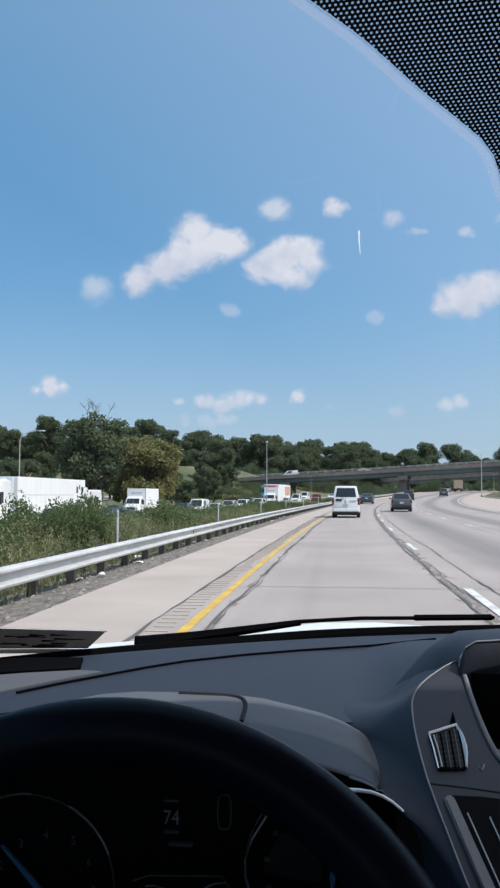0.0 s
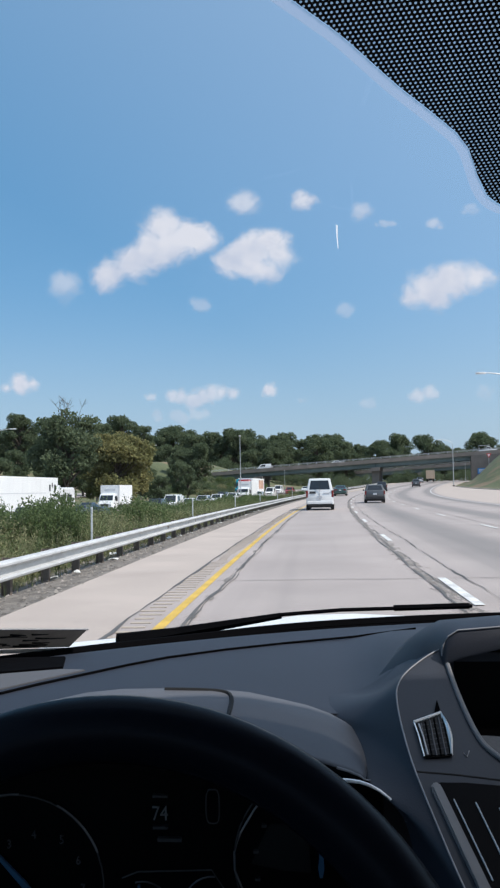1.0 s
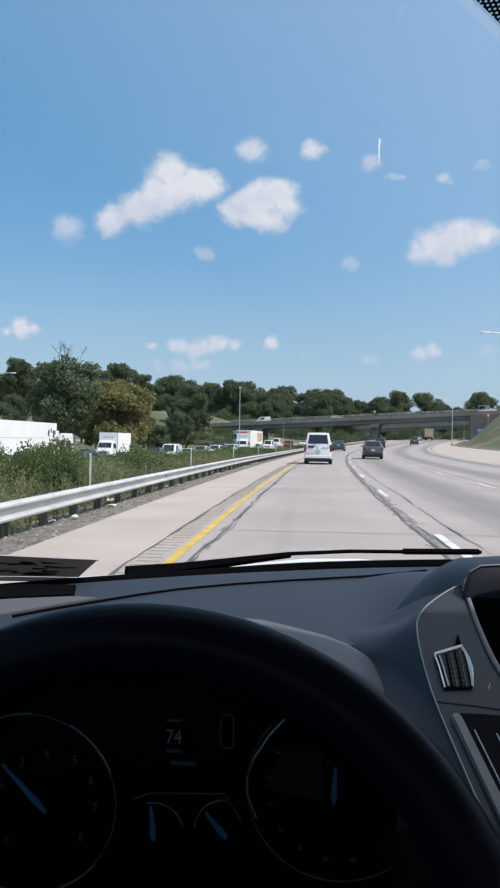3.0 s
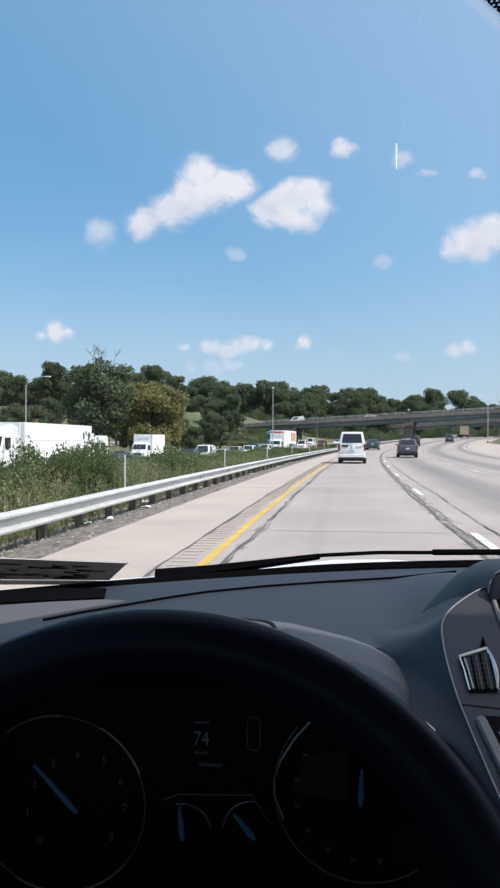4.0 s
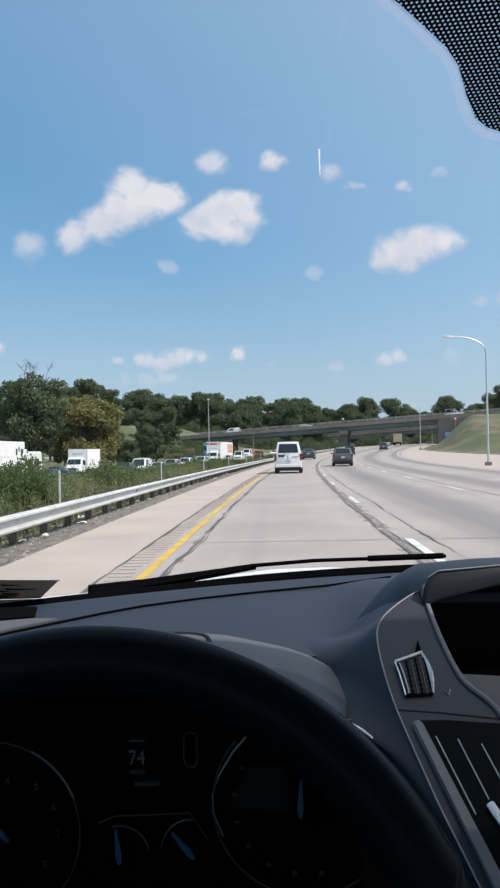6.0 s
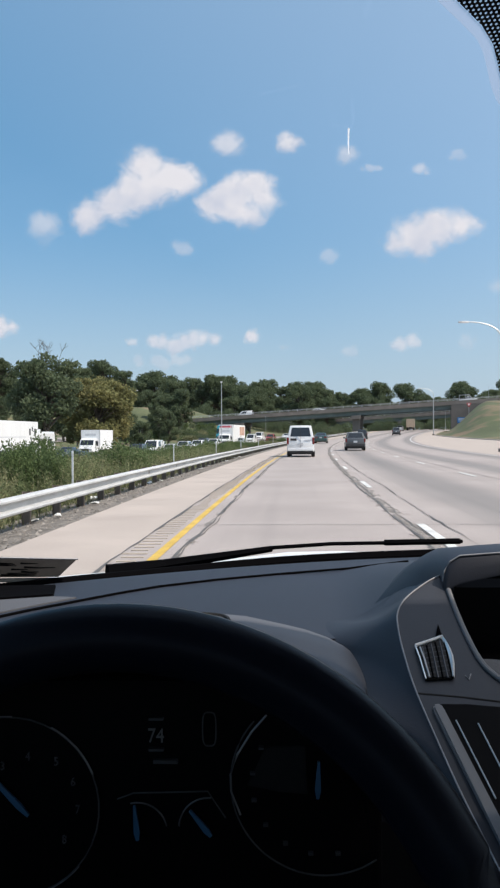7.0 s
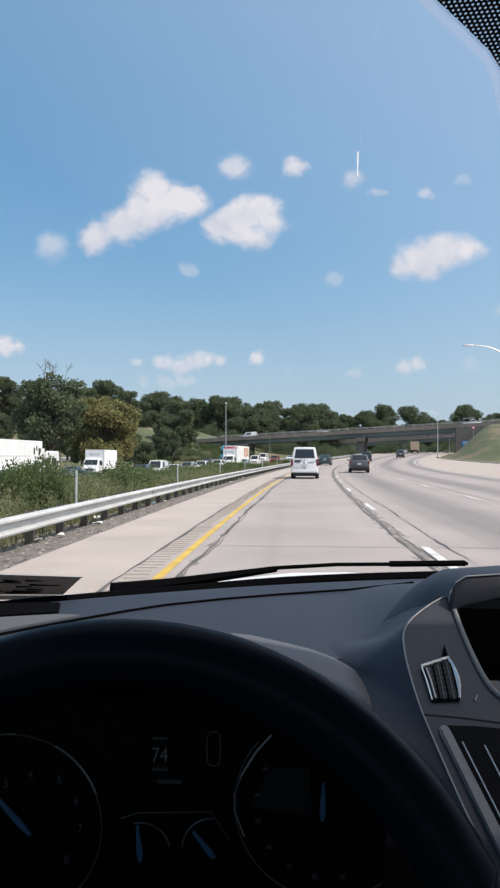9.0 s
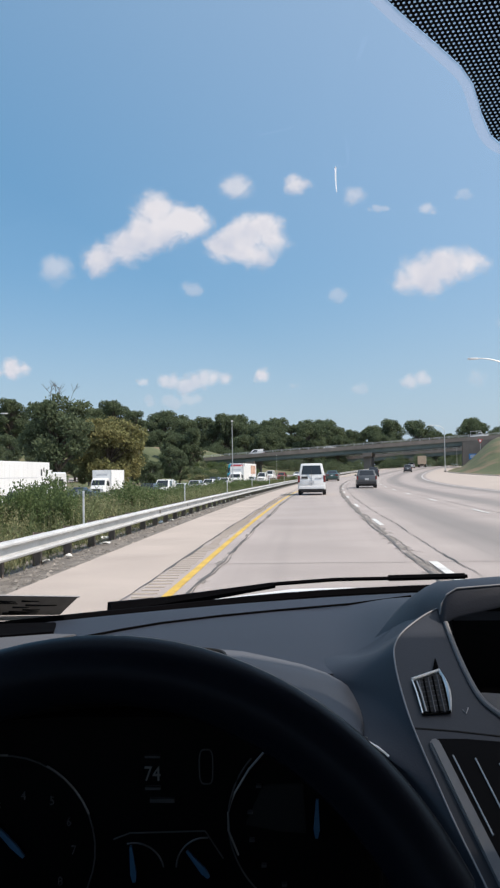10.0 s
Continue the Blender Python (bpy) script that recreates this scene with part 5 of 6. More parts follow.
PITCH = 0.0034
gx = fmath("DIVIDE", sp.outputs["X"], PITCH)
gy = fmath("DIVIDE", sp.outputs["Y"], PITCH * 0.86 * 0.84)
row = fmath("FLOOR", gy)
odd = fmath("MULTIPLY", fmath("MODULO", row, 2.0), 0.5)
fx = fmath("SUBTRACT", fmath("FRACT", fmath("ADD", gx, odd)), 0.5)
fy = fmath("MULTIPLY", fmath("SUBTRACT", fmath("FRACT", gy), 0.5), 0.86)
dist = fmath("SQRT", fmath("ADD", fmath("MULTIPLY", fx, fx), fmath("MULTIPLY", fy, fy)))
hole = fmath("LESS_THAN", dist, 0.25)
ft, fm = fn.new("ShaderNodeBsdfTransparent"), fn.new("ShaderNodeMixShader")
ft.inputs["Color"].default_value = (0.70, 0.69, 0.68, 1)
fl.new(hole, fm.inputs[0])
fl.new(fb.outputs[0], fm.inputs[1])
fl.new(ft.outputs[0], fm.inputs[2])
fl.new(fm.outputs[0], fn["Material Output"].inputs["Surface"])
part("dotted_band", glass_sheet(-0.20, 1.10, 0.8, 1.08, 130, 6, 0.003, frit_edge), frit, ws, "black dotted print round the mirror foot")

rimm = bpy.data.materials.new("print_rim")
rimm.use_nodes = True
rn, rl = rimm.node_tree.nodes, rimm.node_tree.links
rd = rn.new("ShaderNodeBsdfTranslucent")
rd.inputs["Color"].default_value = (0.40, 0.40, 0.47, 1)
rn.remove(rn["Principled BSDF"])
rt, rm = rn.new("ShaderNodeBsdfTransparent"), rn.new("ShaderNodeMixShader")
rm.inputs[0].default_value = 0.68
rl.new(rd.outputs[0], rm.inputs[1])
rl.new(rt.outputs[0], rm.inputs[2])
rl.new(rm.outputs[0], rn["Material Output"].inputs["Surface"])
bm = bmesh.new()
rows = []
for i in range(161):
    x = -0.14 + 0.59 * i / 160
    d = (frit_edge(min(x + 0.004, MIDX)) - frit_edge(x - 0.004)) / 0.008
    n = Vector((d * 0.96, -1.0)).normalized()  # across the edge, in x and length along the glass
    e = frit_edge(x)
    rows.append((bm.verts.new(glass_at(x, e, 0.004)), bm.verts.new(glass_at(x + n.x * 0.0078, e + n.y * 0.0078 / 1.02, 0.004))))
for a, b in zip(rows, rows[1:]):
    bm.faces.new((a[0], b[0], b[1], a[1]))
part("print_rim", bm, rimm, ws, "pale soft rim of the print")

# white translucent sliver that stands in for a glint on the windshield
glint = bpy.data.materials.new("scratch_glint")
glint.use_nodes = True
gn = glint.node_tree.nodes
gt = gn.new("ShaderNodeBsdfTranslucent")
gt.inputs["Color"].default_value = (1, 1, 1, 1)
glint.node_tree.links.new(gt.outputs[0], gn["Material Output"].inputs["Surface"])
# mirror foot cover, painted glint on the glass, painted reflection at its foot
bm = bmesh.new()
bmesh.ops.create_uvsphere(bm, u_segments=28, v_segments=16, radius=1)
for v in bm.verts:
    p = v.co
    v.co = Vector((MIDX - 0.17, 0, 0)) + Vector((0.115 * math.copysign(abs(p.x) ** 0.6, p.x), 0.075 * math.copysign(abs(p.y) ** 0.6, p.y), 0.03 * p.z))
cover = part("mirror_foot", bm, M["black"], own, "black plastic mirror foot cover", smooth=True)
cover.matrix_basis = Matrix.Translation(glass_at(0.268, 0.945, 0.03) - Vector((MIDX - 0.17, 0, 0))) @ pose(0, 0, 0, -29, 0, 0)
part("scratch", tube([glass_at(0.037, 0.817, 0.002), glass_at(0.0375, 0.805, 0.002), glass_at(0.0385, 0.793, 0.002)], 0.0007, 6, taper=0.0003), glint, ws, "short bright glint painted on the glass")
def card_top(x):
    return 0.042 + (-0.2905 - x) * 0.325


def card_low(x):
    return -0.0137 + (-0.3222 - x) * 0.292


# a reflection in the glass, built as a coloured sheet with streaks
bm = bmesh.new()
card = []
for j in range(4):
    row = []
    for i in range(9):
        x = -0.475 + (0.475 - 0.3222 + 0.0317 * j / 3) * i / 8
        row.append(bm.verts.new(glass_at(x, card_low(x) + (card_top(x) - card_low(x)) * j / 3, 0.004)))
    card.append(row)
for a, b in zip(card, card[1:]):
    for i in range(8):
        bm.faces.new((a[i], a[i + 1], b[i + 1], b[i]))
reflection_ob = part("reflected_card", bm, M["cowl"], own, "brown-grey streaked reflection painted at the foot of the windshield")
part("card_edge", tube([glass_at(-0.475, card_top(-0.475), 0.005), glass_at(-0.2905, card_top(-0.2905), 0.005)], 0.0012, 5), M["seam"], reflection_ob, "darker upper edge of the painted reflection")
# pale border of that reflection, laid on the glass as a strip
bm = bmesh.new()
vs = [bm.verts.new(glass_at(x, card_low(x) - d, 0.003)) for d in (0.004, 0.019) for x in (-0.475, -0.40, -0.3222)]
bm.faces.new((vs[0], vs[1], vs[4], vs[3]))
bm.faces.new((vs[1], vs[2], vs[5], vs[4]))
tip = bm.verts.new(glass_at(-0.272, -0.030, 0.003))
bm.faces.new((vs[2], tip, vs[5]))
part("pale_edge", bm, M["litter"], reflection_ob, "thin off-white lower border of the painted reflection")
rng = random.Random(5)
for k in range(22):
    x = rng.uniform(-0.46, -0.345)
    q = rng.uniform(0.15, 0.80)
    v = card_low(x) + q * (card_top(x) - card_low(x))
    w = rng.uniform(0.008, 0.035)
    bm = bmesh.new()
    tube([glass_at(x, v, 0.006), glass_at(x + w * 0.5, v - 0.16 * w + rng.uniform(-0.002, 0.002), 0.006), glass_at(x + w, v - 0.31 * w, 0.006)], 0.0012, 4, bm, taper=0.0005)
    part("streak", bm, M["black"], reflection_ob, "dark streak in the painted reflection")


# dashboard top
def pod(x):
    return step(0.045, 0.135, x) * (1 - step(0.78, 0.90, x))


def dash_z(x, y):
    foot = 1.40 - 0.46 * (x - MIDX) ** 2
    z = 1.231 - 0.05 * step(0.16, 0.0, y - 0.62)
    z += pod(x) * 0.056 * min(1.0, max(0.0, (foot - 0.12 - y) / 0.45)) - 0.018 * step(foot - 0.10, foot, y)
    return z


bm = bmesh.new()
rows = []
for j in range(49):
    r = []
    for i in range(97):
        x = -0.54 + 1.98 * i / 96
        y1 = 1.412 - 0.46 * (x - MIDX) ** 2
        y0 = 0.770 - 0.005 * step(0.12, 0.135, x) - 0.085 * step(-0.30, -0.36, x)
        y = y0 + (y1 - y0) * j / 48
        r.append(bm.verts.new((x, y, dash_z(x, y))))
    rows.append(r)
for a, b in zip(rows, rows[1:]):
    for i in range(96):
        bm.faces.new((a[i], a[i + 1], b[i + 1], b[i]))
low = [bm.verts.new((v.co.x, v.co.y + 0.03, 1.05)) for v in rows[0]]
for i in range(96):
    bm.faces.new((low[i], low[i + 1], rows[0][i + 1], rows[0][i]))
part("dash_pad", bm, M["pad"], own, "soft dark blue-grey dashboard top", smooth=True)


def line_on(name, pts, r, material, label="", lift=0.002):
    return part(name, tube([(x, y, (dash_z(x, y) if z is None else z) + lift) for x, y, z in pts], r, 6), material, own, label)


# groove across the pad, lip at the foot of the glass, dark air slot
line_on("pad_groove", [(-0.310, 0.840, None), (-0.282, 0.882, None), (-0.246, 0.928, None), (-0.205, 0.980, None), (-0.166, 1.022, None), (-0.10, 1.070, None), (-0.026, 1.112, None), (0.07, 1.150, None), (0.155, 1.168, None)], 0.0016, M["matt"], "thin dark groove", 0.0012)
lip_x = [-0.52 + 0.05 * i for i in range(38)]
line_on("glass_lip", [(x, 1.400 - 0.46 * (x - MIDX) ** 2, None) for x in lip_x], 0.0085, M["matt"], "black rubber lip at the foot of the glass", 0.003)
line_on("glass_lip", [(x, 1.402 - 0.46 * (x - MIDX) ** 2, dash_z(x, 1.402 - 0.46 * (x - MIDX) ** 2) + 0.004 * step(-0.22, 0.02, x)) for x in lip_x], 0.0085, M["matt"], "black rubber lip at the foot of the glass", 0.004)
part("air_slot", prism([(-0.50, 0.955), (-0.364, 1.016), (-0.295, 1.024), (-0.28, 0.961), (-0.336, 0.939), (-0.50, 0.87)], 0.006, 0.001, "z"), M["matt"], own, "dark demister slot").matrix_basis = pose(0, 0, 1.228)
# paler grey area laid over the pad next to the slot
part("side_pad", prism([(-0.52, 0.84), (-0.336, 0.934), (-0.28, 0.957), (-0.250, 0.953), (-0.286, 0.905), (-0.316, 0.862), (-0.36, 0.80), (-0.40, 0.74), (-0.52, 0.70)], 0.004, 0.001, "z"), M["side_pad"], own, "paler grey area of the dashboard pad beside the slot").matrix_basis = pose(0, 0, 1.2285)

# instrument hood: a visor over the dials that slopes down towards the driver
BACK = ((0, 1.2580), (0.04, 1.2575), (0.073, 1.2545), (0.1034, 1.2480), (0.125, 1.243), (0.1445, 1.236), (0.158, 1.2285), (0.1693, 1.220), (0.1745, 1.214), (0.1769, 1.2085), (0.178, 1.198))
LIP = ((0, 1.240), (0.04, 1.2385), (0.073, 1.235), (0.1034, 1.2295), (0.122, 1.2255), (0.1364, 1.222), (0.148, 1.2185), (0.158, 1.2155), (0.164, 1.213), (0.167, 1.2115), (0.169, 1.2095))
bm = bmesh.new()
rings = []
for y, f, lift in ((0.656, 0.0, 0.000), (0.660, 0.06, 0.0008), (0.685, 0.36, 0.0022), (0.715, 0.70, 0.0020), (0.745, 1.0, 0.0), (0.79, 1.0, -0.016), (0.86, 1.0, -0.05)):
    half = [(p[0] + (q[0] - p[0]) * f, p[1] + (q[1] - p[1]) * f + lift) for p, q in zip(LIP, BACK)]
    rings.append([bm.verts.new((-0.120 + s * dx, y, z)) for s, row in ((1, half[::-1]), (-1, half[1:])) for dx, z in row])
for a, b in zip(rings, rings[1:]):
    for k in range(len(a) - 1):
        bm.faces.new((a[k], a[k + 1], b[k + 1], b[k]))
# front face of the hood split off and blackened to look shaded
lip = bmesh.new()
lrows = []
for y, lift in ((0.668, -0.009), (0.656, -0.007), (0.6535, -0.003), (0.656, 0.0005)):
    half = [(dx, z + lift) for dx, z in LIP]
    lrows.append([lip.verts.new((-0.120 + q * dx, y, z)) for q, row in ((1, half[::-1]), (-1, half[1:])) for dx, z in row])
for a, b in zip(lrows, lrows[1:]):
    for k in range(len(a) - 1):
        lip.faces.new((a[k], a[k + 1], b[k + 1], b[k]))
hood = part("instrument_hood", bm, M["hood_pad"], own, "padded hood over the dials, its grey raised to look sunlit", smooth=True)
part("hood_lip", lip, M["matt"], hood, "front lip with its shade painted matt black", smooth=True)
# highlight on the rounded hood tip, drawn as a thin pale bead
part("hood_edge", tube([(-0.120 + dx, 0.6548, z + 0.0008) for dx, z in LIP[6:]] + [(0.0535, 0.664, 1.2065), (0.0565, 0.674, 1.2020)], 0.0011, 6, taper=0.0006), M["seam"], hood, "pale painted highlight along the tip")
sol = hood.modifiers.new("thick", "SOLIDIFY")
sol.thickness = 0.003
sol.offset = 0
# black sheet added below the hood in place of the shade there
bm = bmesh.new()
rings = []
for y in (0.664, 0.74):
    rings.append([bm.verts.new((-0.142 + 0.194 * math.copysign(abs(math.cos(math.pi * k / 40)) ** 0.62, math.cos(math.pi * k / 40)), y, 1.106 + 0.116 * math.sin(math.pi * k / 40) ** 0.62)) for k in range(41)])
for k in range(40):
    bm.faces.new((rings[0][k], rings[0][k + 1], rings[1][k + 1], rings[1][k]))
part("hood_lining", bm, M["matt"], own, "matt black sheet painted in for the shade under the hood", smooth=True)
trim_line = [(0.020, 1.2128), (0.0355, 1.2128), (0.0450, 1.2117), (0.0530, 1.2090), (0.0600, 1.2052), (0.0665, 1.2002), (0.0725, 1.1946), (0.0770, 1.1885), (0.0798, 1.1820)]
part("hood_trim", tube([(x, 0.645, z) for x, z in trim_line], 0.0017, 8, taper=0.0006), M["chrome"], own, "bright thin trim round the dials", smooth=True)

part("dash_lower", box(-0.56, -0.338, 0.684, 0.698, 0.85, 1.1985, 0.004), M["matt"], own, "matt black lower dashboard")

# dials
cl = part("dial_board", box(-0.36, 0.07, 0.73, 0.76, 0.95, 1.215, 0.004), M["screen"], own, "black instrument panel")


def ring(parent, x, z, r, a0, a1, t=0.0013, look_of="dial_ring"):
    part("dial_ring", tube([(x + r * math.cos(radians(a)), 0.727, z + r * math.sin(radians(a))) for a in [a0 + (a1 - a0) * i / 36 for i in range(37)]], t, 6), M[look_of], parent, "thin grey dial ring")


def needle(parent, x, z, r, a):
    c, s = math.cos(radians(a)), math.sin(radians(a))
    part("needle", prism([(x - s * 0.0012, z + c * 0.0012), (x + s * 0.0012, z - c * 0.0012), (x + c * r * 0.22 + s * 0.0026, z + s * r * 0.22 - c * 0.0026), (x + c * r + s * 0.001, z + s * r - c * 0.001), (x + c * r - s * 0.001, z + s * r + c * 0.001), (x + c * r * 0.22 - s * 0.0026, z + s * r * 0.22 + c * 0.0026)], 0.003), M["needle"], parent, "dim blue needle").matrix_basis = pose(0, 0.722, 0)


ring(cl, -0.254, 1.092, 0.0788, -150, 175, 0.0008, "dial_faint")
ring(cl, -0.254, 1.092, 0.0792, 22, 62, 0.0009, "dial_bright")
ring(cl, -0.254, 1.092, 0.0792, 88, 128, 0.0008, "dial_bright")
ring(cl, -0.254, 1.092, 0.0792, -120, -40, 0.0008, "dial_bright")
needle(cl, -0.2364, 1.0862, 0.0575, 134)
ring(cl, 0.019, 1.116, 0.0793, 138, 305, 0.0008, "dial_faint")
part("dial_ring", tube([(-0.0290, 0.727, 1.1745), (-0.0420, 0.727, 1.1600), (-0.0545, 0.727, 1.1400), (-0.0603, 0.727, 1.1230), (-0.0600, 0.727, 1.1080), (-0.0520, 0.727, 1.0880)], 0.0010, 6), M["dial_bright"], cl, "brighter angled part of the dial ring")
needle(cl, 0.0144, 1.1045, 0.032, 88)
ring(cl, -0.141, 1.072, 0.0253, 12, 105, 0.0008)
needle(cl, -0.141, 1.0663, 0.030, 95)
ring(cl, -0.0795, 1.0765, 0.0258, 86, 178, 0.0008)
needle(cl, -0.0772, 1.0708, 0.0285, 130)
part("gauge_frame", tube([(-0.1592, 0.727, 1.1002), (-0.1449, 0.727, 1.1057), (-0.0803, 0.727, 1.1080), (-0.0649, 0.727, 1.0851)], 0.0007, 6), M["dial_faint"], cl, "faint grey frame round the small gauges")


def text(parent, body, x, y, z, size, material, name="digit"):
    cu = bpy.data.curves.new(name, "FONT")
    cu.body, cu.size, cu.extrude, cu.align_x = body, size, 0.0008, "CENTER"
    tmp = bpy.data.objects.new("t", cu)
    scene.collection.objects.link(tmp)
    me = bpy.data.meshes.new_from_object(tmp.evaluated_get(bpy.context.evaluated_depsgraph_get()))
    bpy.data.objects.remove(tmp)
    me.materials.clear()
    me.materials.append(material)
    ob = new(name, me)
    ob.parent = parent
    ob.matrix_basis = pose(x, y, z, 90, 0, 0)
    return ob


text(cl, "74", -0.1248, 0.726, 1.1505, 0.0175, M["digit"]).scale = (0.84, 1, 1)
for label, x, z in (("0", -0.2722, 1.0587), ("1", -0.2833, 1.0839), ("2", -0.2772, 1.1091), ("3", -0.2595, 1.1285), ("4", -0.2372, 1.1372),
                    ("5", -0.2123, 1.1329), ("6", -0.1976, 1.1153), ("7", -0.1938, 1.0914), ("8", -0.2057, 1.0648)):
    text(cl, label, x, 0.726, z - 0.0035, 0.0105, M["dial_ring"]).scale = (0.84, 1, 1)
part("display_bar", box(-0.127, -0.106, 0.724, 0.729, 1.1325, 1.1355), M["dial_faint"], cl)
part("display_bar", box(-0.131, -0.118, 0.724, 0.729, 1.1432, 1.1455), M["dial_faint"], cl)
part("display_bar", box(-0.131, -0.118, 0.724, 0.729, 1.1700, 1.1720), M["dial_faint"], cl)
gm = [(-0.0785 + 0.0058 * math.copysign(abs(math.cos(u)) ** 0.5, math.cos(u)), 0.727, 1.162 + 0.0145 * math.copysign(abs(math.sin(u)) ** 0.6, math.sin(u))) for u in [2 * math.pi * i / 32 for i in range(33)]]
# reflection in the dial cover, put in as a dim grey plate
part("dial_face", prism([(-0.046, 1.113), (-0.030, 1.147), (0.004, 1.148), (0.006, 1.106), (-0.018, 1.108)], 0.002, 0.0008), M["dial_dim"], cl, "dim grey sheen painted over the dial").matrix_basis = pose(0, 0.7275, 0)
part("car_outline", tube(gm, 0.0007, 6), M["dial_faint"], cl, "faint grey outline mark")
for k in range(7):
    u = radians(150 + 22 * k)
    part("dial_mark", box(-0.0022, 0.0022, 0.724, 0.729, -0.001, 0.001), M["dial_faint"], cl).matrix_basis = pose(0.019 + 0.061 * math.cos(u), 0, 1.116 + 0.061 * math.sin(u))

# steering wheel
WC = Vector((-0.0915, 0.35, 1.1565))
wheel_m = Matrix.Translation(WC) @ pose(0, 0, 0, -20, 0, 0)
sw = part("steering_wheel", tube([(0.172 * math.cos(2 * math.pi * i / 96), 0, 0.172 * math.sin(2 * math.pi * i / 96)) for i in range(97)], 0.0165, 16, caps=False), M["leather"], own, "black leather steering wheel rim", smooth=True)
sw.matrix_basis = wheel_m
part("hub", loft([rrect(y, w, -h, h * 0.75, 0.03) for y, w, h in ((0.02, 0.085, 0.07), (-0.01, 0.08, 0.065), (-0.03, 0.06, 0.05))]), M["black"], sw, "black airbag cover", smooth=False)
for a in (180, 0, 270):
    part("spoke", box(0.05, 0.165, -0.012, 0.008, -0.022, 0.022, 0.006), M["black"], sw).matrix_basis = pose(0, 0, 0, 0, -a, 0)
part("column", tube([(0, 0.02, 0), (0, 0.30, -0.02)], 0.035, 12), M["black"], sw)

# centre stack panel: a slanting trim panel beside the screen


def panel_pt(x, s, lift=0.0):
    """A point of the slanting panel: s metres up its face from the foot."""
    return Vector((x, 0.60 + 0.83 * s - 0.56 * lift, 1.178 + 0.56 * s + 0.83 * lift))


def panel_prism(poly, t, lift=0.0, bev=0.002):
    bm = bmesh.new()
    lo = [bm.verts.new(panel_pt(x, s, lift - t)) for x, s in poly]
    hi = [bm.verts.new(panel_pt(x, s, lift)) for x, s in poly]
    n = len(poly)
    bm.faces.new(hi)
    bm.faces.new(lo[::-1])
    for i in range(n):
        bm.faces.new((lo[i], lo[(i + 1) % n], hi[(i + 1) % n], hi[i]))
    if bev:
        bmesh.ops.bevel(bm, geom=bm.edges[:], offset=bev, segments=2, affect="EDGES")
    return bm


EDGE_L = [(0.131, -0.10), (0.1175, -0.0495), (0.1071, -0.0136), (0.0986, 0.0230), (0.0894, 0.0633), (0.0855, 0.0865), (0.0820, 0.1195), (0.0817, 0.1407), (0.0827, 0.1514), (0.0884, 0.1650), (0.0995, 0.1775), (0.1166, 0.1924), (0.1302, 0.2000)]
EDGE_R = [(0.1302, 0.1960), (0.1297, 0.1860), (0.1327, 0.1539), (0.1368, 0.1265), (0.1411, 0.1059), (0.1464, 0.0908), (0.1605, 0.0755), (0.1671, 0.0625), (0.1747, 0.0302), (0.190, -0.03), (0.213, -0.12)]


def eased(pts):
    """The same line with its corners cut twice."""
    for _ in range(2):
        out = [pts[0]]
        for (a, b), (c, d) in zip(pts, pts[1:]):
            out += [(a * 0.75 + c * 0.25, b * 0.75 + d * 0.25), (a * 0.25 + c * 0.75, b * 0.25 + d * 0.75)]
        pts = out + [pts[-1]]
    return pts


# rounded bolster between the pad, the instrument hood and the panel
def eased3(pts):
    """The same line in space with its corners cut twice."""
    for _ in range(2):
        out = [pts[0]]
        for a, b in zip(pts, pts[1:]):
            out += [a.lerp(b, 0.25), a.lerp(b, 0.75)]
        pts = out + [pts[-1]]
    return pts


near = [panel_pt(x, s, -0.001) for x, s in EDGE_L[::-1]]
far = [Vector((x, y, dash_z(x, y) + 0.0006)) for x, y in ((0.130, 0.84), (0.106, 0.84), (0.080, 0.84), (0.054, 0.84), (0.028, 0.835))] + [Vector((0.006, 0.820, dash_z(0.006, 0.820) - 0.004))]
far += [Vector(p) for p in ((0.018, 0.788, 1.2285), (0.043, 0.748, 1.2235), (0.0470, 0.690, 1.2095), (0.0560, 0.651, 1.2040), (0.0730, 0.648, 1.1925), (0.083, 0.649, 1.172), (0.087, 0.649, 1.13))]
mid = []
for k, (a, b) in enumerate(zip(near, far)):
    c = a.lerp(b, 0.58)
    if k < 7:  # leaves the pad level and sweeps up to the panel
        c.z = b.z + 0.10 * (a.z - b.z)
    mid.append(c)
near, mid, far = eased3(near), eased3(mid), eased3(far)
bm = bmesh.new()
rows = []
for a, c, b in zip(near, mid, far):
    row = []
    for i in range(11):
        t = i / 10
        row.append(bm.verts.new(a * (1 - t) ** 2 + c * 2 * t * (1 - t) + b * t * t))
    rows.append(row)
for a, b in zip(rows, rows[1:]):
    for i in range(10):
        bm.faces.new((a[i], a[i + 1], b[i + 1], b[i]))
part("bolster", bm, M["pad"], own, "rounded dark bolster beside the panel", smooth=True)
# hood seam as a black bead, thickened to include its soft shadow
part("hood_seam", tube(eased3([Vector(p) for p in ((-0.122, 0.742, 1.2592), (-0.085, 0.742, 1.2586), (-0.066, 0.741, 1.2572), (-0.0595, 0.728, 1.2552), (-0.0600, 0.69, 1.2495))]), 0.0020, 6), M["rubber"], hood, "seam across the hood with its soft shadow painted dark")
panel = part("centre_panel", panel_prism(eased(EDGE_L) + EDGE_R, 0.03, 0.0, 0.0), M["trim"], own, "dark satin trim panel beside the screen")
part("panel_seam", tube([panel_pt(x, s, 0.0005) for x, s in eased(EDGE_L)], 0.0007, 6), M["seam"], panel, "fine pale seam line")
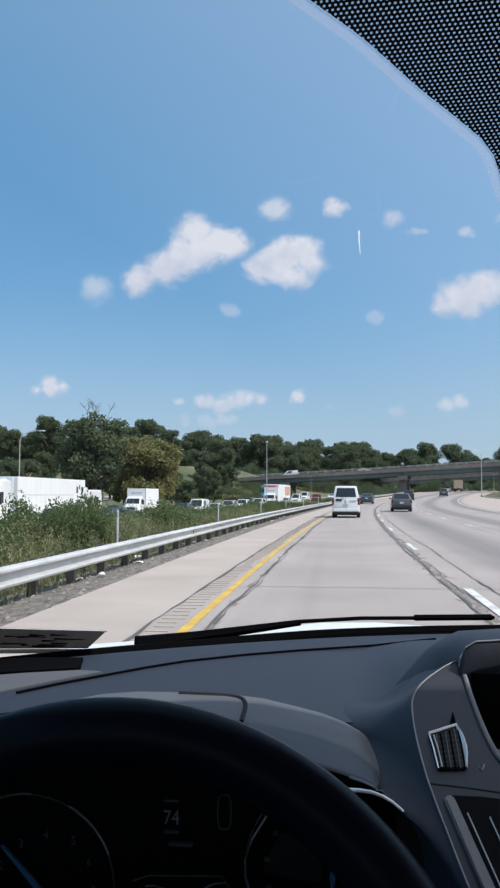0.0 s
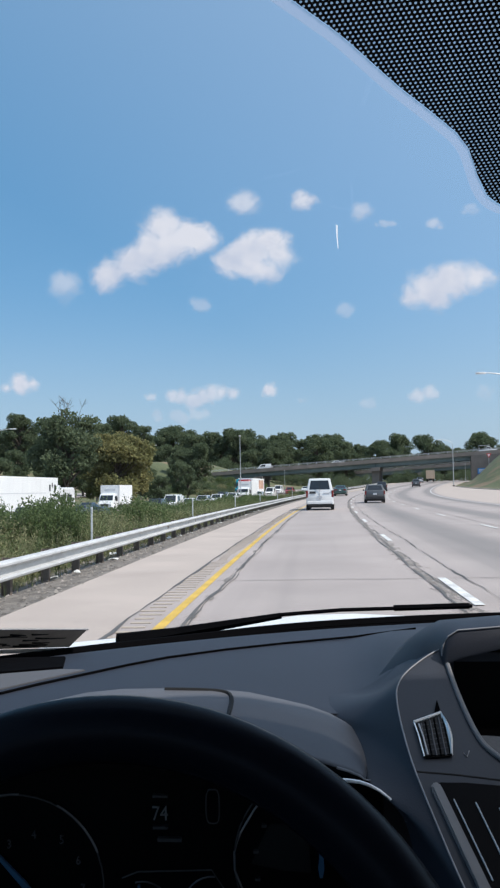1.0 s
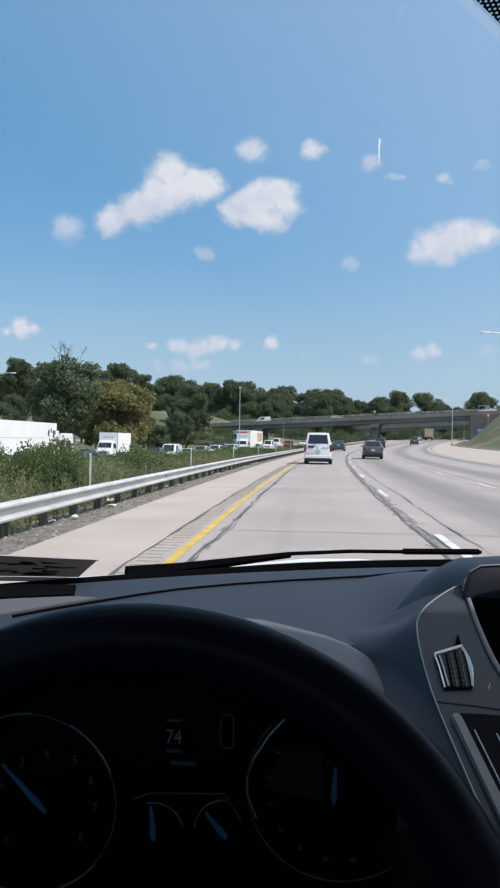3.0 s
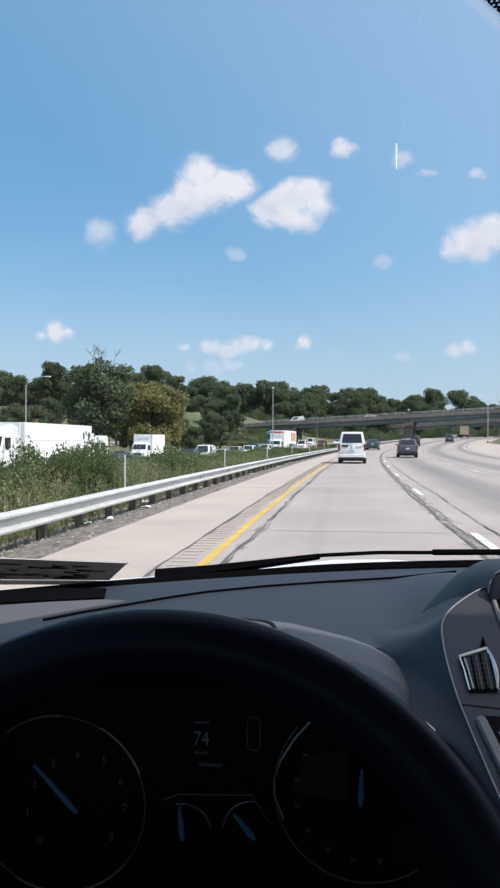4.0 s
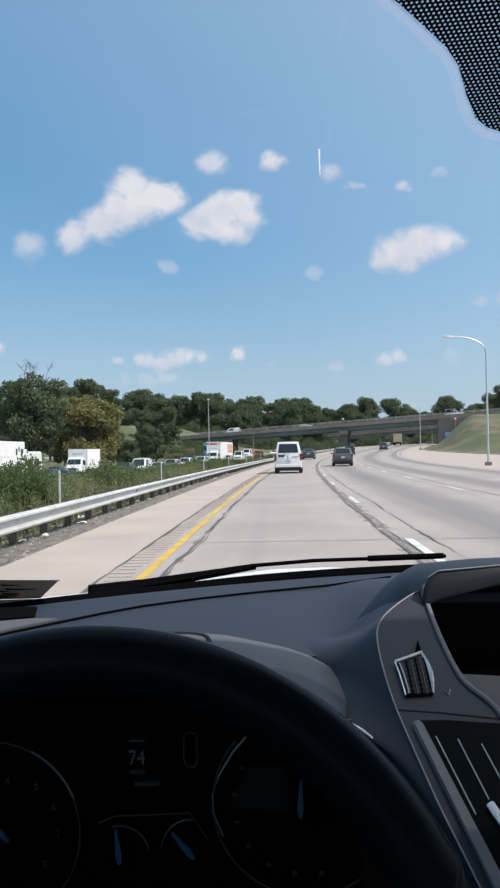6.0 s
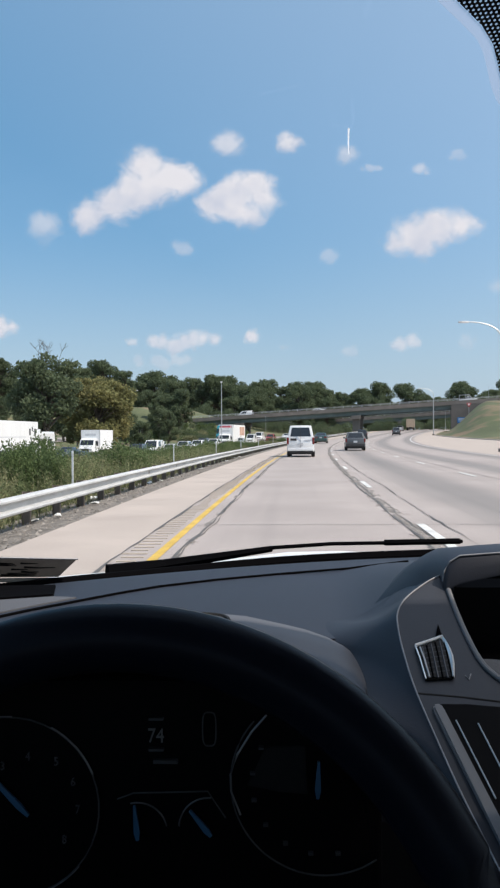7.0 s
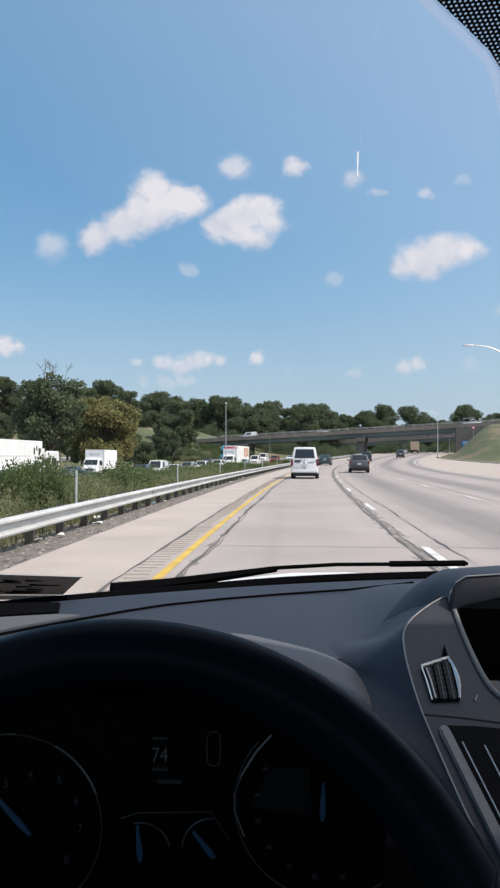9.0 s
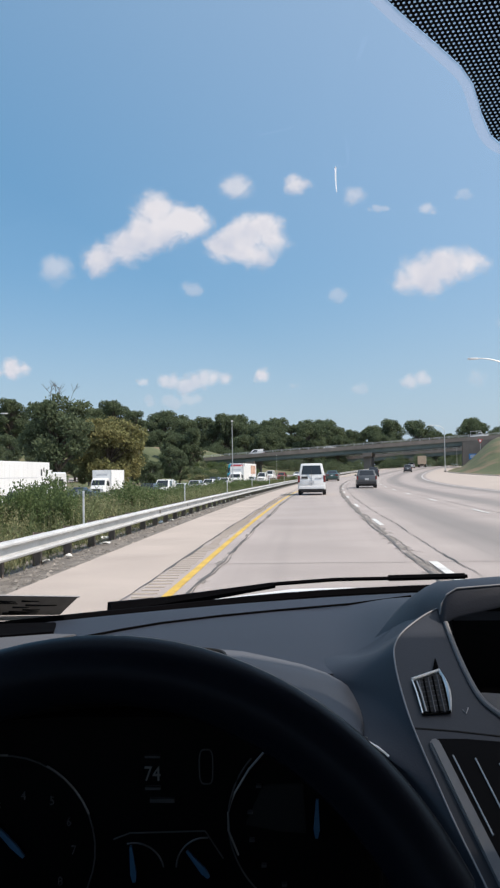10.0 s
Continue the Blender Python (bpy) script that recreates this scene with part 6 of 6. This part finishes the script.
part("bezel_edge", tube([panel_pt(x, s, 0.001) for x, s in eased(EDGE_R)], 0.0022, 8), M["edge"], panel, "rounded grey edge")
RIDGE = eased(EDGE_R[4:])
part("console_side", panel_prism([(0.1504, 0.1030), (0.1796, 0.1015), (0.32, 0.098), (0.32, -0.12)] + [(x + 0.0022, s) for x, s in RIDGE[::-1]], 0.006, -0.002, 0.001), M["console"], panel, "paler grey side of the console under the screen")
part("panel_gap", tube([panel_pt(0.0895, 0.0679, 0.0), panel_pt(0.12, 0.0650, 0.0), panel_pt(0.1662, 0.0584, 0.0)], 0.0008, 5), M["rubber"], panel)
part("panel_mark", tube([panel_pt(0.1285, 0.0850, 0.0005), panel_pt(0.1308, 0.0812, 0.0005), panel_pt(0.1332, 0.0870, 0.0005)], 0.0005, 4), M["seam"], panel, "small printed mark")
# small upper outlet with a chrome frame
OUT = [(0.0930, 0.1130), (0.1164, 0.1229), (0.1190, 0.1175), (0.1207, 0.1110), (0.1216, 0.1035), (0.1213, 0.0955), (0.1189, 0.0813), (0.0970, 0.0794)]
outlet = part("air_outlet", panel_prism(OUT, 0.010, 0.003, 0.001), M["black"], own, "small black outlet with ribs")
for k in range(6):
    x = 0.0985 + 0.0037 * k
    part("rib", tube([panel_pt(x, 0.1122 + 0.00155 * k, 0.0030), panel_pt(x + 0.0008, 0.0805, 0.0030)], 0.0008, 5), M["matt"] if k % 2 else M["trim"], outlet)
for k in range(6):
    q = 0.0850 + 0.0050 * k
    part("cross_rib", tube([panel_pt(0.0975, q, 0.0028), panel_pt(0.1195, q + 0.0035, 0.0028)], 0.0006, 4), M["trim"], outlet)
part("pointer", panel_prism([(0.1098, 0.1198), (0.1165, 0.1222), (0.1150, 0.1378)], 0.003, 0.0035, 0.0008), M["matt"], outlet, "small black pointer")
part("chrome_frame", tube([panel_pt(*OUT[0], 0.0035), panel_pt(*OUT[1], 0.0035)], 0.0013, 6), M["chrome"], outlet, "bright chrome edge")
bm = bmesh.new()
for a, b, w0, w1 in zip(OUT[1:6], OUT[2:7], (0.0016, 0.0028, 0.0036, 0.0036, 0.0032), (0.0028, 0.0036, 0.0036, 0.0032, 0.0016)):
    vs = [bm.verts.new(panel_pt(x, s, h)) for x, s, h in ((a[0] + 0.0006, a[1], 0.002), (b[0] + 0.0006, b[1], 0.002), (b[0] - w1 * 0.4, b[1], 0.0052), (a[0] - w0 * 0.4, a[1], 0.0052), (b[0] - w1, b[1], 0.0030), (a[0] - w0, a[1], 0.0030))]
    bm.faces.new((vs[0], vs[1], vs[2], vs[3]))
    bm.faces.new((vs[3], vs[2], vs[4], vs[5]))
bmesh.ops.remove_doubles(bm, verts=bm.verts, dist=0.00005)
part("chrome_frame", bm, M["chrome"], outlet, "broad bright chrome edge", smooth=True)
part("chrome_frame", tube([panel_pt(*OUT[0], 0.0035), panel_pt(0.0951, 0.100, 0.0035), panel_pt(*OUT[7], 0.0035)], 0.0006, 6), M["chrome"], outlet, "bright chrome edge")
part("chrome_frame", tube([panel_pt(OUT[0][0] + 0.0035, OUT[0][1] - 0.002, 0.0040), panel_pt(0.0985, 0.098, 0.0040), panel_pt(OUT[7][0] + 0.0030, OUT[7][1] + 0.001, 0.0040)], 0.0007, 6), M["satin"], outlet, "inner satin edge")
# tall lower vent
vent = part("air_vent", panel_prism([(0.1010, 0.0545), (0.1060, 0.0572), (0.1250, 0.0566), (0.1640, 0.0535), (0.1700, 0.0455), (0.1725, 0.0290), (0.188, -0.03), (0.211, -0.12), (0.152, -0.12)], 0.004, 0.002, 0.0006), M["screen"], own, "tall black air vent with thin slats")
part("vent_frame", panel_prism([(0.0985, 0.0515), (0.0993, 0.0552), (0.1018, 0.0566), (0.1050, 0.0560), (0.1064, 0.0530), (0.1338, -0.0500), (0.1525, -0.12), (0.1420, -0.12), (0.1258, -0.0500)], 0.006, 0.004, 0.0014), M["edge"], vent, "satin grey frame")
for (xa, sa, xb, sb) in ((0.1139, 0.0417, 0.1301, -0.0215), (0.1296, 0.0391, 0.1414, -0.0101), (0.1460, 0.0347, 0.1665, -0.0500)):
    part("slat", tube([panel_pt(xa, sa, 0.0025), panel_pt(xb, sb, 0.0025)], 0.0006, 5), M["satin"], vent, "thin pale slat edge")
part("vent_tab", tube([panel_pt(0.1411, -0.0145, 0.004), panel_pt(0.1530, -0.0450, 0.004)], 0.0030, 8), M["chrome"], vent, "bright adjusting tab")
# screen under its cowl
scr = part("screen", prism([(0.137, 1.294), (0.76, 1.294), (0.76, 1.12), (0.137, 1.12)], 0.01, 0.002), M["screen"], own, "dark switched-off centre screen")
scr.matrix_basis = pose(0, 0.766, 0)
# cowl over the screen: a padded brow with rounded ends that runs back into the dashboard
COWL = [(0.1268, 1.238), (0.1265, 1.262), (0.1262, 1.286), (0.1275, 1.295), (0.1320, 1.3030), (0.141, 1.3085), (0.20, 1.3130)]
BROW = [(0.1305, 1.238), (0.1300, 1.262), (0.1290, 1.270), (0.1288, 1.2765), (0.1315, 1.2790), (0.141, 1.2830), (0.20, 1.2970)]
COWL, BROW = [row + [(MIDX, row[-1][1] + 0.0045)] + [(2 * MIDX - x, z) for x, z in row[::-1]] for row in (COWL, BROW)]
bm = bmesh.new()
rows = []
for y, f, drop in ((0.79, 1.0, -0.004), (0.752, 1.0, -0.001), (0.7475, 0.96, 0.0), (0.7470, 0.88, 0.0), (0.7490, 0.5, 0.0), (0.7505, 0.12, 0.0), (0.7525, 0.02, 0.0), (0.756, 0.0, 0.0), (0.80, 0.0, 0.001), (0.86, 0.0, 0.008), (0.93, 0.0, 0.025), (1.02, 0.0, 0.06)):
    flare = 0.040 * step(0.765, 0.83, y)  # the brow widens into the dashboard behind its rim
    row = [(a[0] + (b[0] - a[0]) * f, a[1] + (b[1] - a[1]) * f) for a, b in zip(COWL, BROW)]
    rows.append([bm.verts.new((x - (max(0.0, flare * (1.3055 - z) / 0.0435) if x < 0.15 and f == 0 else 0.0), y, z - drop)) for x, z in row])
for a, b in zip(rows, rows[1:]):
    for i in range(len(COWL) - 1):
        bm.faces.new((a[i], a[i + 1], b[i + 1], b[i]))
cowl = part("screen_cowl", bm, M["pad"], own, "dark padded brow over the screen", smooth=True)
part("cowl_seam", tube([(x, 0.7515, z) for x, z in COWL[2:7]], 0.0008, 6), M["seam"], cowl, "fine pale seam line")

# wiper, outside the glass
wip = part("wiper", tube([glass_at(-0.265, -0.034, -0.006), glass_at(-0.192, -0.026, -0.006), glass_at(-0.072, -0.008, -0.006), glass_at(-0.032, 0.006, -0.006), glass_at(0.058, 0.009, -0.006), glass_at(0.15, 0.003, -0.006), glass_at(0.274, 0.0, -0.006)], 0.0032, 6), M["matt"], own, "black wiper blade")
part("arm", tube([glass_at(-0.268, -0.040, -0.006), glass_at(-0.192, -0.030, -0.006), glass_at(-0.035, 0.002, -0.006)], 0.013, 6, taper=0.005), M["matt"], wip)
part("arm", tube([glass_at(0.145, 0.002, -0.007), glass_at(0.27, -0.001, -0.007)], 0.0052, 6), M["matt"], wip)

# shell of the car
SHELL = paint("car_shell_paint", (0.76, 0.76, 0.75))
bm = bmesh.new()
rows = []
for j in range(17):
    y = 1.62 + 0.85 * j / 16
    rows.append([bm.verts.new((MIDX + 0.93 * (i / 8 - 1) * (1 - 0.1 * (j / 16) ** 2), y - 0.30 * (i / 8 - 1) ** 2, 1.1635 + 0.018 * math.exp(-((abs(i / 8 - 1) - 0.46) / 0.2) ** 2) - 0.34 * (j / 16) ** 2.6)) for i in range(17)])
for a, b in zip(rows, rows[1:]):
    for i in range(16):
        bm.faces.new((a[i], a[i + 1], b[i + 1], b[i]))
part("bonnet", bm, mat("bonnet_paint", (0.72, 0.72, 0.71), 0.5, var=0.06, scale=2, fine=40, bump=0.02), own, "pale bonnet", smooth=True)
bm = box(MIDX - 0.95, MIDX + 0.95, 1.30, 2.42, 0.25, 0.78, 0.08)
part("front_body", bm, SHELL, own)
bm = bmesh.new()
rows = []
for i in range(25):
    x = -0.46 + 1.82 * i / 24
    f = 1.40 - 0.46 * (x - MIDX) ** 2
    rows.append([bm.verts.new((x, f + q, z)) for q, z in ((-0.01, 1.12), (0.0, 1.205), (0.05, 1.195), (0.13, 1.161), (0.14, 1.08))])
for a, b in zip(rows, rows[1:]):
    for i in range(4):
        bm.faces.new((a[i], b[i], b[i + 1], a[i + 1]))
part("cowl_panel", bm, M["black"], own, "black plastic cowl")
part("roof", box(MIDX - 0.84, MIDX + 0.84, -2.2, 0.42, 1.785, 1.83, 0.02), SHELL, own)
part("headliner", box(MIDX - 0.82, MIDX + 0.82, -2.15, 0.39, 1.765, 1.782, 0.004), M["liner"], own, "pale grey cloth headliner")
for sx in (-1, 1):
    x = MIDX + sx * 0.98
    part("door", box(x - 0.06, x + 0.06, -1.9, 1.30, 0.30, 1.12, 0.04), SHELL, own)
    part("door_trim", box(x - sx * 0.06 - 0.025, x - sx * 0.06 + 0.025, -1.9, 0.95, 0.35, 1.14, 0.02), M["black"], own)
    part("windshield_pillar", tube([(x, 1.02, 1.14), (MIDX + sx * 0.90, 0.72, 1.45), (MIDX + sx * 0.80, 0.38, 1.79)], 0.035, 8), M["black"], own)
    part("rear_pillar", tube([(x, -0.55, 1.12), (MIDX + sx * 0.82, -0.62, 1.79)], 0.04, 8), SHELL, own)
    part("tail_pillar", tube([(x, -2.2, 1.12), (MIDX + sx * 0.82, -2.0, 1.79)], 0.07, 8), SHELL, own)
    for y in (1.75, -1.35):
        wheel(own, MIDX + sx * 0.88, y, 0.35, 0.22, sx)
part("floor_pan", box(MIDX - 0.93, MIDX + 0.93, -2.2, 1.3, 0.28, 0.36), M["black"], own)
part("tailgate", box(MIDX - 0.93, MIDX + 0.93, -2.28, -2.2, 0.30, 1.20, 0.04), SHELL, own)
part("firewall", box(MIDX - 0.93, MIDX + 0.93, 1.20, 1.26, 0.3, 1.10), M["black"], own)
part("seat_back", box(-0.30, 0.22, -0.62, -0.48, 0.5, 1.30, 0.05), M["black"], own)
part("seat_cushion", box(-0.30, 0.22, -0.52, 0.05, 0.36, 0.62, 0.05), M["black"], own)


# ---------------------------------------------------------------- clouds, far off
def cloud_material(seed, density, ragged, puffs, grain, soft):
    m = bpy.data.materials.new("cloud_vapour")
    m.use_nodes = True
    n, l = m.node_tree.nodes, m.node_tree.links
    n.remove(n["Principled BSDF"])
    co = n.new("ShaderNodeTexCoord")
    off = n.new("ShaderNodeVectorMath")
    off.inputs[1].default_value = (seed * 7.3, seed * 3.1, 0)
    l.new(co.outputs["Object"], off.inputs[0])
    # outline: several round puffs melted together
    near = None
    for px, pz, pr in puffs:
        sb = n.new("ShaderNodeVectorMath")
        sb.operation = "SUBTRACT"
        l.new(co.outputs["Object"], sb.inputs[0])
        sb.inputs[1].default_value = (px, 0, pz)
        fl = n.new("ShaderNodeVectorMath")
        fl.operation = "MULTIPLY"
        l.new(sb.outputs[0], fl.inputs[0])
        fl.inputs[1].default_value = (1, 0, 1)
        ln = n.new("ShaderNodeVectorMath")
        ln.operation = "LENGTH"
        l.new(fl.outputs[0], ln.inputs[0])
        sr = n.new("ShaderNodeMath")
        sr.operation = "SUBTRACT"
        l.new(ln.outputs["Value"], sr.inputs[0])
        sr.inputs[1].default_value = pr
        if near is None:
            near = sr.outputs[0]
        else:
            mn = n.new("ShaderNodeMath")
            mn.operation = "SMOOTH_MIN"
            l.new(near, mn.inputs[0])
            l.new(sr.outputs[0], mn.inputs[1])
            mn.inputs[2].default_value = soft * 0.8
            near = mn.outputs[0]
    nz = n.new("ShaderNodeTexNoise")
    nz.inputs["Scale"].default_value, nz.inputs["Detail"].default_value, nz.inputs["Roughness"].default_value = grain, 9, 0.62
    nz.inputs["Distortion"].default_value = 0.35
    l.new(off.outputs[0], nz.inputs["Vector"])
    a = n.new("ShaderNodeMath")
    a.operation = "MULTIPLY_ADD"
    l.new(nz.outputs["Fac"], a.inputs[0])
    a.inputs[1].default_value = ragged
    a.inputs[2].default_value = 0.03 - ragged * 0.5
    s = n.new("ShaderNodeMath")
    s.operation = "SUBTRACT"
    l.new(a.outputs[0], s.inputs[0])
    l.new(near, s.inputs[1])
    r = n.new("ShaderNodeMapRange")
    r.interpolation_type = "SMOOTHSTEP"
    r.inputs["From Min"].default_value, r.inputs["From Max"].default_value = -0.35 * soft, soft
    r.inputs["To Max"].default_value = density
    l.new(s.outputs[0], r.inputs["Value"])
    shade = n.new("ShaderNodeTexNoise")
    shade.inputs["Scale"].default_value, shade.inputs["Detail"].default_value = 3.0, 5
    l.new(off.outputs[0], shade.inputs["Vector"])
    sep = n.new("ShaderNodeSeparateXYZ")
    l.new(co.outputs["Object"], sep.inputs[0])
    sh = n.new("ShaderNodeMath")
    sh.operation = "MULTIPLY_ADD"
    l.new(sep.outputs["Z"], sh.inputs[0])
    sh.inputs[1].default_value = 0.45
    l.new(shade.outputs["Fac"], sh.inputs[2])
    ramp = n.new("ShaderNodeMix")
    ramp.data_type = "RGBA"
    ramp.inputs["A"].default_value, ramp.inputs["B"].default_value = (0.62, 0.67, 0.81, 1), (0.885, 0.875, 0.935, 1)
    rr = n.new("ShaderNodeMapRange")
    rr.inputs["From Min"].default_value, rr.inputs["From Max"].default_value = 0.2, 0.62
    l.new(sh.outputs[0], rr.inputs["Value"])
    l.new(rr.outputs[0], ramp.inputs["Factor"])
    em, tr, mx = n.new("ShaderNodeEmission"), n.new("ShaderNodeBsdfTransparent"), n.new("ShaderNodeMixShader")
    l.new(ramp.outputs["Result"], em.inputs["Color"])
    em.inputs["Strength"].default_value = CLOUD_GLOW
    l.new(r.outputs[0], mx.inputs[0])
    l.new(tr.outputs[0], mx.inputs[1])
    l.new(em.outputs[0], mx.inputs[2])
    l.new(mx.outputs[0], n["Material Output"].inputs["Surface"])
    return m


CLOUD_GLOW = 0.95
# azimuth to the right and elevation of the middle, width and height, all in degrees; density
HIGH = [(-16.5, 13.4, 1.9, 2.5, 0.50), (-4.0, 18.8, 2.4, 2.3, 0.70), (0.2, 19.2, 1.7, 1.7, 0.85), (4.1, 18.1, 1.6, 1.6, 0.50), (5.8, 17.3, 1.7, 0.6, 0.35), (9.0, 17.0, 1.2, 1.0, 0.50), (11.4, 17.7, 1.2, 0.9, 0.25),
        (-7.0, 12.5, 1.7, 1.1, 0.35), (2.9, 11.8, 1.5, 1.2, 0.30), (14.5, 30.0, 6.0, 3.2, 0.8), (24.0, 16.0, 6.0, 3.5, 0.7)]
LOW_DOWN = [(-19.1, 7.0, 2.6, 1.4, 0.95), (-10.6, 6.3, 1.0, 0.7, 0.50), (-7.1, 6.3, 4.5, 1.4, 0.75), (-8.5, 5.0, 4.3, 0.9, 0.30), (-2.5, 6.5, 1.6, 1.2, 0.90), (8.0, 6.0, 2.3, 1.1, 0.60), (4.2, 5.7, 1.5, 0.9, 0.25),
            (-0.2, 5.9, 1.0, 0.6, 0.20), (12.0, 6.0, 1.5, 1.2, 0.25), (17.0, 9.2, 7.0, 2.2, 0.35), (21.0, 10.2, 2.2, 2.4, 0.5), (-27.0, 7.4, 3.4, 1.8, 0.9)]
# the three large clouds: middle, then puffs as offsets across and up and a radius, in degrees
LARGE = [((-9.79, 15.98), [(-3.24, -1.97, 1.08), (-1.74, -1.0, 1.35), (-0.41, -0.33, 1.55), (0.14, 1.68, 1.39), (1.88, 0.93, 1.39), (2.65, 0.7, 1.08), (0.73, 0.0, 1.39)]),
         ((-3.05, 15.48), [(-2.13, -0.4, 0.85), (-0.58, -0.16, 1.55), (1.04, 0.82, 1.01), (1.28, -0.01, 0.97), (0.52, -1.17, 1.01), (-0.13, 0.92, 0.77)]),
         ((9.86, 12.83), [(-2.42, -0.47, 0.77), (-1.23, 0.03, 1.32), (0.24, 0.51, 1.32), (1.7, 0.38, 0.85), (-0.85, -0.96, 0.7), (2.56, 0.51, 0.43)])]
every = [(az, el, 5.2, 0.97, 0.52, 2.8, 0.17, [(x / 5.2, z / 5.2, q / 5.2) for x, z, q in puffs]) for (az, el), puffs in LARGE]
for k, (az, el, w, h, dens) in enumerate(HIGH + LOW_DOWN):
    r = random.Random(60 + k)
    half = 1.0 * max(w, h)
    n = 5 if w < 2.0 * h else 8
    puffs = []
    for i in range(n):
        x = (i / (n - 1) - 0.5) * max(0.1, w - 0.7 * h) + r.uniform(-0.1, 0.1) * w
        rad = h * r.uniform(0.30, 0.44) * (1 - 0.45 * abs(2 * i / (n - 1) - 1))
        puffs.append((x / half, (r.uniform(-0.16, 0.20) * h) / half, rad / half))
    every.append((az, el, half, dens, 0.95 * h / half, 1.05 * half / h, 0.30 * h / half, puffs))
for i, (az, el, half, dens, rag, grain, soft, puffs) in enumerate(every):
    D = 2800 + 70 * i
    bm = bmesh.new()
    bmesh.ops.create_grid(bm, x_segments=10, y_segments=10, size=1.0)
    for v in bm.verts:
        v.co = (v.co.x, -0.25 * (1 - 0.5 * v.co.length_squared), v.co.y)
    ob = part("cloud", bm, cloud_material(i, dens, rag, puffs, grain, soft), None, smooth=True)
    a, e, q = radians(az), radians(el), D * radians(half)
    ob.matrix_basis = pose(D * math.sin(a) * math.cos(e), D * math.cos(a) * math.cos(e), D * math.sin(e), -el, 0, -az) @ Matrix.Diagonal((q, q * 0.5, q, 1))
    tagged(ob, "small white fair-weather cloud in the blue sky", "cloud", "clouds", "structure")
